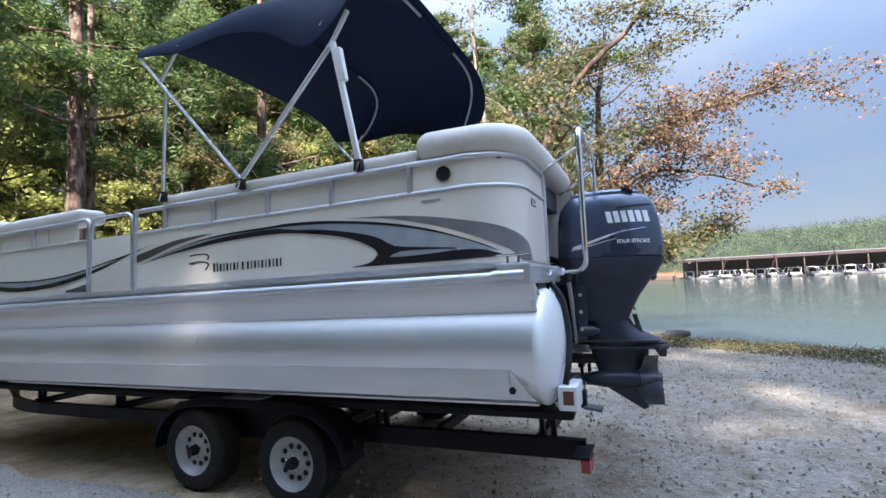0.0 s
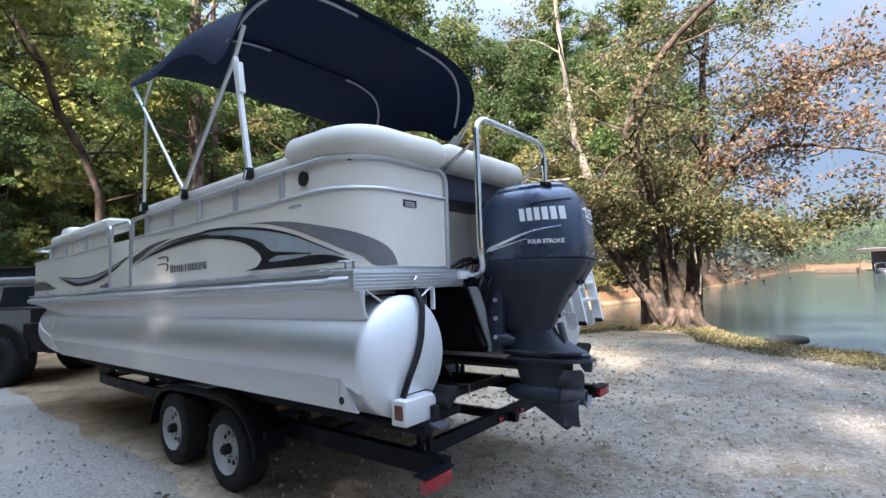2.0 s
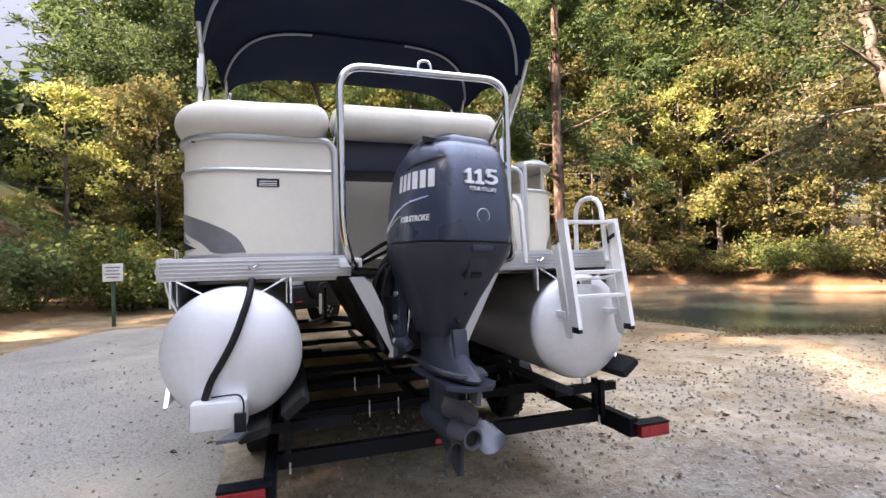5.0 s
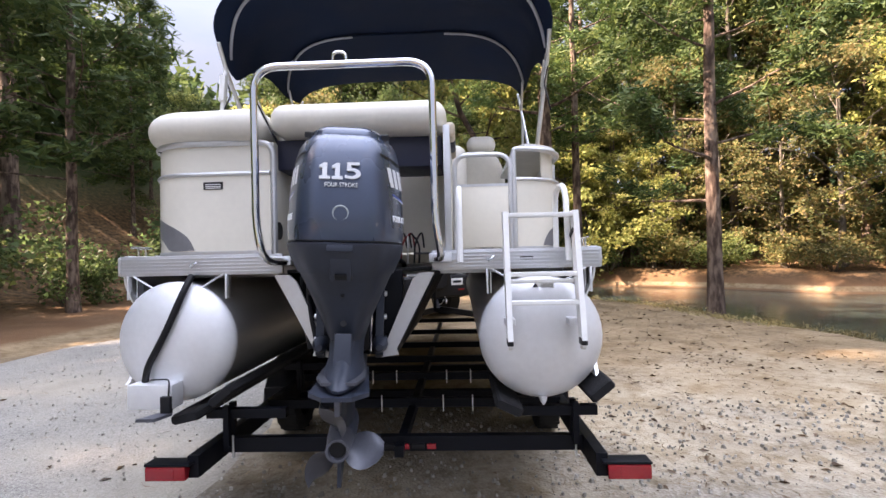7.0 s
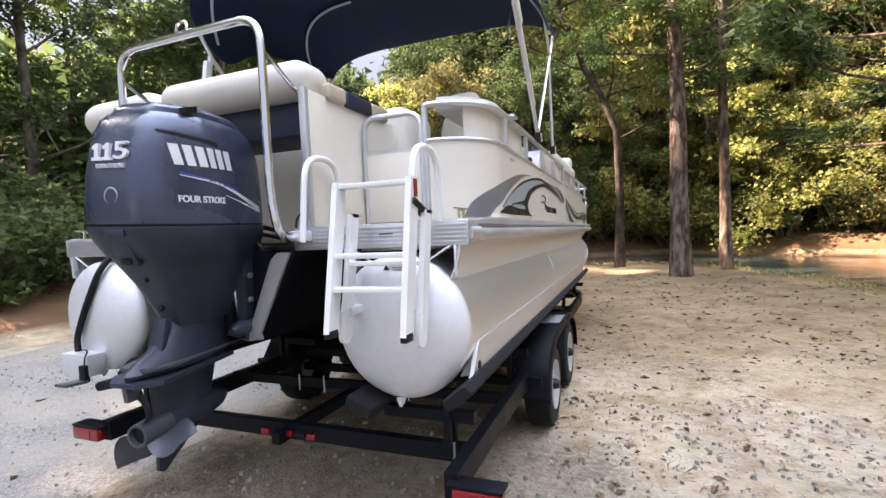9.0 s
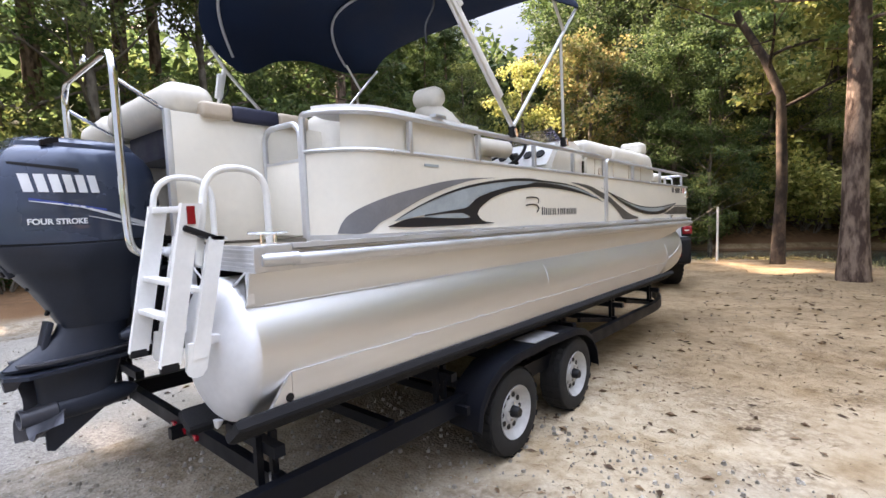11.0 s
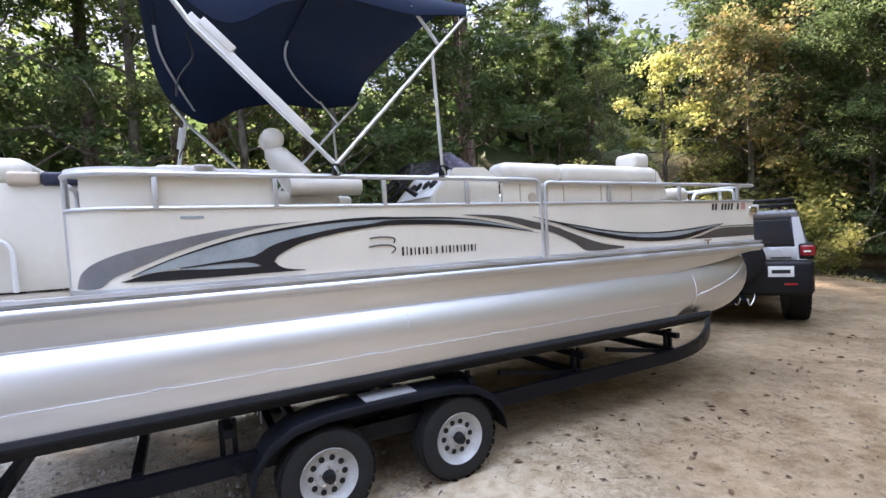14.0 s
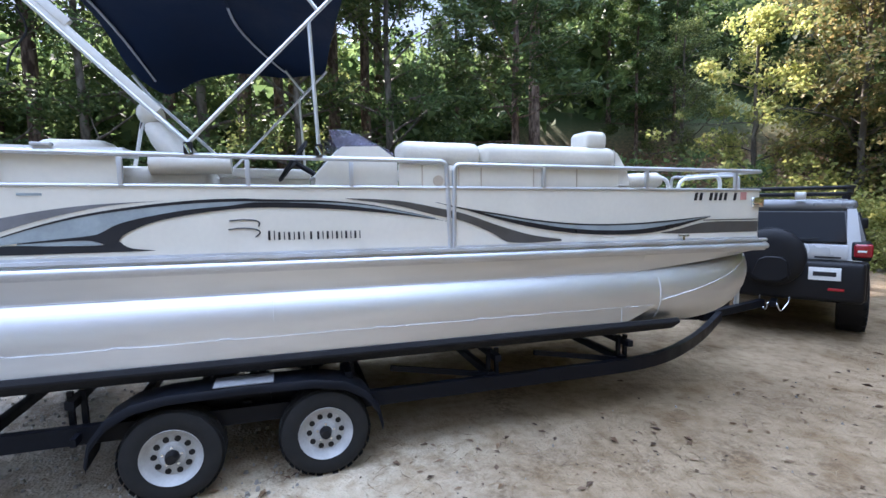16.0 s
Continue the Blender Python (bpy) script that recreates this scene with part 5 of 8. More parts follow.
def mpart(name, bm, material, label="", parent=None, smooth=40):
    """Motor part; metres from the world's stern middle before the motor is steered."""
    bmesh.ops.translate(bm, verts=bm.verts, vec=(0, 0.08, -1.25))
    return part(name, bm, material, parent or motor, label, smooth)


def cowl_ring(z, w, y0, y1, n=72, sq=6.0, nose=0.80):
    """Plan outline of the cowling at a height: blunt aft end, narrower nose."""
    out = []
    for j in range(n):
        a = 2 * math.pi * j / n
        c, s = math.cos(a), math.sin(a)
        r = (abs(c) ** sq + abs(s) ** sq) ** (-1 / sq)
        x, y = w * r * c, (y0 + y1) / 2 + (y1 - y0) / 2 * r * s
        t = (y - y0) / (y1 - y0)
        k = 1 - 0.30 * max(0, 0.32 - t) / 0.32 - (1 - nose) * max(0, t - 0.55) / 0.45
        out.append((x * k, y, z))
    return out


bm = BM()
add_loft(bm, [cowl_ring(z, w, a, b) for z, w, a, b in ((1.618, 0.252, -0.665, 0.06), (1.66, 0.256, -0.672, 0.06), (1.80, 0.247, -0.664, 0.055), (1.90, 0.238, -0.650, 0.045), (1.98, 0.226, -0.630, 0.025), (2.03, 0.212, -0.605, -0.01), (2.06, 0.194, -0.575, -0.04), (2.065, 0.184, -0.56, -0.05), (2.085, 0.182, -0.555, -0.06), (2.105, 0.160, -0.53, -0.08), (2.114, 0.12, -0.48, -0.12))])
cowl = mpart("top_cowling", bm, M_MOTOR, "glossy blue-grey top cowling")
bm = BM()
add_loft(bm, [cowl_ring(z, w, a, b) for z, w, a, b in ((1.48, 0.215, -0.60, 0.06), (1.55, 0.245, -0.645, 0.065), (1.59, 0.254, -0.665, 0.065), (1.606, 0.256, -0.668, 0.062), (1.612, 0.248, -0.66, 0.058))])
mpart("bottom_cowling", bm, M_MOTORLOW, "matt grey bottom cowling")
bm = BM()
add_loft(bm, [cowl_ring(z, w, a, b, nose=0.9) for z, w, a, b in ((1.17, 0.085, -0.40, -0.06), (1.25, 0.11, -0.44, -0.05), (1.36, 0.155, -0.50, -0.03), (1.44, 0.19, -0.56, 0.02), (1.49, 0.212, -0.595, 0.055))])
mpart("apron", bm, M_MOTORLOW, "tapering grey apron")
# rear cover detail and rigging hole
bm = BM(); add_box(bm, (0, -0.645, 1.585), (0.105, 0.05, 0.028), 0.006)
mpart("rear_latch", bm, M_MOTORLOW)
bm = BM(); add_box(bm, (0, 0, 0), (0.088, 0.05, 0.115), 0.008, Matrix.Translation((0, -0.598, 1.508)) @ Matrix.Rotation(radians(24), 4, 'X'))
latch = mpart("latch_cover", bm, M_MOTORLOW, "raised grey latch cover")
bm = BM(); add_box(bm, (0, 0, 0), (0.05, 0.03, 0.026), 0.006, Matrix.Translation((0, -0.603, 1.472)) @ Matrix.Rotation(radians(24), 4, 'X'))
mpart("latch_slot", bm, M_DARK, "", latch)
for z, yy, r_ in ((1.385, -0.522, 0.009), (1.255, -0.452, 0.014)):
    bm = BM(); add_disc(bm, (0.0, yy, z), (0, 1, -0.4), r_, 0.012, 12)
    mpart("screw_hole", bm, M_DARK)
bm = BM(); add_loft(bm, [cowl_ring(z, w, a, b) for z, w, a, b in ((1.6125, 0.2535, -0.6675, 0.063), (1.618, 0.2535, -0.6675, 0.063))])
mpart("parting_line", bm, M_DARK)
# air scoop at the top
bm = BM()
add_loft(bm, [[(x, -0.47 + d - 0.35 * x * x, 2.065 + h) for x in [-0.18 + 0.36 * i / 14 for i in range(15)]] + [(x, -0.40 + d - 0.35 * x * x, 2.085 + h) for x in [0.18 - 0.36 * i / 14 for i in range(15)]] for d, h in ((0, 0.0), (0.0, 0.024))])
mpart("air_intake", bm, M_DARK, "dark air intake slot", cowl)
# mid section and swivel
bm = BM()
add_loft(bm, [[(w * math.cos(a) * (0.9 + 0.1 * math.cos(2 * a)), c + l * math.sin(a), z) for a in [2 * math.pi * j / 24 for j in range(24)]] for z, w, c, l in ((1.20, 0.085, -0.24, 0.17), (1.14, 0.08, -0.255, 0.185), (1.08, 0.08, -0.295, 0.235), (1.04, 0.088, -0.33, 0.28), (1.012, 0.096, -0.345, 0.30), (0.998, 0.09, -0.345, 0.295))])
mpart("mid_section", bm, M_MOTORLOW, "grey drive-shaft casing")
bm = BM()
add_prism(bm, [(-0.10, -0.12), (0.10, -0.12), (0.125, -0.58), (0.06, -0.655), (-0.06, -0.655), (-0.125, -0.58)], 'z', 0.972, 0.99)
mpart("ventilation_plate", bm, M_MOTORLOW, "flat anti-ventilation plate")
bm = BM()
add_prism(bm, [(-0.085, -0.02), (0.085, -0.02), (0.105, -0.50), (0.07, -0.60), (-0.07, -0.60), (-0.105, -0.50)], 'z', 1.022, 1.034)
mpart("splash_plate", bm, M_PROP, "pale-edged splash plate")
bm = BM(); add_box(bm, (0, 0, 0), (0.075, 0.03, 0.20), 0.01, Matrix.Translation((0, -0.475, 1.115)) @ Matrix.Rotation(radians(-14), 4, 'X'))
mpart("aft_rib", bm, M_MOTORLOW, "flat aft face of the casing")
bm = BM()
def foil(z, c, l, w):
    return [(w * math.sin(a) * (1.1 if math.cos(a) > 0 else 0.9), c + l * math.cos(a), z) for a in [2 * math.pi * j / 20 for j in range(20)]]
add_loft(bm, [foil(0.975, -0.33, 0.20, 0.045), foil(0.88, -0.34, 0.185, 0.042), foil(0.80, -0.35, 0.17, 0.045)])
mpart("strut", bm, M_MOTORLOW)
bm = BM()
add_loft(bm, [[(r * math.cos(2 * math.pi * j / 24), y, 0.755 + r * math.sin(2 * math.pi * j / 24)) for j in range(24)] for y, r in ((-0.06, 0.004), (-0.08, 0.025), (-0.13, 0.048), (-0.22, 0.062), (-0.36, 0.064), (-0.45, 0.058))])
mpart("gearcase", bm, M_MOTORLOW, "torpedo-shaped gearcase")
bm = BM()
add_prism(bm, [(-0.16, 0.74), (-0.50, 0.72), (-0.50, 0.56), (-0.47, 0.545)], 'x', -0.008, 0.008)
mpart("skeg", bm, M_MOTORLOW, "flat skeg fin")
bm = BM(); add_prism(bm, [(-0.56, 0.972), (-0.65, 0.972), (-0.64, 0.91), (-0.60, 0.91)], 'x', -0.01, 0.012)
mpart("trim_tab", bm, M_PROP)
bm = BM()
add_loft(bm, [[(r * math.cos(2 * math.pi * j / 24), y, 0.755 + r * math.sin(2 * math.pi * j / 24)) for j in range(24)] for y, r in ((-0.455, 0.06), (-0.50, 0.055), (-0.55, 0.05), (-0.60, 0.048), (-0.60, 0.038), (-0.56, 0.034))])
prop = mpart("propeller_hub", bm, M_PROP, "worn grey propeller")
bm = BM(); add_disc(bm, (0, -0.575, 0.755), (0, 1, 0), 0.034, 0.01, 18)
mpart("hub_bore", bm, M_DARK, "", prop)
for k in range(3):
    bm = BM()
    rings = []
    for i in range(9):
        t = i / 8
        rad = 0.045 + 0.145 * t
        half = 0.52 * math.sin(math.pi * min(1.0, 0.18 + 0.82 * t) ** 0.8) + 0.05
        row = []
        for j in range(7):
            u = -1 + j / 3
            ang = u * half * (1.0 if t < 0.9 else 0.62) + t * 0.35 + k * 2 * math.pi / 3 + 1.66
            row.append((rad * math.cos(ang), -0.505 - 0.035 * t + 0.078 * u * (1 - 0.35 * t), 0.755 + rad * math.sin(ang)))
        rings.append([bm.verts.new(p) for p in row] + [bm.verts.new((p[0], p[1] + 0.006, p[2])) for p in row[::-1]])
    stitch(bm, rings)
    mpart("blade", bm, M_PROP, "", prop)
# clamp bracket, tilt rams and rigging
for x in (-0.15, 0.15):
    bm = BM()
    add_prism(bm, [(0.03, 1.52), (-0.07, 1.52), (-0.13, 1.40), (-0.12, 1.05), (-0.05, 1.02), (-0.02, 1.2), (0.03, 1.3)], 'x', x - 0.02, x + 0.02)
    mpart("clamp_bracket", bm, M_MOTORLOW, "grey clamp bracket")
    bm = BM(); add_tube(bm, [(x * 0.7, -0.05, 1.06), (x * 0.7, -0.12, 1.36)], 0.018, 10)
    mpart("tilt_ram", bm, M_CHROME)
    for z in (1.12, 1.24, 1.36):
        bm = BM(); add_disc(bm, (x * 1.16, -0.08, z), (1, 0, 0), 0.014, 0.02, 8)
        mpart("bolt", bm, M_ALU)
for k, (x, y, z0, z1) in enumerate(((-0.20, -0.02, 1.52, 1.12), (-0.235, 0.03, 1.50, 1.06), (0.21, 0.0, 1.52, 1.10), (-0.19, 0.08, 1.56, 1.20))):
    bm = BM(); add_tube(bm, rounded([(x * 0.5, y - 0.02, z0 + 0.06), (x * 1.1, y - 0.05, z0 - 0.03), (x * 1.15, y + 0.02 * k, (z0 + z1) / 2), (x * 0.9, y - 0.04, z1)], 0.06), 0.012 + 0.004 * (k % 2), 8)
    mpart("rigging_hose", bm, M_DARK)
bm = BM(); add_box(bm, (-0.20, 0.0, 1.42), (0.06, 0.10, 0.16), 0.02)
mpart("trim_pump", bm, M_DARK, "black trim pump")
bm = BM(); add_box(bm, (0, -0.06, 1.28), (0.2, 0.12, 0.42), 0.02)
mpart("swivel_bracket", bm, M_DARK)
for x in (-0.16, 0.17):
    bm = BM(); add_tube(bm, [(x * 0.9, 0.05, 1.11), (x * 0.9, -0.02, 1.11), (x * 0.9, -0.15, 1.105), (x * 0.9, -0.20, 1.10)], [0.03, 0.04, 0.04, 0.018], 14)
    mpart("exhaust_horn", bm, M_MOTORLOW)
for k, (x0, x1) in enumerate(((-0.12, -0.3), (-0.06, -0.25), (0.1, 0.28), (0.02, 0.2))):
    bm = BM(); add_tube(bm, rounded([(x0, 0.0, 1.60), (x0, 0.16, 1.66 - 0.03 * k), (x1, 0.28, 1.52), (x1, 0.42, 1.49)], 0.1), 0.013 - 0.002 * (k % 2), 8)
    mpart("rigging_hose", bm, M_DARK)
# lettering: brand bars on both sides, rating on the back
COWL = ((1.618, 0.252, -0.665, 0.06), (1.66, 0.256, -0.672, 0.06), (1.80, 0.247, -0.664, 0.055), (1.90, 0.238, -0.650, 0.045), (1.98, 0.226, -0.630, 0.025))


def cowl_x(y, z):
    """Half width of the cowling's surface at a place along its side."""
    for a, b in zip(COWL, COWL[1:]):
        if z <= b[0]:
            break
    u = (z - a[0]) / (b[0] - a[0])
    w, y0, y1 = (a[i] + (b[i] - a[i]) * u for i in (1, 2, 3))
    t = (y - y0) / (y1 - y0)
    s = abs(2 * t - 1)
    k = 1 - 0.30 * max(0, 0.32 - t) / 0.32 - 0.20 * max(0, t - 0.55) / 0.45
    return w * (1 - s ** 6.0) ** (1 / 6.0) * k


def cowl_film(name, sx, top, bottom, material, label="", n=10):
    """A thin film on the cowling between two lines, each from one (y, z) to another."""
    bm = BM()
    rows = []
    for i in range(n + 1):
        u = i / n
        col = []
        for (ya, za), (yb, zb) in (top, bottom):
            y, z = ya + (yb - ya) * u, za + (zb - za) * u
            col.append((sx * (cowl_x(y, z) + 0.0025), y, z))
        rows.append([bm.verts.new(p) for p in col])
    stitch(bm, rows, caps=False, ring_closed=False)
    return mpart(name, bm, material, label, cowl)


for sx in (-1, 1):
    for i in range(6):
        y = -0.29 - 0.049 * i
        def slant(y, z):
            return y + 0.16 * (z - 1.89) * -sx, z
        # one plain bar for each letter
        cowl_film("lettering", sx, (slant(y, 1.932), slant(y - 0.035, 1.932)), (slant(y, 1.850), slant(y - 0.035, 1.850)), M_SILVER, n=3)
    cowl_film("flash_stripe", sx, ((-0.06, 1.700), (-0.36, 1.788)), ((-0.04, 1.668), (-0.36, 1.778)), M_SILVER, "silver flash stripe")
    cowl_film("flash_stripe", sx, ((-0.36, 1.788), (-0.55, 1.812)), ((-0.36, 1.778), (-0.55, 1.809)), M_SILVER)
    cowl_film("flash_stripe", sx, ((-0.08, 1.684), (-0.34, 1.740)), ((-0.07, 1.672), (-0.34, 1.737)), M_SILVER)
    cowl_film("blue_stripe", sx, ((-0.26, 1.772), (-0.55, 1.824)), ((-0.26, 1.762), (-0.55, 1.815)), M_BLUEINK)
    txt = words("rating_text", "FOUR STROKE", 0.036, Matrix.Translation((0, -0.455 + 0.08, 1.715 - 1.25)) @ pose(0, 0, 0, 90, 0, 90 * sx), M_SILVER, cowl, width=0.215, bold=0.0011)
    for v in txt.data.vertices:     # bend the flat words onto the cowling
        v.co.x += sx * (cowl_x(v.co.y - 0.08, v.co.z + 1.25) + 0.002)
    cowl_film("intake_slot", sx, ((-0.36, 1.962), (-0.60, 1.985)), ((-0.36, 1.944), (-0.60, 1.974)), M_DARK, "dark air intake slot")
face = Matrix.Translation((0.0, -0.653, 1.893)) @ Matrix.Rotation(radians(-6), 4, 'X')
for dx in (-0.066, -0.016):
    bm = BM()
    add_prism(bm, [(dx + x, z) for x, z in ((-0.021, -0.033), (0.021, -0.033), (0.021, -0.021), (0.009, -0.021), (0.009, 0.033), (-0.004, 0.033), (-0.021, 0.021), (-0.021, 0.010), (-0.009, 0.014), (-0.009, -0.021), (-0.021, -0.021))], 'y', -0.010, 0.010)
    bmesh.ops.transform(bm, matrix=face, verts=bm.verts)
    mpart("power_digit", bm, M_SILVER, "", cowl)
words("power_digit", "5", 0.095, Matrix.Translation((0.046, -0.653 + 0.08, 1.893 - 1.25)) @ pose(0, 0, 0, 90 - 6, 0, 0), M_SILVER, cowl, extrude=0.01, width=0.062, bold=0.0012)
words("rating_text", "FOUR STROKE", 0.024, Matrix.Translation((0.0, -0.663 + 0.08, 1.838 - 1.25)) @ pose(0, 0, 0, 86, 0, 0), M_SILVER, cowl, extrude=0.006, width=0.13)
bm = BM(); add_tube(bm, [(0.03 * math.cos(a), -0.666, 1.725 + 0.03 * math.sin(a)) for a in [2 * math.pi * j / 20 for j in range(20)]], 0.004, 6, closed=True)
mpart("round_badge", bm, M_BLUEDECAL, "", cowl)

# ---- trailer ----
XT = 0.21
trailer = thing("boat_trailer", (XT, 2.5, 0.0), "black tandem-axle pontoon trailer with carpeted bunks", "trailer")
tp, tpw = at_world(trailer, True), at_world(trailer)


def beam(a, b, w, h):
    """A rectangular tube from a to b."""
    a, b = Vector(a), Vector(b)
    d = (b - a).normalized()
    s = d.cross(Vector((0, 0, 1))).normalized() * w / 2
    u = s.cross(d).normalized() * h / 2
    bm = BM()
    add_loft(bm, [[p + s + u, p - s + u, p - s - u, p + s - u] for p in (a, b)])
    return bm


for s in (-1, 1):
    x = XT + s * 1.02
    line = rounded([(x, -0.17, 0.50), (x, 5.6, 0.50), (XT + s * 0.55, 6.55, 0.50), (XT * 0.3, 7.6, 0.50)], 0.5, 8)
    bm = BM()
    rings = []
    for i, p in enumerate(line):
        d = (line[min(i + 1, len(line) - 1)] - line[max(0, i - 1)]).normalized()
        q = Vector((d.y, -d.x, 0)) * 0.028
        rings.append([p + q + Vector((0, 0, 0.055)), p - q + Vector((0, 0, 0.055)), p - q - Vector((0, 0, 0.055)), p + q - Vector((0, 0, 0.055))])
    add_loft(bm, rings)
    tp("side_rail", bm, M_BLACK, "black steel side rail")
    # tail light at the rail's end
    bm = BM(); add_box(bm, (x + s * 0.12, -0.19, 0.481), (0.205, 0.05, 0.070), 0.008)
    tl = tp("tail_light", bm, M_RED, "red rectangular tail light")
    bm = BM(); add_box(bm, (x + s * 0.11, -0.17, 0.524), (0.23, 0.09, 0.012), 0.002)
    tp("light_shelf", bm, M_BLACK, "", tl)
    bm = BM(); add_box(bm, (x + s * 0.12, -0.214, 0.481), (0.09, 0.008, 0.058))
    tp("lens_insert", bm, M_RED, "", tl)
tp("rear_crossbar", beam((XT - 0.99, 0.10, 0.515), (XT + 0.99, 0.10, 0.515), 0.05, 0.08), M_BLACK, "black rear cross beam")
for x in (0.09, 0.235, 0.38):
    bm = BM(); add_box(bm, (x, 0.066, 0.505), (0.05, 0.02, 0.028), 0.004)
    tp("marker_light", bm, M_RED, "small red marker light")
for x in (0.1625, 0.3075):
    bm = BM(); add_box(bm, (x, 0.068, 0.505), (0.07, 0.016, 0.024), 0.003)
    tp("light_holder", bm, M_DARK)
for y in (0.75, 1.5):
    for x in (-0.20, 0.0, 0.42, 0.62):
        bm = BM(); add_tube(bm, [(x, y - 0.03, 0.60), (x, y - 0.03, 0.49)], 0.005, 6)
        tp("bolt", bm, M_ALU)
for x in (-0.72, 1.16):
    bm = BM(); add_tube(bm, [(x, 0.068, 0.57), (x, 0.068, 0.45)], 0.006, 6)
    tp("u_bolt", bm, M_ALU)
for y in (0.75, 1.5, 2.2, 3.0, 4.0, 5.25):
    tp("cross_beam", beam((XT - 1.0, y, 0.545), (XT + 1.0, y, 0.545), 0.05, 0.06), M_BLACK, "black steel cross beam")
tp("centre_beam", beam((XT, 0.0, 0.50), (XT, 5.2, 0.50), 0.05, 0.06), M_BLACK)
# bunks: carpeted rails on short uprights
for x, tc in ((-0.88, -0.97), (-0.69, -0.97), (0.79, 0.97), (1.255, 0.97)):
    z = 1.11 - math.sqrt(0.39 ** 2 - (x - tc) ** 2)
    a = radians(38) * (x - tc) / 0.28
    bm = BM()
    add_loft(bm, [[(x + u * w * math.cos(a) - v * h * math.sin(a), y, z + u * w * math.sin(a) + v * h * math.cos(a)) for u, v in ((-1, -0.6), (-0.85, -1), (0.85, -1), (1, -0.6), (1, 0.6), (0.85, 1), (-0.85, 1), (-1, 0.6))] for y, w, h in ((-0.13, 0.064, 0.02), (-0.11, 0.072, 0.027), (5.3, 0.072, 0.027), (5.75, 0.065, 0.025))])
    tp("bunk", bm, M_CARPET, "black carpeted bunk")
for s in (-1, 1):
    for y in (0.06, 1.22, 2.3, 2.88, 4.03, 5.27):
        for d in (0.03, 0.10):
            tp("upright", beam((XT + s * (0.94 + 0.0), y - 0.065 + d, 0.53), (XT + s * (0.94 + 0.001), y - 0.065 + d, 0.75), 0.03, 0.03), M_BLACK)
        tp("bunk_bracket", beam((XT + s * 0.62, y, 0.70), (XT + s * 1.06, y, 0.70), 0.05, 0.05), M_BLACK)
    for y in (3.2, 4.4):
        tp("brace", beam((XT + s * 0.95, y, 0.68), (XT + s * 0.95, y + 0.8, 0.54), 0.03, 0.04), M_BLACK)
# tongue to the hitch
tpw("tongue", beam((XT * 0.3, 7.3, 0.39), (-0.03, 8.42, 0.46), 0.08, 0.09), M_BLACK, "black steel tongue")
bm = BM(); add_tube(bm, [(-0.05, 8.0, 0.56), (-0.05, 8.0, 0.98)], 0.03, 10)
tp("jack", bm, M_ALU, "tongue jack")
bm = BM(); add_tube(bm, [(0.0, 7.35, 0.5), (0.0, 7.2, 1.15)], 0.035, 8)
tp("winch_post", bm, M_BLACK)


def wheel(x, y, s):
    """A tyre on a white steel wheel with ten round holes; s: side that it faces."""
    hub = Vector((x, y, 0.305))
    bm = BM()
    m = Matrix.Translation(hub)
    prof = [(0.172, -0.085), (0.20, -0.098), (0.262, -0.098), (0.288, -0.088), (0.300, -0.068), (0.305, -0.03), (0.305, 0.03), (0.300, 0.068), (0.288, 0.088), (0.262, 0.098), (0.20, 0.098), (0.172, 0.085)]
    add_lathe(bm, prof, 40, m, caps=False)
    tyre = tpw("tyre", bm, M_RUBBER, "worn black trailer tyre")
    for k in range(36):
        bm = BM()
        a = 2 * math.pi * k / 36
        for xx in (-0.055, 0.0, 0.055):
            add_box(bm, (xx + 0.01 * (k % 2), 0, 0.305), (0.048, 0.042, 0.003), 0.0, m @ Matrix.Rotation(a, 4, 'X'))
        tpw("tread_block", bm, M_RUBBER, "", tyre, 0)
    bm = BM()
    f = s
    add_lathe(bm, [(0.04, 0.066 * f), (0.075, 0.066 * f), (0.085, 0.05 * f), (0.132, 0.045 * f), (0.145, 0.06 * f), (0.165, 0.075 * f), (0.176, 0.095 * f), (0.182, 0.10 * f), (0.184, 0.08 * f), (0.17, 0.02 * f), (0.04, 0.02 * f)], 40, m)
    rim = tpw("rim", bm, M_WHEEL, "white steel wheel", tyre)
    for k in range(10):
        a = 2 * math.pi * k / 10
        bm = BM(); add_disc(bm, hub + Vector((0.0495 * f, 0.108 * math.cos(a), 0.108 * math.sin(a))), (1, 0, 0), 0.019, 0.006, 14)
        tpw("vent_hole", bm, M_DARK, "", tyre)
    bm = BM(); add_lathe(bm, [(0.002, 0.125 * f), (0.03, 0.122 * f), (0.038, 0.10 * f), (0.042, 0.06 * f)], 20, m)
    tpw("hub_cap", bm, M_DARK, "dark grease hub cap", tyre)
    for k in range(5):
        a = 2 * math.pi * k / 5 + 0.3
        bm = BM(); add_disc(bm, hub + Vector((0.07 * f, 0.058 * math.cos(a), 0.058 * math.sin(a))), (1, 0, 0), 0.009, 0.02, 6)
        tpw("wheel_nut", bm, M_CHROME, "", tyre)


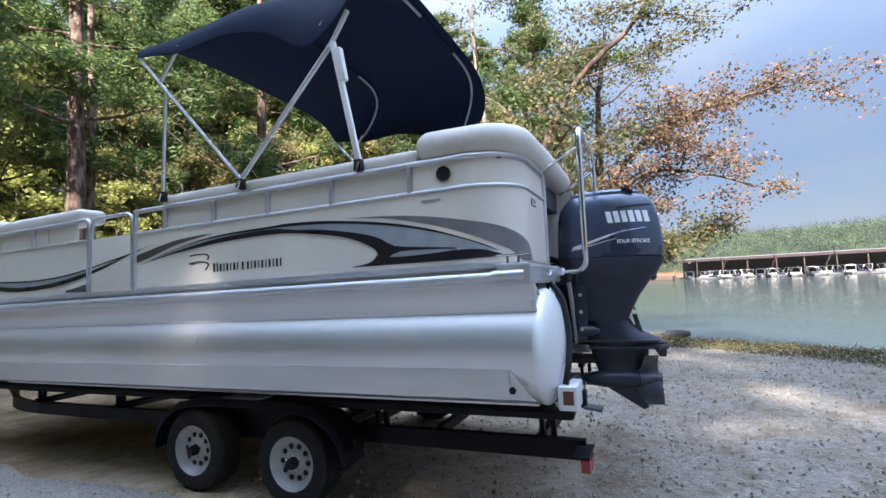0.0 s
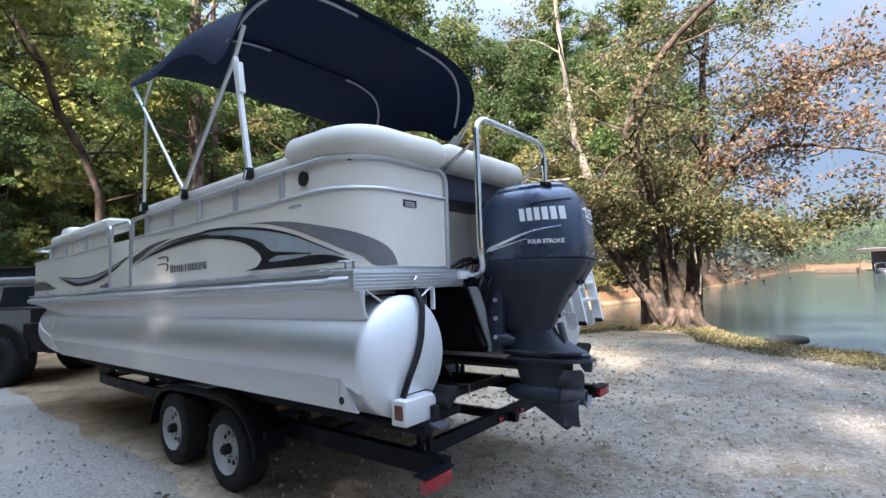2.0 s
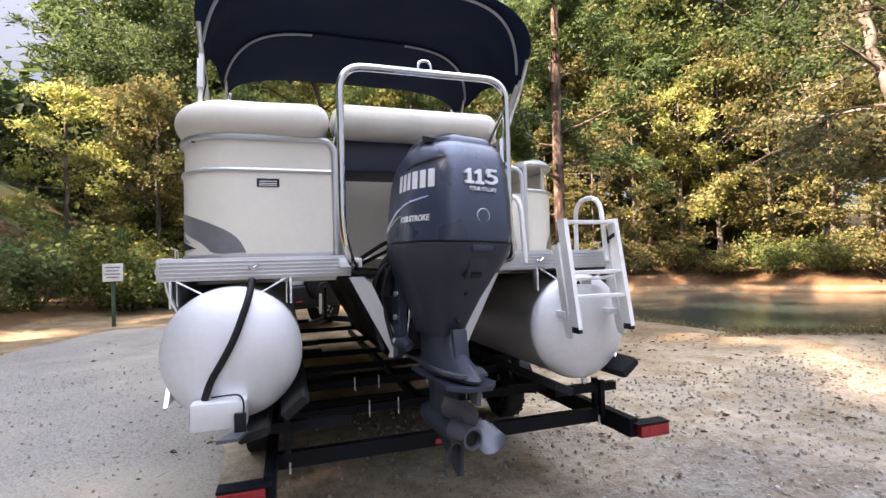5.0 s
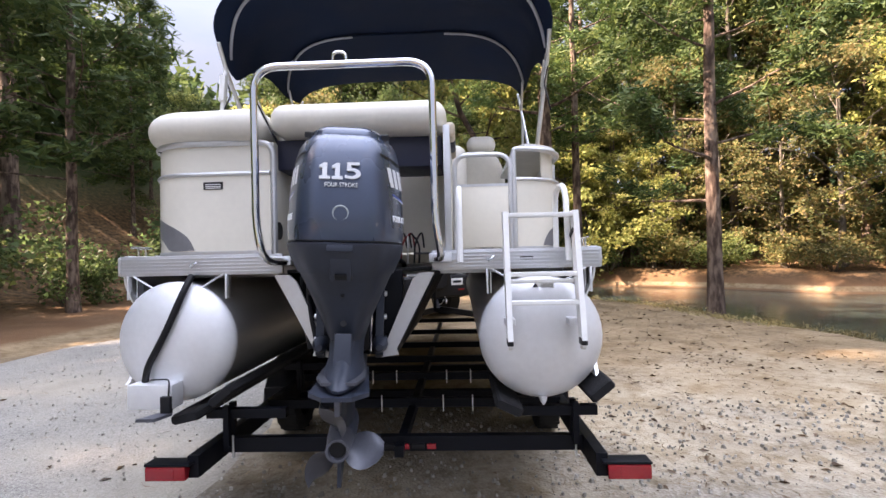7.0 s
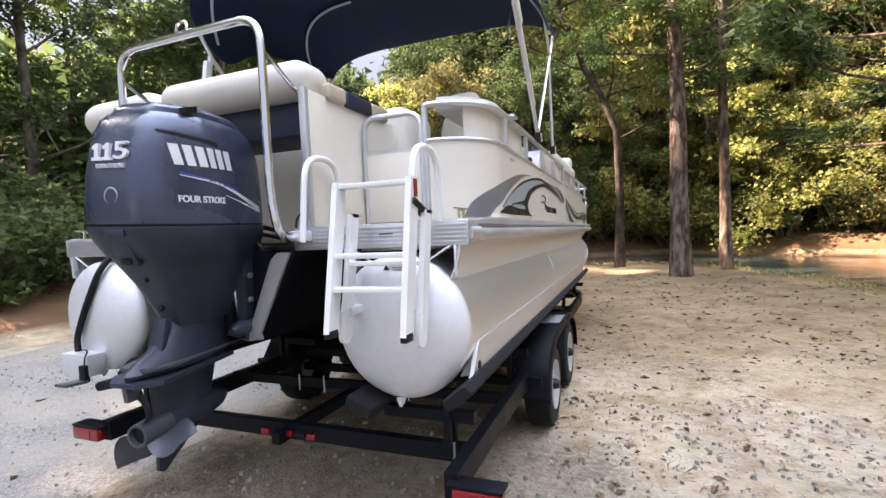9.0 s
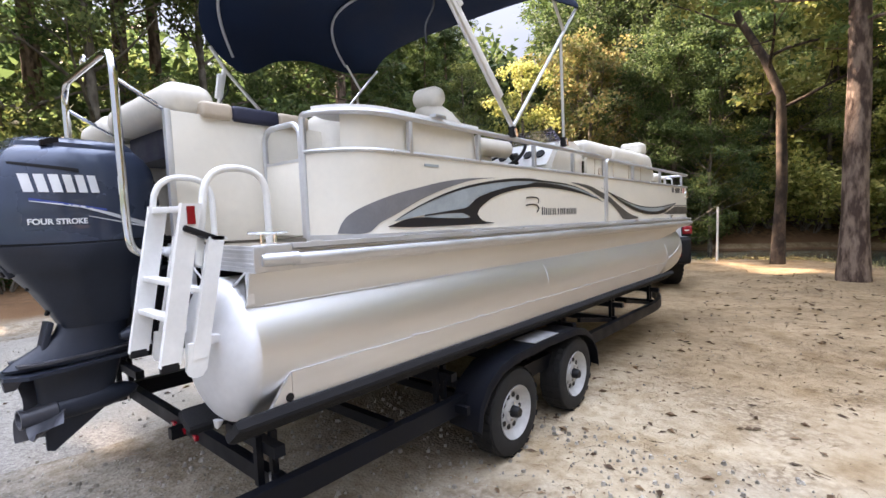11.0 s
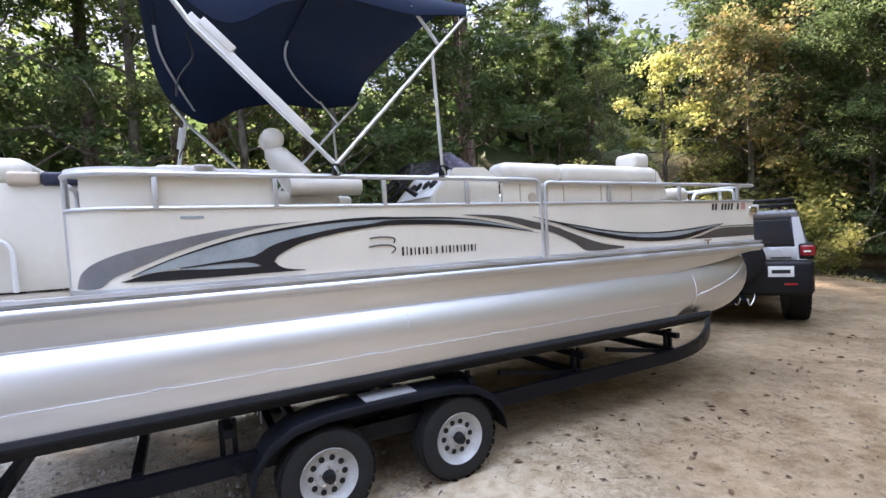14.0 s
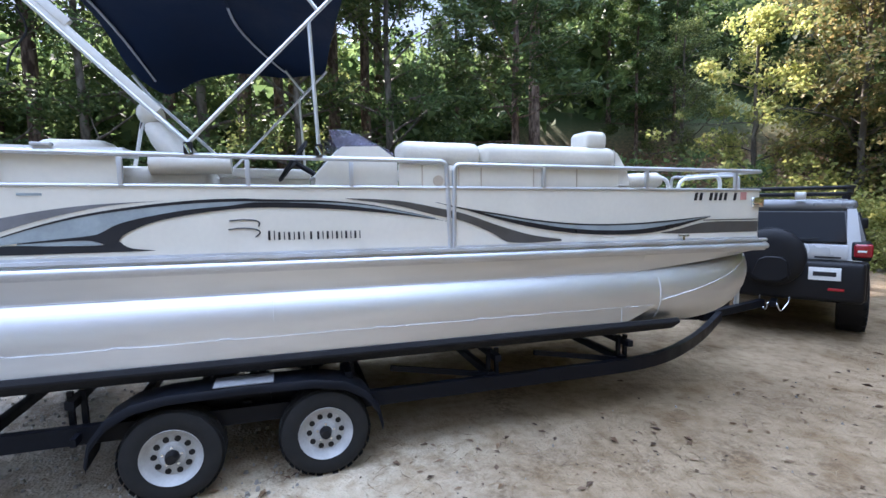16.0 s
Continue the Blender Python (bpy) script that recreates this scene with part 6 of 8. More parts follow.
for s, x in ((1, 1.27), (-1, -0.955)):
    for y in (1.76, 2.70):
        wheel(x, y, s)
    # fender: one long mudguard over both wheels
    bm = BM()
    top = [(1.30, 0.36), (1.33, 0.50), (1.42, 0.62), (1.56, 0.70), (1.75, 0.735), (2.2, 0.745), (2.65, 0.735), (2.84, 0.70), (2.98, 0.62), (3.07, 0.50), (3.10, 0.36)]
    def offset(p, k):
        c = Vector((2.2, 0.30))
        v = Vector(p) - c
        return c + v * k
    rings = []
    for p in top:
        q = offset(p, 0.985)
        xi, xo = x - s * 0.12, x + s * 0.125
        rings.append([(xi, p[0], p[1]), (xo - s * 0.015, p[0], p[1]), (xo, q.x, q.y - 0.015), (xo, q.x, q.y - 0.045), (xo - s * 0.012, q.x, q.y - 0.03), (xi, q.x, q.y - 0.004)])
    add_loft(bm, rings)
    tp("fender", bm, M_BLACK, "black steel double fender")
    bm = BM(); add_box(bm, (x + s * 0.01, 2.2, 0.750), (0.18, 0.36, 0.008), 0.002)
    tp("step_pad", bm, surface("grit_pad", (0.26, 0.26, 0.265), 0.9, vary=0.15, fine=200))
    bm = BM()
    add_prism(bm, [(1.33, 0.46)] + [(p[0], p[1] - 0.012) for p in top[2:9]] + [(3.07, 0.46)], 'x', x - s * 0.118, x - s * 0.112)
    tp("inner_panel", bm, M_BLACK, "black steel inner fender panel")
    for y in (1.76, 2.70):
        tpw("axle", beam((XT, y, 0.305), (x, y, 0.305), 0.06, 0.06), M_BLACK)
    bm = BM(); add_box(bm, (x - s * 0.15, 2.2, 0.42), (0.05, 1.1, 0.04), 0.004)
    tp("leaf_spring", bm, M_BLACK)
    tp("fender_stay", beam((XT + s * 1.02, 1.25, 0.50), (x + s * 0.08, 1.25, 0.50), 0.03, 0.05), M_BLACK)


# ---- tow vehicle ----
M_CARPAINT = surface("grey_car_paint", (0.20, 0.205, 0.21), 0.3, 0.3, vary=0.015, scale=2, coat=0.7)
M_CARWHITE = surface("pale_silver_paint", (0.62, 0.64, 0.66), 0.3, 0.3, vary=0.03, scale=2, coat=0.7)
M_GLASS, _, gp = mat_base("dark_car_glass")
gp.inputs["Base Color"].default_value = (0.012, 0.014, 0.018, 1); gp.inputs["Roughness"].default_value = 0.05
gp.inputs["Specular IOR Level"].default_value = 0.4
suv = thing("off_road_vehicle", (-0.54, 9.40, 0.0), "grey and white off-road vehicle with roof rack, hitched to trailer", "car", turn=34)
# local: +y forward, rear axle at the origin


def side_profile(x0, x1, pts, name, mat, label="", parent=suv):
    bm = BM()
    add_prism(bm, pts, 'x', x0, x1)
    bmesh.ops.bevel(bm, geom=list(bm.edges), offset=0.025, segments=2, affect='EDGES')
    return part(name, bm, mat, parent, label, 50)


side_profile(-0.90, 0.90, [(-0.86, 0.72), (-0.86, 1.18), (-0.78, 1.25), (2.15, 1.24), (2.6, 1.20), (3.05, 1.11), (3.20, 1.0), (3.22, 0.78), (3.1, 0.62), (-0.6, 0.62)], "body", M_CARPAINT, "grey painted body")
bm = BM()
add_loft(bm, [[(sx * (w + 0.02), y0, z), (sx * w, y1, z), (-sx * w, y1, z), (-sx * (w + 0.02), y0, z)] for sx, w, y0, y1, z in ((1, 0.88, -0.80, 2.22, 1.22), (1, 0.82, -0.76, 2.10, 1.45), (1, 0.76, -0.70, 1.92, 1.70))])
bmesh.ops.bevel(bm, geom=list(bm.edges), offset=0.05, segments=3, affect='EDGES')
part("cabin", bm, M_CARPAINT, suv, "grey cabin")
bm = BM(); cushion(bm, (-0.79, -0.76, 1.65), (0.79, 2.02, 1.80), 0.07, 4)
part("roof", bm, M_CARPAINT, suv, "rounded grey roof")
bm = BM(); add_loft(bm, [[(-0.78, 2.235, 1.27), (0.78, 2.235, 1.27), (0.70, 1.98, 1.65), (-0.70, 1.98, 1.65)], [(-0.78, 2.16, 1.27), (0.78, 2.16, 1.27), (0.70, 1.90, 1.65), (-0.70, 1.90, 1.65)]])
part("front_window", bm, M_GLASS, suv, "dark upright windscreen")
for sx in (-1, 1):
    for y0, y1 in ((1.24, 1.90), (0.62, 1.20)):
        bm = BM(); add_loft(bm, [[(sx * 0.893, y0, 1.27), (sx * 0.893, y1 + 0.14, 1.27), (sx * 0.82, y1, 1.62), (sx * 0.82, y0, 1.62)], [(sx * 0.85, y0, 1.27), (sx * 0.85, y1 + 0.14, 1.27), (sx * 0.79, y1, 1.62), (sx * 0.79, y0, 1.62)]])
        part("side_window", bm, M_GLASS, suv, "dark side window")
    bm = BM(); add_loft(bm, [[(sx * 0.893, -0.66, 1.30), (sx * 0.893, 0.0, 1.30), (sx * 0.82, 0.0, 1.63), (sx * 0.82, -0.62, 1.63)], [(sx * 0.85, -0.66, 1.30), (sx * 0.85, 0.0, 1.30), (sx * 0.79, 0.0, 1.63), (sx * 0.79, -0.62, 1.63)]])
    part("rear_quarter_window", bm, M_GLASS, suv, "dark quarter window")
    bm = BM(); add_box(bm, (sx * 0.905, 1.35, 0.92), (0.012, 1.42, 0.60), 0.005)
    d = part("door", bm, M_CARPAINT, suv, "grey front door")
    bm = BM(); cushion(bm, (sx * 0.915 - 0.012, 1.27, 1.10), (sx * 0.915 + 0.012, 1.46, 1.14), 0.01, 2)
    part("door_handle", bm, M_CHROME, d, "bright door handle")
    bm = BM(); cushion(bm, (sx * 1.00 - 0.10, 2.10, 1.27), (sx * 1.00 + 0.07, 2.20, 1.45), 0.03, 3)
    part("mirror", bm, M_DARK, suv, "dark door mirror")
    bm = BM(); add_box(bm, (sx * 0.90, 1.35, 0.60), (0.08, 1.9, 0.12), 0.03)
    part("side_sill", bm, M_DARK, suv)
    for yy in (0.0, 2.69):
        # flared arch
        bm = BM()
        rings = []
        for k in range(13):
            a = math.pi * k / 12
            c, s_ = math.cos(a), math.sin(a)
            rings.append([(sx * 0.86, yy + 0.50 * c, 0.46 + 0.50 * s_), (sx * 0.945, yy + 0.50 * c, 0.46 + 0.50 * s_), (sx * 0.945, yy + 0.60 * c, 0.46 + 0.58 * s_), (sx * 0.86, yy + 0.62 * c, 0.46 + 0.60 * s_)])
        add_loft(bm, rings)
        part("wheel_arch", bm, M_DARK, suv, "black plastic flared arch")
        bm = BM(); add_disc(bm, (sx * 0.80, yy, 0.47), (1, 0, 0), 0.49, 0.26, 24)
        part("arch_well", bm, M_DARK, suv)
        bm = BM(); m = Matrix.Translation((sx * 0.845, yy, 0.42))
        add_lathe(bm, [(0.22, -0.12), (0.27, -0.138), (0.36, -0.138), (0.395, -0.12), (0.415, -0.08), (0.42, 0.0), (0.415, 0.08), (0.395, 0.12), (0.36, 0.138), (0.27, 0.138), (0.22, 0.12)], 36, m, caps=False)
        ty = part("tyre", bm, M_RUBBER, suv, "chunky black tyre")
        bm = BM()
        for k in range(28):
            for xx, o in ((-0.09, 0), (0.0, 0.1), (0.09, 0)):
                add_box(bm, (xx, 0, 0.418), (0.07, 0.055, 0.022), 0.0, m @ Matrix.Rotation(2 * math.pi * k / 28 + o, 4, 'X'))
        part("tread", bm, M_RUBBER, ty, "", 0)
        bm = BM(); add_lathe(bm, [(0.05, 0.06 * sx), (0.09, 0.06 * sx), (0.18, 0.03 * sx), (0.21, 0.09 * sx), (0.235, 0.125 * sx), (0.235, 0.1 * sx), (0.20, -0.05 * sx), (0.05, -0.05 * sx)], 28, m)
        part("rim", bm, M_DARK, ty, "black wheel")
        bm = BM(); add_disc(bm, (sx * (0.845 + 0.07), yy, 0.42), (1, 0, 0), 0.05, 0.03, 16)
        part("centre_cap", bm, M_ALU, ty)
    # rear lamps wrap the corners
    bm = BM(); cushion(bm, (sx * 0.845 - 0.10, -0.885, 1.04), (sx * 0.845 + 0.095, -0.60, 1.28), 0.03, 3)
    lamp = part("tail_lamp", bm, M_DARK, suv, "dark tail lamp housing")
    bm = BM(); cushion(bm, (sx * 0.850 - 0.085, -0.905, 1.085), (sx * 0.850 + 0.10, -0.64, 1.255), 0.03, 3)
    part("red_lens", bm, M_RED, lamp, "red lens")
    bm = BM(); add_box(bm, (sx * 0.845, -0.908, 1.165), (0.085, 0.01, 0.022), 0.004)
    part("reversing_lens", bm, M_WHITE, lamp)
    bm = BM(); cushion(bm, (sx * 0.87 - 0.05, -0.92, 0.55), (sx * 0.87 + 0.055, -0.45, 1.03), 0.03, 3)
    part("rear_quarter_guard", bm, M_DARK, suv, "black lower rear quarter")
    bm = BM(); add_box(bm, (sx * 0.62, -1.025, 0.69), (0.16, 0.02, 0.035), 0.004)
    part("bumper_reflector", bm, M_RED, suv)
    # white rear corner pillars
    bm = BM(); add_loft(bm, [[(sx * 0.85, -0.875, 1.04), (sx * 0.70, -0.875, 1.04), (sx * 0.70, -0.80, 1.04), (sx * 0.85, -0.80, 1.04)], [(sx * 0.835, -0.86, 1.26), (sx * 0.70, -0.86, 1.26), (sx * 0.70, -0.80, 1.26), (sx * 0.835, -0.80, 1.26)], [(sx * 0.775, -0.785, 1.68), (sx * 0.685, -0.785, 1.68), (sx * 0.685, -0.74, 1.68), (sx * 0.775, -0.74, 1.68)]])
    part("rear_pillar", bm, M_CARWHITE, suv, "pale rear pillar")
bm = BM(); cushion(bm, (-0.72, -0.895, 1.04), (0.72, -0.845, 1.24), 0.02, 2)
part("rear_door", bm, M_CARWHITE, suv, "pale rear door")
bm = BM(); add_loft(bm, [[(-0.70, -0.865, 1.27), (0.70, -0.865, 1.27), (0.66, -0.795, 1.64), (-0.66, -0.795, 1.64)], [(-0.70, -0.80, 1.27), (0.70, -0.80, 1.27), (0.66, -0.74, 1.64), (-0.66, -0.74, 1.64)]])
part("rear_window", bm, M_GLASS, suv, "dark rear window")
bm = BM(); add_tube(bm, [(0.1, -0.87, 1.29), (0.42, -0.865, 1.31)], 0.008, 6)
part("rear_wiper", bm, M_DARK, suv)
bm = BM(); cushion(bm, (-0.90, -1.02, 0.52), (0.90, -0.80, 1.03), 0.06, 3)
part("rear_bumper", bm, M_DARK, suv, "black rear bumper")
bm = BM(); cushion(bm, (-0.92, 3.14, 0.60), (0.92, 3.34, 0.86), 0.05, 3)
part("front_bumper", bm, M_DARK, suv, "black front bumper")
bm = BM(); add_box(bm, (0, 3.21, 0.94), (1.5, 0.05, 0.14), 0.02)
part("grille", bm, M_DARK, suv)
m = Matrix.Translation((-0.06, -1.0, 1.06)) @ Matrix.Rotation(radians(90), 4, 'Z')
bm = BM(); add_lathe(bm, [(0.01, -0.13), (0.24, -0.125), (0.33, -0.11), (0.375, -0.07), (0.385, 0.0), (0.375, 0.07), (0.33, 0.11), (0.01, 0.12)], 40, m)
spare = part("spare_wheel_cover", bm, M_DARK, suv, "black soft spare wheel cover")
bm = BM(); add_prism(bm, [(-0.28, 0.82), (-0.20, 1.06), (-0.10, 1.10), (0.06, 1.10), (0.14, 1.04), (0.17, 0.82), (0.06, 0.74), (-0.18, 0.74)], 'y', -1.165, -1.09)
bmesh.ops.bevel(bm, geom=list(bm.edges), offset=0.03, segments=3, affect='EDGES')
part("moulded_pocket", bm, M_DARK, spare)
bm = BM(); add_box(bm, (0.50, -1.028, 0.88), (0.32, 0.012, 0.16), 0.004)
plate = part("number_plate", bm, M_WHITE, suv, "white number plate")
bm = BM(); add_box(bm, (0.50, -1.036, 0.88), (0.23, 0.003, 0.055))
part("plate_bar", bm, M_DECAL, plate)
bm = BM(); add_box(bm, (0.52, -0.898, 1.075), (0.26, 0.006, 0.022))
part("badge_bar", bm, M_DECAL, suv)
# roof rack
bm = BM(); add_tube(bm, rounded([(-0.72, -0.75, 1.87), (0.72, -0.75, 1.87), (0.72, 1.5, 1.87), (-0.72, 1.5, 1.87), (-0.72, -0.75, 1.87)], 0.1), 0.022, 8)
rack = part("roof_rack", bm, M_DARK, suv, "black roof rack")
bm = BM(); add_tube(bm, rounded([(-0.74, -0.78, 1.95), (0.74, -0.78, 1.95), (0.74, 1.0, 1.95), (-0.74, 1.0, 1.95), (-0.74, -0.78, 1.95)], 0.1), 0.02, 8)
part("rack_rail", bm, M_DARK, rack)
for sx in (-1, 1):
    bm = BM(); add_box(bm, (sx * 0.735, 0.1, 1.91), (0.012, 1.6, 0.05), 0.003)
    part("rack_side", bm, M_DARK, rack)
for i in range(9):
    bm = BM(); add_box(bm, (0, -0.6 + 0.25 * i, 1.85), (1.42, 0.05, 0.02), 0.004)
    part("rack_slat", bm, M_DARK, rack)
for sx in (-1, 1):
    for y in (-0.6, 0.4, 1.35):
        bm = BM(); add_tube(bm, [(sx * 0.7, y, 1.74), (sx * 0.7, y, 1.87)], 0.02, 6)
        part("rack_foot", bm, M_DARK, rack)
bm = BM(); cushion(bm, (0.15, -0.86, 1.80), (0.27, -0.78, 1.90), 0.02, 2)
part("rack_lamp", bm, M_ALU, rack)
bm = BM(); add_box(bm, (0, -1.1, 0.48), (0.07, 0.30, 0.07), 0.006)
part("hitch", bm, M_BLACK, suv)
for x in (-0.16, 0.16):
    bm = BM(); add_tube(bm, rounded([(x, -0.98, 0.56), (x, -1.08, 0.50), (x * 0.5, -1.18, 0.36), (x * 0.3, -1.3, 0.50)], 0.1), 0.008, 6)
    part("safety_chain", bm, M_ALU, suv)

# ---- trees ----
M_BARK = surface("pine_bark", (0.25, 0.185, 0.145), 0.95, vary=0.2, scale=7, fine=26, bump=0.035, bump_scale=16, second=(0.075, 0.05, 0.04), stretch=(1, 1, 0.35), spec=0.15)
M_BARKG = surface("grey_bark", (0.20, 0.175, 0.145), 0.95, vary=0.2, scale=4, fine=30, bump=0.015, bump_scale=18, second=(0.09, 0.075, 0.06), stretch=(1, 1, 0.4), spec=0.15)
M_BARKP = surface("pale_bare_bark", (0.27, 0.235, 0.19), 0.9, vary=0.2, scale=5, fine=30, bump=0.01, bump_scale=20, second=(0.13, 0.11, 0.088), stretch=(1, 1, 0.4), spec=0.15)
M_BARKB = surface("mottled_bark", (0.125, 0.09, 0.068), 0.95, vary=0.2, scale=5, fine=20, bump=0.02, bump_scale=12, second=(0.042, 0.033, 0.028), stretch=(1, 1, 0.5), spec=0.15)
L_GREEN = leafy("green_leaves", (0.065, 0.095, 0.032), (0.145, 0.178, 0.06), (0.25, 0.27, 0.09), 0.52)
# darker copy of the green leaves: the wood's shade is put into the colour
L_SHADED = leafy("shaded_leaves", (0.045, 0.078, 0.03), (0.085, 0.132, 0.048), (0.15, 0.195, 0.072), 0.5)
# yellow-green leaves, brightened in colour to look sunlit
L_SUNLIT = leafy("sunlit_yellow_green_leaves", (0.16, 0.195, 0.055), (0.29, 0.30, 0.09), (0.44, 0.40, 0.14), 0.55)
L_AUTUMN = leafy("rust_leaves", (0.10, 0.105, 0.052), (0.18, 0.12, 0.078), (0.25, 0.125, 0.09), 0.42)
L_TURN = leafy("turning_leaves", (0.052, 0.066, 0.03), (0.10, 0.103, 0.045), (0.185, 0.135, 0.066), 0.42)
L_OLIVE = leafy("olive_leaves", (0.09, 0.115, 0.04), (0.18, 0.175, 0.065), (0.31, 0.22, 0.09), 0.45)
L_NEEDLE = leafy("pine_needles", (0.04, 0.075, 0.025), (0.075, 0.12, 0.035), (0.13, 0.17, 0.05), 0.35)


def leaf_mesh(name, centres, size, per, spread, material, rng, needle=False, droop=0.0, tri=False):
    """Leaves as small folded blades round the given centres: one mesh, made from arrays."""
    c = np.repeat(np.array(centres, dtype=float), per, axis=0)
    n = len(c)
    sp = np.array(spread if isinstance(spread, tuple) else (spread,) * 3)
    c = c + rng.normal(size=(n, 3)) * sp * 0.5
    d = rng.normal(size=(n, 3)); d[:, 2] = d[:, 2] * 0.55 - droop
    d /= np.linalg.norm(d, axis=1)[:, None]
    e = np.cross(d, rng.normal(size=(n, 3)))
    e /= np.linalg.norm(e, axis=1)[:, None] + 1e-9
    L = size * rng.uniform(0.6, 1.35, n)[:, None]
    W = L * (0.10 if needle else 0.34)
    up = np.cross(d, e) * L * (0.0 if needle else 0.10)
    k = 3 if tri else 4
    if tri:
        v = np.stack([c + e * W * 1.3 + up, c + d * L, c - e * W * 1.3 + up], axis=1).reshape(-1, 3)
    else:
        v = np.stack([c, c + d * L * 0.5 + e * W + up, c + d * L, c + d * L * 0.5 - e * W + up], axis=1).reshape(-1, 3)
    me = bpy.data.meshes.new(name)
    me.vertices.add(k * n); me.vertices.foreach_set("co", v.ravel())
    me.loops.add(k * n); me.polygons.add(n)
    me.loops.foreach_set("vertex_index", np.arange(k * n))
    me.polygons.foreach_set("loop_start", np.arange(n) * k)
    me.update()
    me.materials.append(material)
    return me


def limb(bm, p, d, length, r, rng, depth, tips, bend=0.25, up=0.15, n=7, split=(3, 5), gnarl=0.0):
    """A branch that bends and forks; collects the places where leaves grow."""
    k = 6 if depth > 1 else 4
    pts, rs = [Vector(p)], [r]
    d = Vector(d).normalized()
    for i in range(k):
        d = (d + Vector(rng.normal(size=3)) * (bend + gnarl) * 0.5 + Vector((0, 0, up * 0.25))).normalized()
        pts.append(pts[-1] + d * length / k)
        rs.append(r * (1 - 0.75 * (i + 1) / k))
    add_tube(bm, pts, rs, n if depth > 1 else 4, caps=False)
    if depth <= 1:
        tips += [tuple(q) for q in pts[1:]]
        return
    m = int(rng.integers(split[0], split[1] + 1))
    for i in range(m):
        t = rng.uniform(0.3, 1.0)
        j = min(k - 1, int(t * k))
        q = pts[j].lerp(pts[j + 1], t * k - j)
        side = Vector(rng.normal(size=3)); side.z = side.z * 0.5 + 0.1
        nd = (d * 0.55 + side.normalized() * 0.85).normalized()
        limb(bm, q, nd, length * rng.uniform(0.45, 0.7), max(0.008, rs[j] * 0.6), rng, depth - 1, tips, bend, up, 5, split, gnarl)


def trunk_line(h, r, lean, rng, k=12, wob=0.06):
    pts, rs = [], []
    for i in range(k + 1):
        t = i / k
        pts.append(Vector((lean[0] * t * h + wob * rng.normal() * t * (i < k), lean[1] * t * h + wob * rng.normal() * t, h * t - 0.15 * (i == 0))))
        rs.append(r * ((1 - 0.72 * t) + 0.28 * math.exp(-t * h / 0.25)))
    return pts, rs


def tree_proto(name, seed, h, r, first, leaf, bark, label, kind="broad", lean=(0, 0), size=0.28, per=14, spread=0.9, wide=0.36, limbs=22, group="woodland trees", wob=0.06, crook=0.0):
    rng = np.random.default_rng(seed)
    t = thing(name, (0, 0, 0), label, "tree", group)
    bm = BM()
    pts, rs = trunk_line(h, r, lean, rng, wob=wob)
    pts = [p - Vector((crook * max(0.0, p.z - 3.8), 0, 0)) for p in pts]
    add_tube(bm, pts, rs, 14, caps=False)
    tips = []
    for i in range(limbs):
        u = (i + rng.uniform(0, 1)) / limbs
        z = first + (h * 0.97 - first) * u
        j = min(len(pts) - 2, int(z / h * (len(pts) - 1)))
        q = pts[j].lerp(pts[j + 1], z / h * (len(pts) - 1) - j)
        a = i * 2.4 + rng.uniform(-0.5, 0.5)
        if kind == "pine":
            length = h * wide * (1 - u) ** 0.7 * rng.uniform(0.6, 1.05) + 0.5
            limb(bm, q, (math.cos(a), math.sin(a), 0.05 + 0.4 * u), length, max(0.02, rs[j] * 0.28), rng, 2, tips, 0.16, 0.1, 6, (3, 5))
        else:
            length = h * wide * (math.sin(math.pi * (0.22 + 0.72 * u)) ** 0.8) * rng.uniform(0.65, 1.1)
            limb(bm, q, (math.cos(a), math.sin(a), 0.25 + 0.5 * u), length, max(0.02, rs[j] * 0.4), rng, 2, tips, 0.25, 0.12, 6, (3, 5))
    part("trunk", bm, bark, t)
    # leaves gather in flat clumps about some of the twigs, with gaps between
    part_of = 0.5 if kind == "pine" else 0.36
    keep = [q for q in tips if rng.random() < part_of]
    me = leaf_mesh("crown", keep, size, int(per / part_of), (spread * 0.72, spread * 0.72, spread * 0.42), leaf, rng, needle=(kind == "pine"), tri=True)
    ob = new("crown", me)
    ob.parent = t
    return t


def pine_proto(name, seed, h, r, first, label, **kw):
    return tree_proto(name, seed, h, r, first, L_NEEDLE, M_BARK, label, "pine", **kw)


far_pine = pine_proto("pine_tree", 11, 21, 0.24, 7.5, "tall pine with bare lower trunk and open needle crown", size=0.42, per=26, spread=0.75, wide=0.20, limbs=26)
far_pine2 = pine_proto("pine_tree", 12, 18, 0.2, 4.5, "tall pine with bare lower trunk and open needle crown", size=0.42, per=26, spread=0.8, wide=0.22, limbs=28)
oak_g = tree_proto("broadleaf_tree", 21, 14, 0.2, 2.5, L_GREEN, M_BARKG, "leafy green broadleaf tree at the wood's edge", size=0.15, per=48, spread=1.0, wide=0.30, limbs=20)
oak_d = tree_proto("broadleaf_tree", 22, 16, 0.22, 2.0, L_SHADED, M_BARKG, "dense broadleaf tree with shade put into its dark green leaves", size=0.16, per=52, spread=1.1, wide=0.30, limbs=20)
oak_y = tree_proto("broadleaf_tree", 23, 12, 0.17, 2.0, L_SUNLIT, M_BARKG, "yellow-green broadleaf tree with sunlight put into its leaf colour", size=0.19, per=28, spread=0.9, wide=0.30, limbs=18)
oak_r = tree_proto("broadleaf_tree", 24, 12, 0.18, 1.6, L_OLIVE, M_BARKG, "broadleaf tree turning olive and rust in autumn", size=0.18, per=30, spread=0.9, wide=0.34, limbs=20)


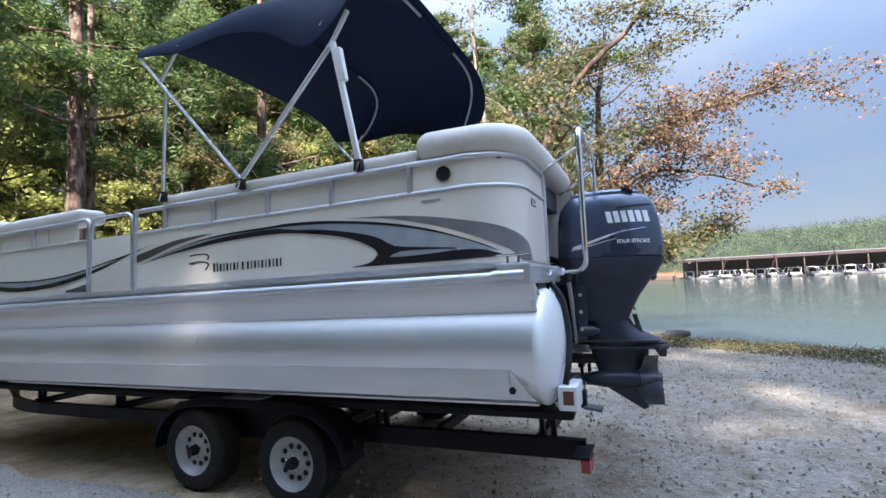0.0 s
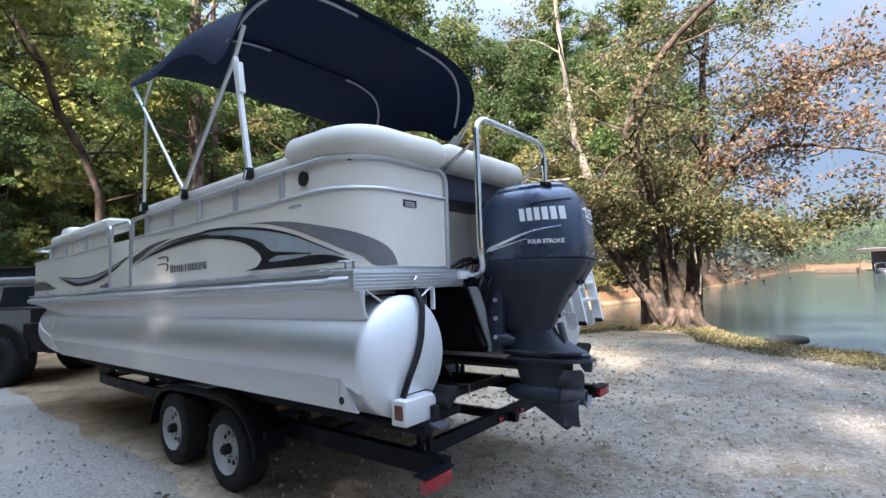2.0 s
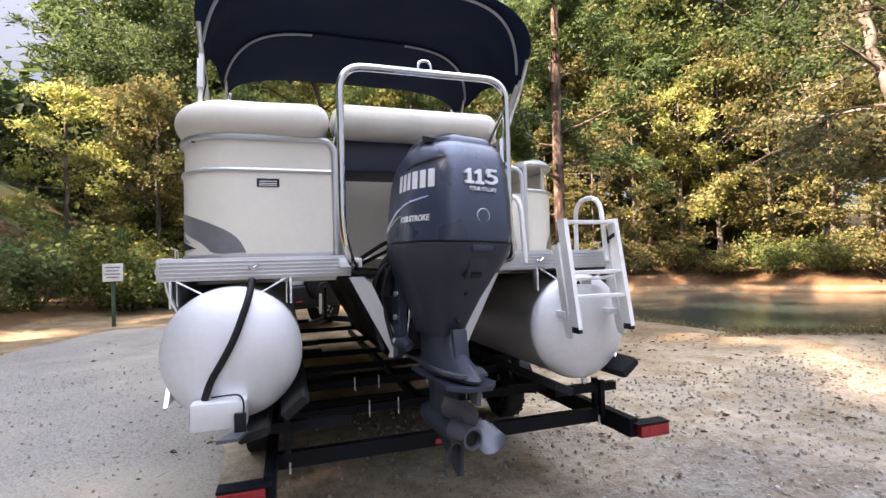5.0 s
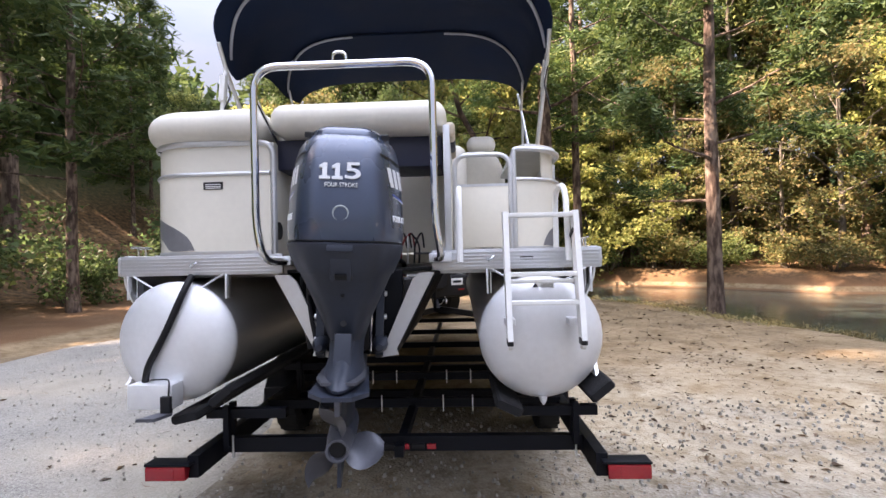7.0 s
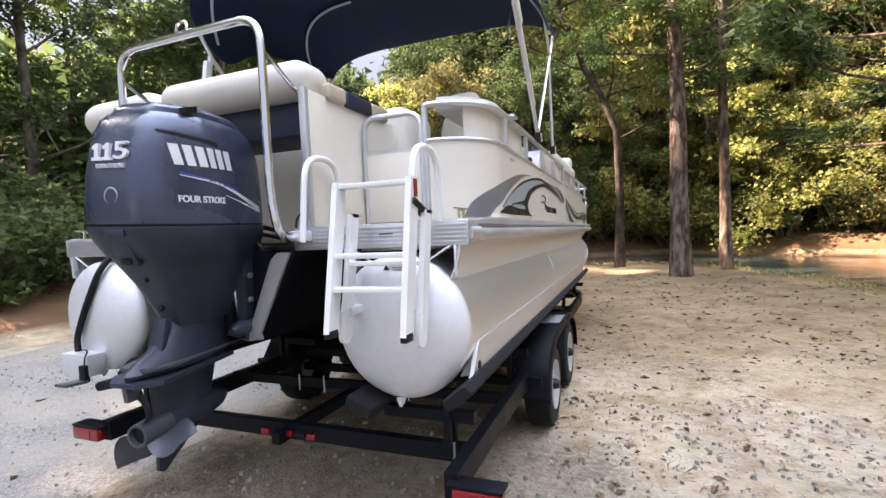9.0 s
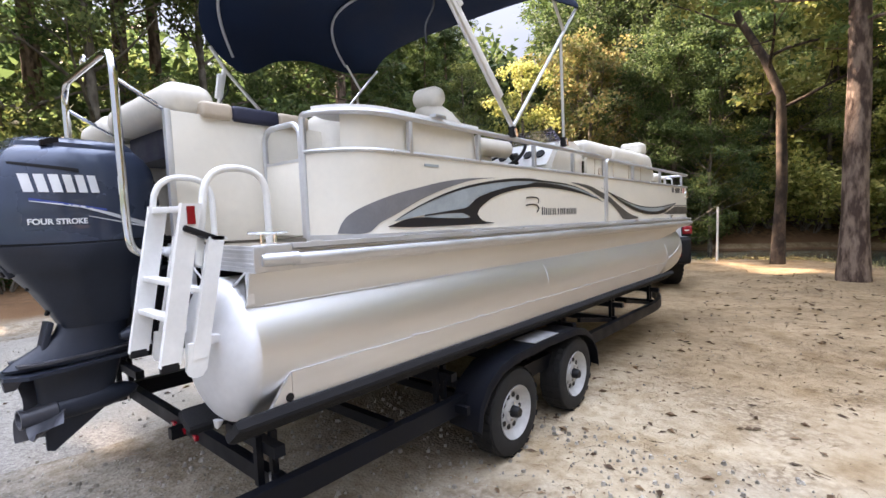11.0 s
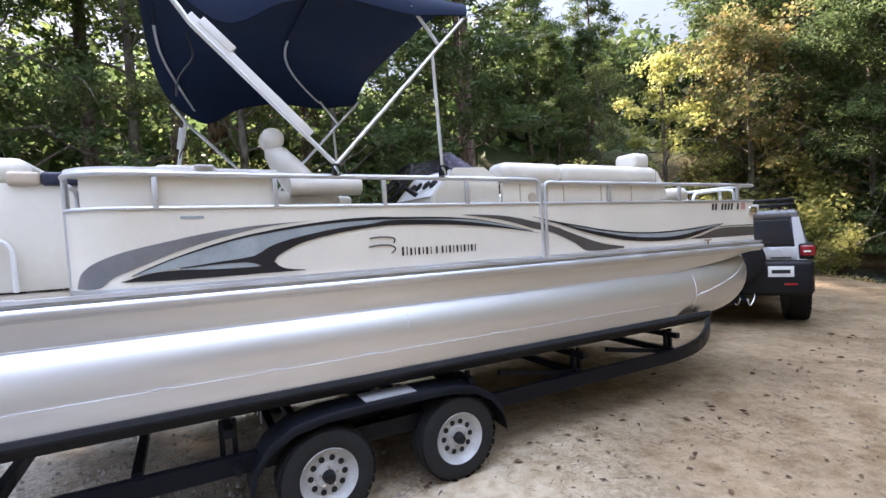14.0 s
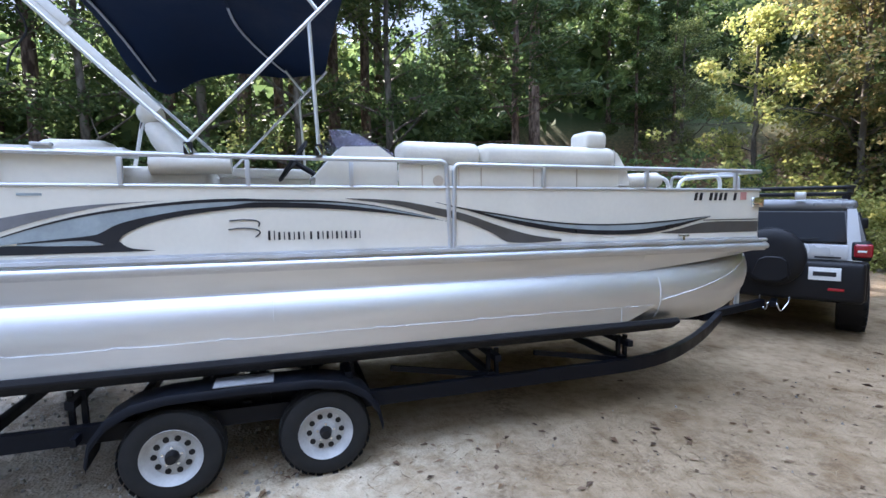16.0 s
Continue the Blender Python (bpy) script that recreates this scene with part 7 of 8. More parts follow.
def bush_proto(name, seed, r, h, leaf, label):
    rng = np.random.default_rng(seed)
    t = thing(name, (0, 0, 0), label, "bush", "undergrowth bushes")
    bm = BM()
    tips = []
    for i in range(9):
        a = i * 2.4
        limb(bm, (0.1 * math.cos(a), 0.1 * math.sin(a), -0.05), (0.6 * math.cos(a), 0.6 * math.sin(a), 1.0), h * rng.uniform(0.6, 1.0), 0.025, rng, 2, tips, 0.3, 0.1, 5, (2, 4))
    part("stem", bm, M_BARKG, t)
    ob = new("crown", leaf_mesh("crown", [q for q in tips if rng.random() < 0.5], 0.12, 60, (r * 0.36, r * 0.36, r * 0.24), leaf, rng, tri=True))
    ob.parent = t
    return t


bush_y = bush_proto("bush", 31, 1.3, 2.2, L_SUNLIT, "yellow-green bush at the wood's edge with sunlight put into its leaf colour")
bush_g = bush_proto("bush", 32, 1.4, 2.0, L_GREEN, "green bush at the wood's edge")
bush_d = bush_proto("bush", 33, 1.5, 2.2, L_SHADED, "bush with shade put into its dark green leaves")
bush_o = bush_proto("bush", 34, 1.2, 1.8, L_OLIVE, "olive and brown bush on the bank")
used = set()


def plant(proto, x, y, scale=1.0, turn=None, dz=0.0):
    rng = random.Random(int(x * 131 + y * 977))
    turn = rng.uniform(0, 360) if turn is None else turn
    m = pose(x, y, ground_z(x, y) + dz - 0.05, 0, 0, turn)
    s = scale * rng.uniform(0.9, 1.12)
    if proto.name not in used:
        used.add(proto.name)
        proto.matrix_basis = m @ Matrix.Diagonal((s, s, s, 1))
        return proto
    c = copy_thing(proto, m)
    c.matrix_basis = m @ Matrix.Diagonal((s, s, s, 1))
    return c


def polar(a, r):
    return r * math.cos(radians(a)), 3.0 + r * math.sin(radians(a))


rnd = random.Random(5)
# woods across the cove
a = 7.0
while a < 112:
    f = along(FAR, a)
    for row, d0 in enumerate((2.6, 6.0, 11.0)):
        x, y = polar(a + rnd.uniform(-1.5, 1.5), f + d0 + (1.6 if a > 74 else 0.0) + rnd.uniform(-0.8, 1.2))
        if row == 0:
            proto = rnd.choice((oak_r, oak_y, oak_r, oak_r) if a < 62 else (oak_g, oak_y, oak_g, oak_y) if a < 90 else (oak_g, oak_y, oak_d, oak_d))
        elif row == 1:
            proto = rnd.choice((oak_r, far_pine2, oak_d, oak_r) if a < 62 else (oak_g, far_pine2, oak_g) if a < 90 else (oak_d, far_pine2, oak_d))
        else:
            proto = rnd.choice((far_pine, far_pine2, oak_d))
        plant(proto, x, y, rnd.uniform(0.85, 1.1) * ((0.5 if 88 < a < 101 else 0.72) if row == 0 else 0.8 if 88 < a < 101 else 1.0))
    x, y = polar(a + rnd.uniform(-2, 2), f + (2.6 if a > 74 else 1.2) + rnd.uniform(0, 0.8))
    plant(rnd.choice((bush_o, bush_g, bush_o) if a < 62 else (bush_d, bush_g, bush_d)), x, y, rnd.uniform(0.7, 1.15))
    a += 100.0 / max(14.0, f) * 0.95
# woods ahead and along the drive: low and open ahead, taller beside the drive
for proto, x, y, q in [(oak_r, -5.6, 19.3, 0.72), (oak_y, -8.3, 18.2, 0.66), (oak_d, -2.6, 20.6, 0.6), (oak_d, 0.2, 22.4, 0.42), (oak_g, -12.0, 18.6, 0.5), (oak_r, -6.9, 21.0, 0.8)]:
    plant(proto, x, y, q)
for proto, x, y, q in [(oak_d, -4.6, 23.5, 0.85), (oak_d, -1.5, 25, 0.95), (oak_g, 2.2, 25, 0.95), (far_pine2, -9.5, 29, 0.5), (far_pine, -3.4, 28, 0.8), (oak_d, -0.9, 18.9, 0.4)]:
    plant(proto, x, y, q)
for x, y in [(-13.0, 6.2), (-12.4, 3.0), (-13.2, 0.0), (-13.4, -3.4)]:
    plant(rnd.choice((oak_d, oak_g, oak_g)), x, y, rnd.uniform(0.74, 0.86))
for x, y in [(-17.5, 19), (-18.5, 14.0), (-15.8, 5.8), (-16.2, 2.4), (-16.0, -1.5), (-15.5, -5.5), (-19, 11), (-19, 7.0), (-18.8, 3)]:
    plant(rnd.choice((far_pine, far_pine2, oak_d) if y > 10.5 else (far_pine, oak_d, far_pine)), x, y, rnd.uniform(0.5, 0.6) if y > 10.5 else rnd.uniform(0.98, 1.08))
for x, y in [(-4.6, 17.2), (-6.6, 16.6), (-8.0, 15.2), (-9.0, 12.9), (-10.4, 10.4), (-10.6, 7.0), (-10.8, 4.0), (-10.4, 0.6), (-10.9, -2.6), (-3.2, 21.0), (-5.8, 16.0), (-3.3, 18.0), (-4.4, 16.4), (-1.2, 22.5), (0.8, 23.0), (-12.0, 8.4), (-12.2, 5.2), (-12.0, 1.8)]:
    plant(rnd.choice((bush_d, bush_g, bush_d)) if x > -2 else rnd.choice((bush_y, bush_g, bush_y)) if x > -7 else rnd.choice((bush_d, bush_g, bush_d)), x, y, rnd.uniform(0.9, 1.35))

for x, y, q in [(-15, 21, 0.45), (-13.5, 17.5, 0.42), (-17.5, 24, 0.65), (-19.5, 20, 0.6), (-9.6, 9.6, 0.8)]:
    plant(far_pine2, x, y, q)
# two tall pines added so that their crowns shade the lot
for x, y in [(-14.6, 4.4), (-14.8, 1.2)]:
    plant(far_pine, x, y, 1.1)
# added trees, mostly out of view, kept tall to shade the gravel
for x, y in [(-14.5, -6.5), (-15.5, -9.5), (-14.0, -13.0), (-17.5, -7.5)]:
    plant(rnd.choice((oak_d, far_pine2)), x, y, rnd.uniform(0.95, 1.05))

for a, r, q in ((66, 20.5, 0.6), (70, 20.2, 0.5), (61, 20.0, 0.55)):
    plant(oak_y, *polar(a, r), q)
plant(bush_y, *polar(67, 19.6), 1.2)
for a, r, q in ((83, 19.6, 0.62), (88, 18.6, 0.58), (93, 17.9, 0.66), (98, 18.2, 0.6)):
    plant(oak_y if a < 84 else oak_g if a < 90 else oak_d, *polar(a, r), q if a < 84 else q - 0.08)
    plant(bush_y if a < 90 else bush_g, *polar(a + 2, r - 0.7), 0.9)
for a, r, q in ((75, 20.2, 0.95), (80, 20.6, 1.05), (85.5, 20.4, 0.98)):
    plant(oak_y, *polar(a, r), q)
for a, r, q in ((76, 19.2, 1.3), (80, 19.3, 1.5), (84, 19.0, 1.4), (88, 18.6, 1.3)):
    plant(bush_y, *polar(a, r), q)
plant(far_pine, -14.6, 13.0, 0.98, 70)

for a in (33, 39, 45, 51, 57):
    plant(oak_g if a % 2 else oak_r, *polar(a, along(FAR, a) + 7.5), 1.2)

# single pines and leaning trunk on the near shore
near_pine = pine_proto("pine_tree", 41, 19, 0.30, 6.0, "big pine with plated reddish bark beside the lot", size=0.24, per=46, spread=0.55, wide=0.17, limbs=20, group="shore pines")
plant(near_pine, 3.13, 11.7, 0.86, 40)
slim_pine = pine_proto("pine_tree", 42, 16, 0.165, 5.0, "slimmer pine with plated bark beside the lot", size=0.24, per=46, spread=0.55, wide=0.17, limbs=18, group="shore pines")
plant(slim_pine, 4.4, 13.3, 1.0, 200)
shore_pine = pine_proto("pine_tree", 43, 15, 0.19, 3.0, "pine at the water's edge with long low boughs", size=0.22, per=60, spread=0.5, wide=0.21, limbs=20, group="shore pines")
plant(shore_pine, 6.8, 9.5, 1.0, 100)
crook_tree = tree_proto("leaning_tree", 44, 12, 0.135, 3.2, L_SUNLIT, M_BARKB, "crooked slender tree with leafy crown by the water", lean=(0.02, 0.02), crook=0.42, size=0.15, per=40, spread=0.8, wide=0.26, limbs=16, group="shore trees", wob=0.16)
plant(crook_tree, 1.6, 14.4, 1.0, 0)


def shore_tree():
    """The big many-stemmed tree on the point: an elbowed main stem, a pale leaning one, and thin rusty boughs over the water."""
    rng = np.random.default_rng(77)
    o = Vector((11.5, 1.45, 0.0))
    o.z = ground_z(o.x, o.y)
    t = thing("shore_tree", tuple(o), "large many-stemmed tree with rust and green autumn leaves by the lake", "tree", "shore trees")
    green, rust = [], []

    def smooth_line(pts, k=5):
        pts = [Vector(p) - o for p in pts]
        out = []
        for i in range(len(pts) - 1):
            a, b, c, d = pts[max(0, i - 1)], pts[i], pts[i + 1], pts[min(len(pts) - 1, i + 2)]
            for j in range(k):
                u = j / k
                out.append(0.5 * ((2 * b) + (c - a) * u + (2 * a - 5 * b + 4 * c - d) * u * u + (3 * b - a - 3 * c + d) * u ** 3) + Vector(rng.normal(size=3)) * 0.02)
        return out + [pts[-1]]

    def stem(name, pts, r0, r1, bark, sides, tips, reach=(1.2, 2.6), start=0.35, flare=0.0, droop=0.1, depth=2, split=(3, 5)):
        line = smooth_line(pts)
        n = len(line)
        bm = BM()
        add_tube(bm, line, [r1 + (r0 - r1) * (1 - i / (n - 1)) ** 1.2 + flare * math.exp(-i * 0.6) for i in range(n)], 12, caps=False)
        for i in range(sides):
            u = start + (1 - start) * (i + rng.uniform(0, 1)) / sides
            j = min(n - 2, int(u * (n - 1)))
            a = rng.uniform(0, 2 * math.pi)
            limb(bm, line[j], (math.cos(a), math.sin(a), rng.uniform(-0.1, 0.5) - droop), rng.uniform(*reach), max(0.018, (r0 + (r1 - r0) * u) * 0.42), rng, depth, tips, 0.28, 0.05, 5, split, 0.1)
        part(name, bm, bark, t)

    main = [(11.5, 1.5, -0.1), (11.25, 1.45, 1.0), (10.7, 1.55, 2.4), (9.7, 1.6, 3.9), (8.6, 1.7, 4.9), (8.75, 0.75, 6.6), (9.05, -0.4, 7.7), (9.5, -1.4, 9.0)]
    stem("trunk", main, 0.20, 0.045, M_BARKB, 17, green, (1.0, 2.4), 0.4, 0.16)
    stem("trunk", [(11.35, 1.65, -0.1), (11.2, 1.9, 0.4), (11.0, 2.57, 1.5), (10.7, 3.3, 2.75)], 0.2, 0.155, M_BARKB, 3, green, (0.8, 1.4), 0.6, 0.12)
    stem("trunk", [(10.72, 3.25, 2.65), (10.6, 3.5, 4.4), (10.5, 3.8, 5.5), (10.43, 3.95, 7.4), (10.35, 4.1, 9.5), (10.3, 4.25, 12.5)], 0.155, 0.04, M_BARKP, 18, green, (1.0, 2.2), 0.1, 0.0, depth=2, split=(2, 3))
    stem("trunk", [(11.7, 1.25, -0.1), (11.75, 1.1, 1.4), (11.6, 0.9, 3.0), (11.7, 0.6, 5.0), (11.6, 0.5, 7.2), (11.8, 0.2, 9.2)], 0.24, 0.05, M_BARKB, 16, green, (1.2, 2.6), 0.3, 0.16)
    stem("trunk", [(11.9, 1.6, -0.1), (12.2, 1.9, 1.6), (12.3, 2.2, 3.6), (12.5, 2.3, 6.0), (12.4, 2.6, 9.0)], 0.2, 0.05, M_BARKB, 14, green, (1.2, 2.6), 0.25, 0.12)
    # long boughs over the water
    stem("bough", [(11.6, 0.95, 2.6), (11.0, 0.3, 3.5), (10.5, -0.6, 4.3), (10.5, -2.0, 4.15), (10.4, -3.2, 3.6)], 0.10, 0.02, M_BARKB, 15, rust, (0.7, 1.5), 0.3, depth=2)
    stem("bough", [(11.6, 0.8, 3.6), (10.9, -0.2, 4.8), (10.5, -1.3, 5.6), (10.4, -2.9, 5.9), (10.3, -3.9, 6.1)], 0.09, 0.02, M_BARKB, 16, rust, (0.7, 1.5), 0.35, depth=2)
    stem("bough", [(11.6, 1.0, 2.2), (11.1, 0.0, 2.6), (10.7, -1.0, 2.5), (10.4, -1.9, 2.1)], 0.08, 0.02, M_BARKB, 12, green, (0.6, 1.2), 0.3, droop=0.25)
    stem("bough", [(11.4, 1.6, 2.6), (10.6, 2.4, 3.2), (9.9, 3.0, 3.4), (9.3, 3.6, 3.1)], 0.08, 0.02, M_BARKB, 11, green, (0.7, 1.3), 0.3, droop=0.2)
    stem("bough", [(11.0, 1.5, 1.9), (10.6, 0.9, 2.8), (10.2, 0.7, 3.6)], 0.07, 0.02, M_BARKB, 8, green, (0.7, 1.4), 0.3)
    # bare pale sprouts among the stems
    for i in range(16):
        x, y, z = 11.0 + rng.uniform(-0.9, 0.7), 1.2 + rng.uniform(-0.9, 0.9), rng.uniform(0.9, 3.2)
        bm = BM()
        limb(bm, Vector((x, y, z)) - o, (rng.uniform(-0.2, 0.2), rng.uniform(-0.25, 0.15), 1.0), rng.uniform(1.8, 3.6), rng.uniform(0.018, 0.035), rng, 2, [], 0.12, 0.1, 5, (1, 3))
        part("bare_sprout", bm, M_BARKP, t, "pale bare sprout")
    for tips, leaf, share, per in ((green, L_TURN, 0.7, 38), (rust, L_AUTUMN, 0.6, 32)):
        ob = new("crown", leaf_mesh("crown", [q for q in tips if rng.random() < share], 0.082, int(per * 1.15), (0.40, 0.40, 0.24), leaf, rng, droop=0.25, tri=True))
        ob.parent = t
        tagged(ob, label="thin rust-brown leaves" if tips is rust else "olive green leaves turning yellow")
    for i in range(7):
        a = i * 0.9
        bm = BM()
        add_tube(bm, [(0.25 * math.cos(a), 0.25 * math.sin(a), 0.45), (0.5 * math.cos(a), 0.5 * math.sin(a), 0.12), (0.9 * math.cos(a + 0.1), 0.9 * math.sin(a + 0.1), -0.06)], [0.17, 0.12, 0.04], 8)
        part("root", bm, M_BARKB, t)


point_pine = pine_proto("pine_tree", 45, 12.5, 0.16, 4.6, "pine with tufted boughs behind the many-stemmed tree", size=0.2, per=50, spread=0.5, wide=0.28, limbs=15, group="shore pines")
plant(point_pine, 12.4, 2.6, 1.0, 20)
shore_tree()

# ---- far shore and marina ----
# distance haze is mixed into this flat grey-green leaf colour
L_HAZE = leafy("haze_toned_leaves", (0.046, 0.059, 0.050), (0.052, 0.065, 0.054), (0.060, 0.073, 0.059), 0.3)


def deep_woods(name, seed, n, where, top, size, label):
    """Foliage deep in the woods, where single trees cannot be told apart."""
    rng = np.random.default_rng(seed)
    pts = []
    for i in range(n):
        x, y = where(rng)
        q = 0.6 + 0.4 * noise.noise((x * 0.16, y * 0.16, 4.0 + seed))
        pts.append((x, y, ground_z(x, y) + rng.uniform(0, 1) ** 0.8 * top * q))
    # the gloom between the trunks comes from the dark leaf colour
    me = leaf_mesh(name, pts, size, 9, 1.5, L_SHADED, rng, tri=True)
    return tagged(new(name, me), label, "woods", kind="stuff")


deep_woods("deep_woods", 61, 3600, lambda g: (g.uniform(-31, -17), g.uniform(-24, 24)), 8.0, 0.55, "foliage deep in the woods beside the drive, gloom put into its colour")
deep_woods("deep_woods", 63, 2600, lambda g: polar(*(lambda a: (a, along(FAR, a) + g.uniform(7, 22)))(g.uniform(26, 110))), 5.5, 0.5, "foliage deep in the woods across the cove, gloom put into its colour")
deep_woods("deep_woods", 62, 2200, lambda g: (g.uniform(-24, 8), g.uniform(27, 38)), 8.0, 0.55, "foliage deep in the woods ahead, gloom put into its colour")


def far_hills():
    rng = np.random.default_rng(3)
    pts = []
    for i in range(9000):
        a = rng.uniform(-100, 5)
        d = rng.uniform(0, 130) ** 1.0
        x, y = polar(a, along(FAR, a) + d)
        pts.append((x, y, ground_z(x, y) + rng.uniform(1.0, 5.0)))
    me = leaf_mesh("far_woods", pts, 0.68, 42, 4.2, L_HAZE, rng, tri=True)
    return tagged(new("far_woods", me), "wooded hills across the lake with haze put into their grey-green colour", "woods", kind="stuff")


far_hills()


M_HULL = surface("chalky_hull_paint", (0.16, 0.16, 0.165), 0.5, vary=0.1, scale=0.6, fine=4)


def marina_boat(x, y, turn, k):
    b = thing("moored_boat", (x, y, -0.15), "small white boat moored at the covered dock", "boat", "moored boats", turn)
    bm = BM()
    L, W = 5.8, 2.0
    rings = []
    for t, w, s in ((0, 0.9, 0.5), (0.3, 1, 0.52), (0.65, 0.95, 0.58), (0.88, 0.6, 0.66), (1.0, 0.12, 0.7)):
        yy = -L / 2 + L * t
        rings.append([(-W / 2 * w, yy, s), (-W / 2 * w * 0.8, yy, 0.1), (0, yy, -0.1), (W / 2 * w * 0.8, yy, 0.1), (W / 2 * w, yy, s)])
    add_loft(bm, rings)
    part("hull", bm, M_HULL, b)
    bm = BM(); add_box(bm, (0, -0.3, 0.78), (1.6, 3.0, 0.5), 0.12)
    part("seats", bm, M_CREAM if k % 2 else M_NAVYV, b)
    bm = BM(); add_tube(bm, rounded([(-0.95, -0.3, 0.6), (-0.95, -1.1, 2.3), (0.95, -1.1, 2.3), (0.95, -0.3, 0.6)], 0.25), 0.035, 6)
    part("canopy_bow", bm, M_ALU, b)
    bm = BM(); add_tube(bm, rounded([(-0.95, -0.3, 0.6), (-0.95, 0.7 + 0.3 * (k % 3), 2.2), (0.95, 0.7 + 0.3 * (k % 3), 2.2), (0.95, -0.3, 0.6)], 0.25), 0.035, 6)
    part("canopy_bow", bm, M_ALU, b)
    if k % 3 == 0:
        bm = BM(); add_box(bm, (0, -0.1, 2.33), (1.9, 2.2, 0.08), 0.03)
        part("canopy", bm, M_NAVYV, b, "dark folded-out canopy")
    return b


dock = thing("covered_dock", (146, -38, -0.15), "long covered boat dock with dull metal roof and dark red fascia", "dock")
dp = at_world(dock)
DA, DB = Vector((148, -7, 0)), Vector((132, -74, 0))
du = (DB - DA).normalized()
dn = Vector((du.y, -du.x, 0))
if dn.x > 0:
    dn = -dn
M_ROOF = surface("dull_metal_roof", (0.10, 0.085, 0.085), 0.5, vary=0.06, scale=0.2, fine=2)
M_FASCIA = surface("dark_red_fascia", (0.045, 0.026, 0.027), 0.7, vary=0.1, scale=0.4, fine=3)
M_TIMBER = surface("weathered_timber", (0.11, 0.078, 0.058), 0.9, vary=0.15, scale=1, fine=8)
dm = Matrix(((du.x, -dn.x, 0, DA.x), (du.y, -dn.y, 0, DA.y), (0, 0, 1.24, -0.15), (0, 0, 0, 1)))
for k in range(6):
    bm = BM(); add_loft(bm, [[dm @ Vector(p) for p in ((12 * k, 0, 4.6), (12 * k, 7, 4.9), (12 * k, 14, 4.6), (12 * k, 14, 4.4), (12 * k, 7, 4.7), (12 * k, 0, 4.4))], [dm @ Vector(p) for p in ((12 * k + 11.8, 0, 4.6), (12 * k + 11.8, 7, 4.9), (12 * k + 11.8, 14, 4.6), (12 * k + 11.8, 14, 4.4), (12 * k + 11.8, 7, 4.7), (12 * k + 11.8, 0, 4.4))]])
    dp("roof_bay", bm, M_ROOF, "dull grey-brown metal roof bay")
    bm = BM(); add_box(bm, (12 * k + 5.9, -0.1, 4.25), (11.8, 0.12, 0.45), 0.0, dm)
    dp("fascia", bm, M_FASCIA)
    bm = BM(); add_box(bm, (12 * k + 5.9, -0.12, 4.58), (11.8, 0.14, 0.12), 0.0, dm)
    dp("roof_edge", bm, M_HULL, "pale roof edge strip")
    for q in (0.3, 6.0):
        bm = BM(); add_box(bm, (12 * k + q, 0.2, 2.0), (0.18, 0.18, 4.4), 0.0, dm)
        dp("dock_post", bm, M_TIMBER)
bm = BM(); add_box(bm, (36, 9, 0.45), (72, 1.6, 0.25), 0.0, dm)
dp("walkway", bm, M_TIMBER)
# added grey-brown sheet standing in for the shaded interior under the roof
bm = BM(); add_box(bm, (36, 13.8, 2.4), (72, 0.1, 4.0), 0.0, dm)
dp("back_screen", bm, M_ROOF)
slip = random.Random(14)
for k in range(26):
    p = dm @ Vector((5 + 2.6 * k + slip.uniform(-0.5, 0.5), 0.5 - slip.uniform(0, 4.5), 0))
    marina_boat(p.x, p.y, math.degrees(math.atan2(dn.y, dn.x)) - 90 + slip.uniform(-70, 70), k)
bm = BM(); add_box(bm, (-4.5, 3, 0.6), (8, 5, 1.0), 0.1, dm)
dp("fuel_float", bm, M_TIMBER, "brown floating pier end")

# ---- small things ----
plant(bush_y, -2.0, 15.8, 0.45)
limb_thing = thing("fallen_branch", (-2.9, 15.7, 0.0), "pale bare fallen branch leaning over the bank", "branch")
brng = np.random.default_rng(19)
bm = BM()
limb(bm, (0, 0, 0.03), (1.0, 0.25, 0.5), 2.6, 0.05, brng, 2, [], 0.12, 0.0, 8, (3, 4))
part("limb", bm, M_BARKG, limb_thing)

sign = thing("notice_sign", (-5.0, 11.9, 0.0), "small white notice board on a dark green post", "sign")
bm = BM(); add_box(bm, (0, 0, 0.75), (0.09, 0.06, 1.6), 0.008)
part("sign_post", bm, surface("green_post_paint", (0.03, 0.07, 0.04), 0.6), sign)
bm = BM(); add_box(bm, (0, -0.045, 1.40), (0.46, 0.02, 0.46), 0.006)
bd = part("board", bm, M_WHITE, sign, "white board")
for k in range(4):
    bm = BM(); add_box(bm, (0.0, -0.057, 1.53 - 0.085 * k), (0.34 - 0.06 * (k % 2), 0.003, 0.03))
    part("text_bar", bm, M_GREYDECAL, bd)
stake = thing("marker_pole", (0.15, 14.6, -0.2), "thin white marker pole standing in shallow water", "pole")
bm = BM(); add_tube(bm, [(0, 0, 0), (0.01, 0, 1.75)], 0.03, 10)
part("pole", bm, M_WHITE, stake)
M_WETLOG = surface("wet_dark_wood", (0.035, 0.034, 0.034), 0.7, vary=0.2, scale=6, fine=40, bump=0.01, bump_scale=20)
log = thing("driftwood_log", (9.15, -1.0, -0.06), "dark weathered log lying on the shore", "log")
bm = BM(); add_tube(bm, [(-0.4, 0.25, 0.09), (-0.1, 0.05, 0.11), (0.2, -0.15, 0.10), (0.45, -0.35, 0.08)], [0.09, 0.12, 0.11, 0.07], 12)
part("stem", bm, M_WETLOG, log)
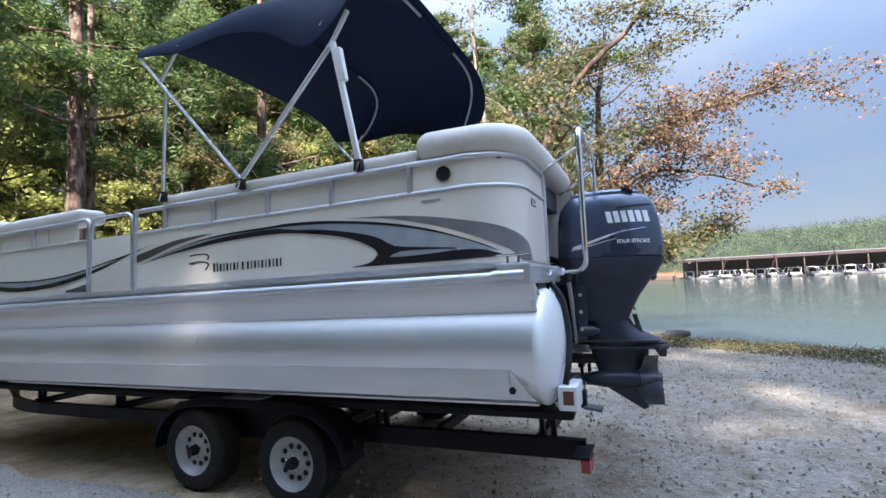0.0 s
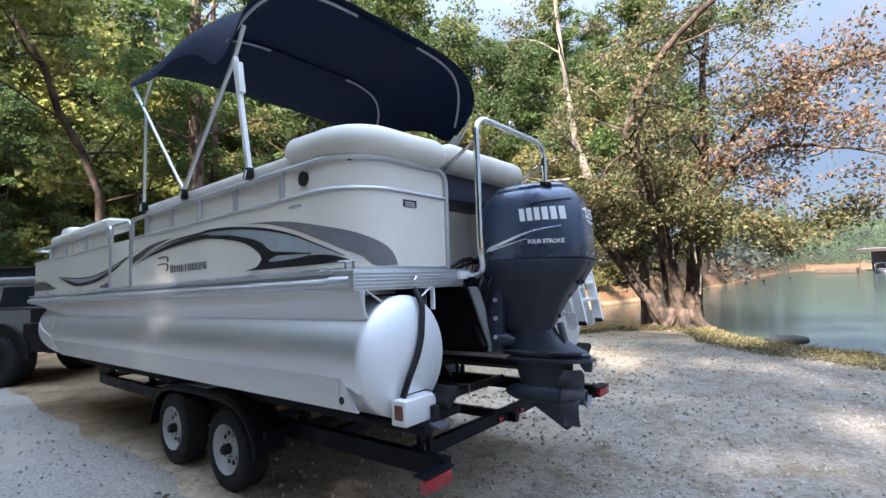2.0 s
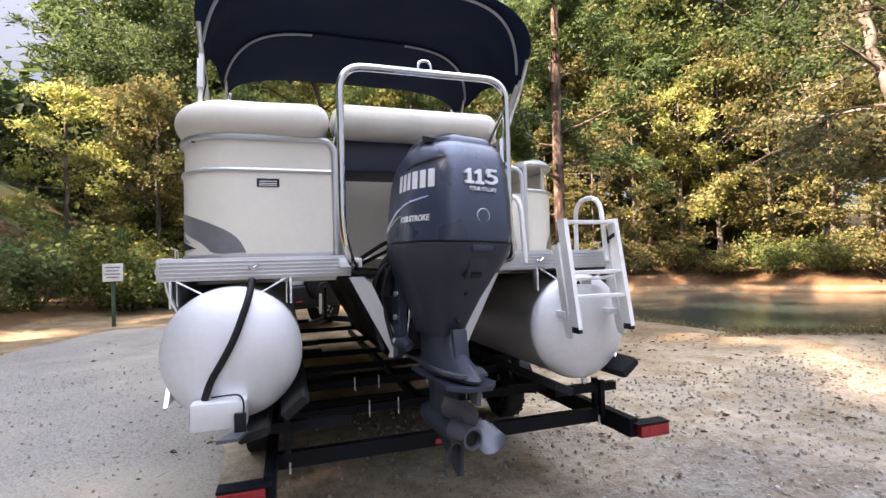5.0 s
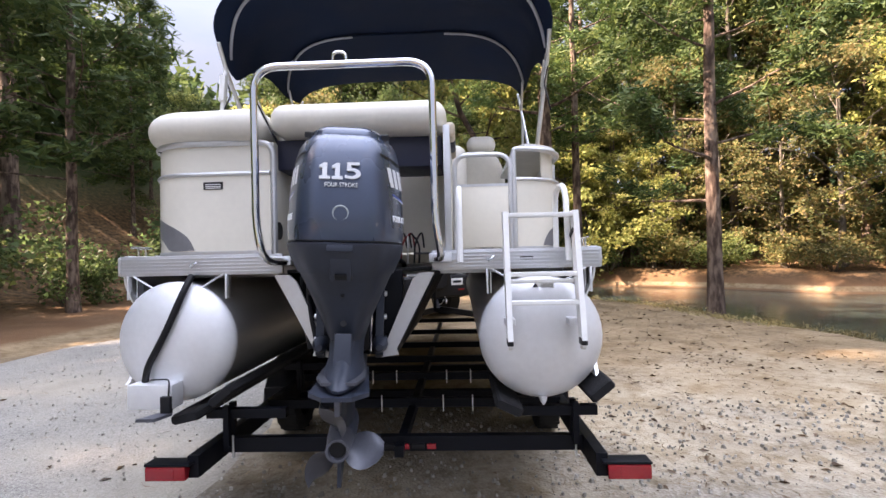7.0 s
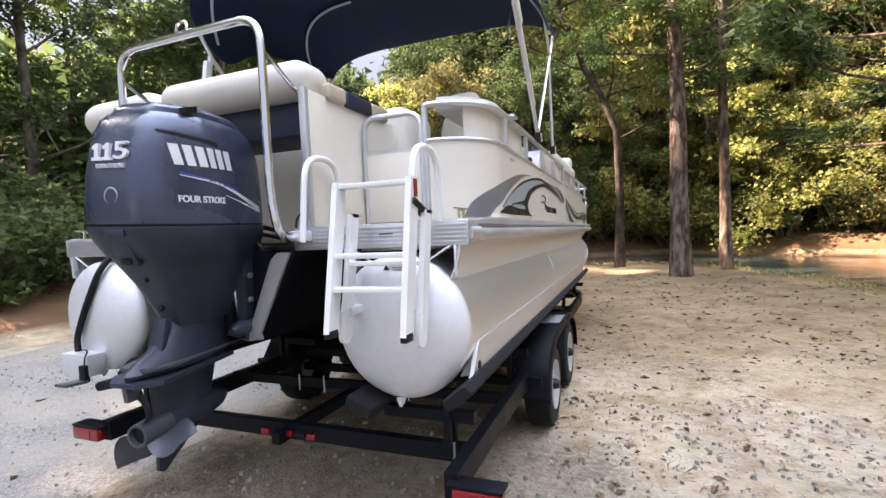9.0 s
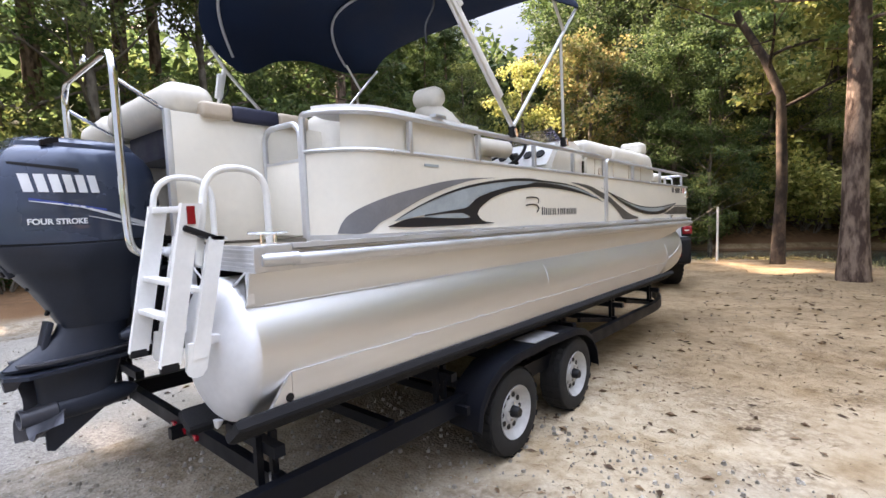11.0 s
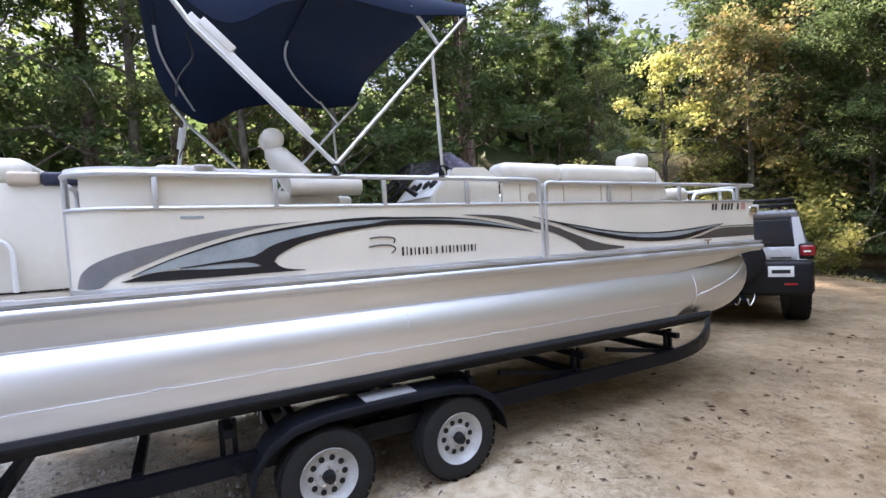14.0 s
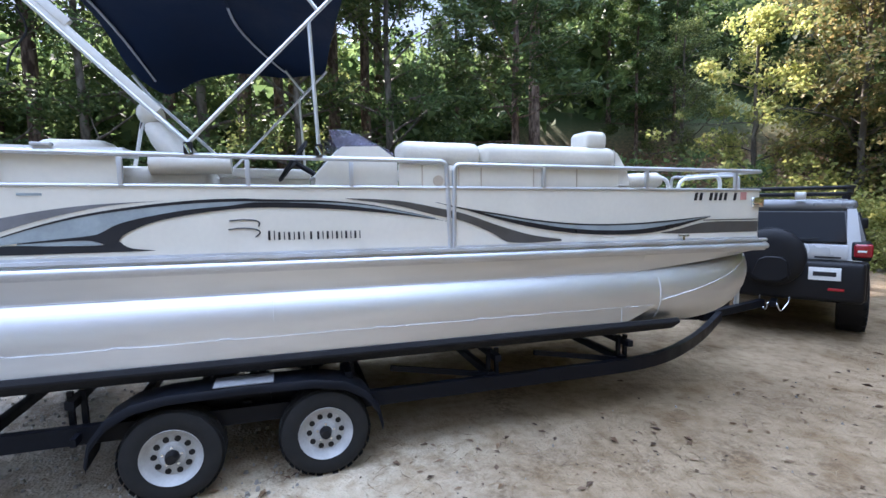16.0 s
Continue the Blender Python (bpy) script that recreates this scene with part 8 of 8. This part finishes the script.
bm = BM(); add_tube(bm, [(0.1, -0.1, 0.12), (0.2, 0.08, 0.17), (0.24, 0.16, 0.19)], [0.04, 0.03, 0.01], 8)
part("branch_stub", bm, M_WETLOG, log)


def scatter(name, count, size, box, material, label, seed, flat=True, thick=0.35, slim=1.0):
    """Loose small pieces on the ground, as one mesh of kind stuff."""
    rng = np.random.default_rng(seed)
    verts, faces = [], []
    x0, x1, y0, y1 = box
    for i in range(count):
        if flat and rng.random() < 0.55:
            if i % 9 == 0:
                cx, cy = rng.uniform(x0, x1), rng.uniform(y0, y1)
            elif i < 9:
                cx, cy = (x0 + x1) / 2, (y0 + y1) / 2
            x, y = cx + rng.normal() * 0.35, cy + rng.normal() * 0.35
        else:
            x, y = rng.uniform(x0, x1), rng.uniform(y0, y1)
            cx, cy = x, y
        if not (x < -1.3 and y < 9.5) and ground_z(x, y) < -0.1:
            continue
        z = ground_z(x, y) + (0.02 if x < -1.2 and y < 9.5 else 0.004)
        s = size * (0.35 + 1.3 * rng.random() ** 2.2)
        a = rng.uniform(0, 2 * math.pi)
        c, d = math.cos(a), math.sin(a)
        b = len(verts)
        if flat:
            q = s * rng.uniform(0.05, 0.3)
            q *= slim
            for u, v, w in ((-1, 0.25 * (1 - slim), q * 0.3), (-0.2, 0.42 * slim, q), (1, 0.1 + 0.3 * (1 - slim), q * 0.2), (-0.1, -0.45 * slim, q * 0.8), (0, 0, 0.0)):
                verts.append((x + s * 0.5 * (u * c - v * d), y + s * 0.5 * (u * d + v * c), z + w))
            faces += [(b, b + 3, b + 4), (b + 3, b + 2, b + 4), (b + 2, b + 1, b + 4), (b + 1, b, b + 4)]
        else:
            h = s * thick
            for k in range(5):
                t = a + k * 2 * math.pi / 5
                rr = s * 0.5 * rng.uniform(0.7, 1.1)
                verts.append((x + rr * math.cos(t), y + rr * math.sin(t), z - 0.002))
            for k in range(5):
                t = a + k * 2 * math.pi / 5 + 0.4
                rr = s * 0.34 * rng.uniform(0.6, 1.1)
                verts.append((x + rr * math.cos(t), y + rr * math.sin(t), z + h * rng.uniform(0.7, 1.1)))
            faces += [(b + k, b + (k + 1) % 5, b + 5 + (k + 1) % 5, b + 5 + k) for k in range(5)] + [tuple(b + 5 + k for k in range(5))]
    me = bpy.data.meshes.new(name)
    me.from_pydata(verts, [], faces)
    me.materials.append(material)
    return tagged(new(name, me), label, name.split("_")[-1], kind="stuff")


L_DRY = leafy("dry_leaves", (0.06, 0.038, 0.024), (0.13, 0.078, 0.046), (0.24, 0.155, 0.09), 0.05)
L_STONE = leafy("gravel_stones", (0.15, 0.135, 0.115), (0.25, 0.227, 0.193), (0.38, 0.352, 0.307), 0.0)
scatter("dry_leaves", 2300, 0.06, (1.2, 6.5, 0.5, 12.5), L_DRY, "scattered dry brown leaves on the sand", 1)
L_STRAW = leafy("pine_straw", (0.08, 0.05, 0.028), (0.16, 0.10, 0.055), (0.28, 0.19, 0.10), 0.05)
scatter("pine_straw", 5200, 0.13, (1.1, 7.5, -1.0, 12.5), L_STRAW, "fallen pine straw strewn in drifts on the sand", 11, slim=0.055)
scatter("drive_straw", 900, 0.12, (-6.0, -1.0, -2.5, 8.5), L_STRAW, "fallen pine straw on the asphalt", 12, slim=0.055)
scatter("drive_leaves", 260, 0.055, (-6.5, -1.2, -3, 9), L_DRY, "a few dry leaves on the asphalt", 2)
scatter("drive_grit", 2600, 0.02, (-5.5, -1.0, -3.0, 6.0), L_STONE, "fine loose grit on the asphalt", 6, flat=False, thick=0.5)
scatter("shore_leaves", 500, 0.05, (3.0, 9.5, -4.5, 4.5), L_DRY, "dry leaves toward the shore", 3)
scatter("gravel_stones", 9500, 0.026, (-0.9, 8.0, -5.0, 2.5), L_STONE, "loose grey gravel stones", 4, flat=False, thick=0.55)
scatter("sand_pebbles", 350, 0.016, (1.0, 6.0, 1.0, 10.0), L_STONE, "a few small pebbles in the sand", 5, flat=False, thick=0.55)


def grass(name, seed, n, where, size, material, label):
    rng = np.random.default_rng(seed)
    pts = []
    while len(pts) < n:
        x, y = where(rng)
        z = ground_z(x, y)
        if z > -0.14:
            pts.append((x, y, z))
    me = leaf_mesh(name, pts, size, 5, 0.08, material, rng, needle=True)
    v = np.empty(len(me.vertices) * 3); me.vertices.foreach_get("co", v); v = v.reshape(-1, 4, 3)
    base = v[:, 0, 2].copy()
    v[:, :, 2] = base[:, None] + np.abs(v[:, :, 2] - base[:, None]) * 1.3
    me.vertices.foreach_set("co", v.ravel())
    return tagged(new(name, me), label, "grass", kind="stuff")


def rim(a0, a1, d0, d1):
    def f(rng):
        a = rng.uniform(a0, a1)
        return polar(a, along(NEAR, a) - rng.uniform(d0, d1))
    return f


L_GRASS = leafy("dry_grass", (0.13, 0.12, 0.045), (0.28, 0.22, 0.10), (0.42, 0.33, 0.16), 0.2)
L_TURF = leafy("dull_green_turf", (0.042, 0.042, 0.018), (0.085, 0.077, 0.033), (0.18, 0.145, 0.068), 0.15)
grass("shore_grass", 8, 5200, rim(-70, 10, 0.5, 1.7), 0.07, L_TURF, "dull green grass strip along the shore")
grass("shore_grass", 10, 1500, rim(-70, 30, -0.1, 0.5), 0.075, L_GRASS, "thin dry grass along the shore")
grass("shore_grass", 9, 1500, rim(30, 108, 0.0, 1.0), 0.075, L_GRASS, "thin dry grass along the shore")
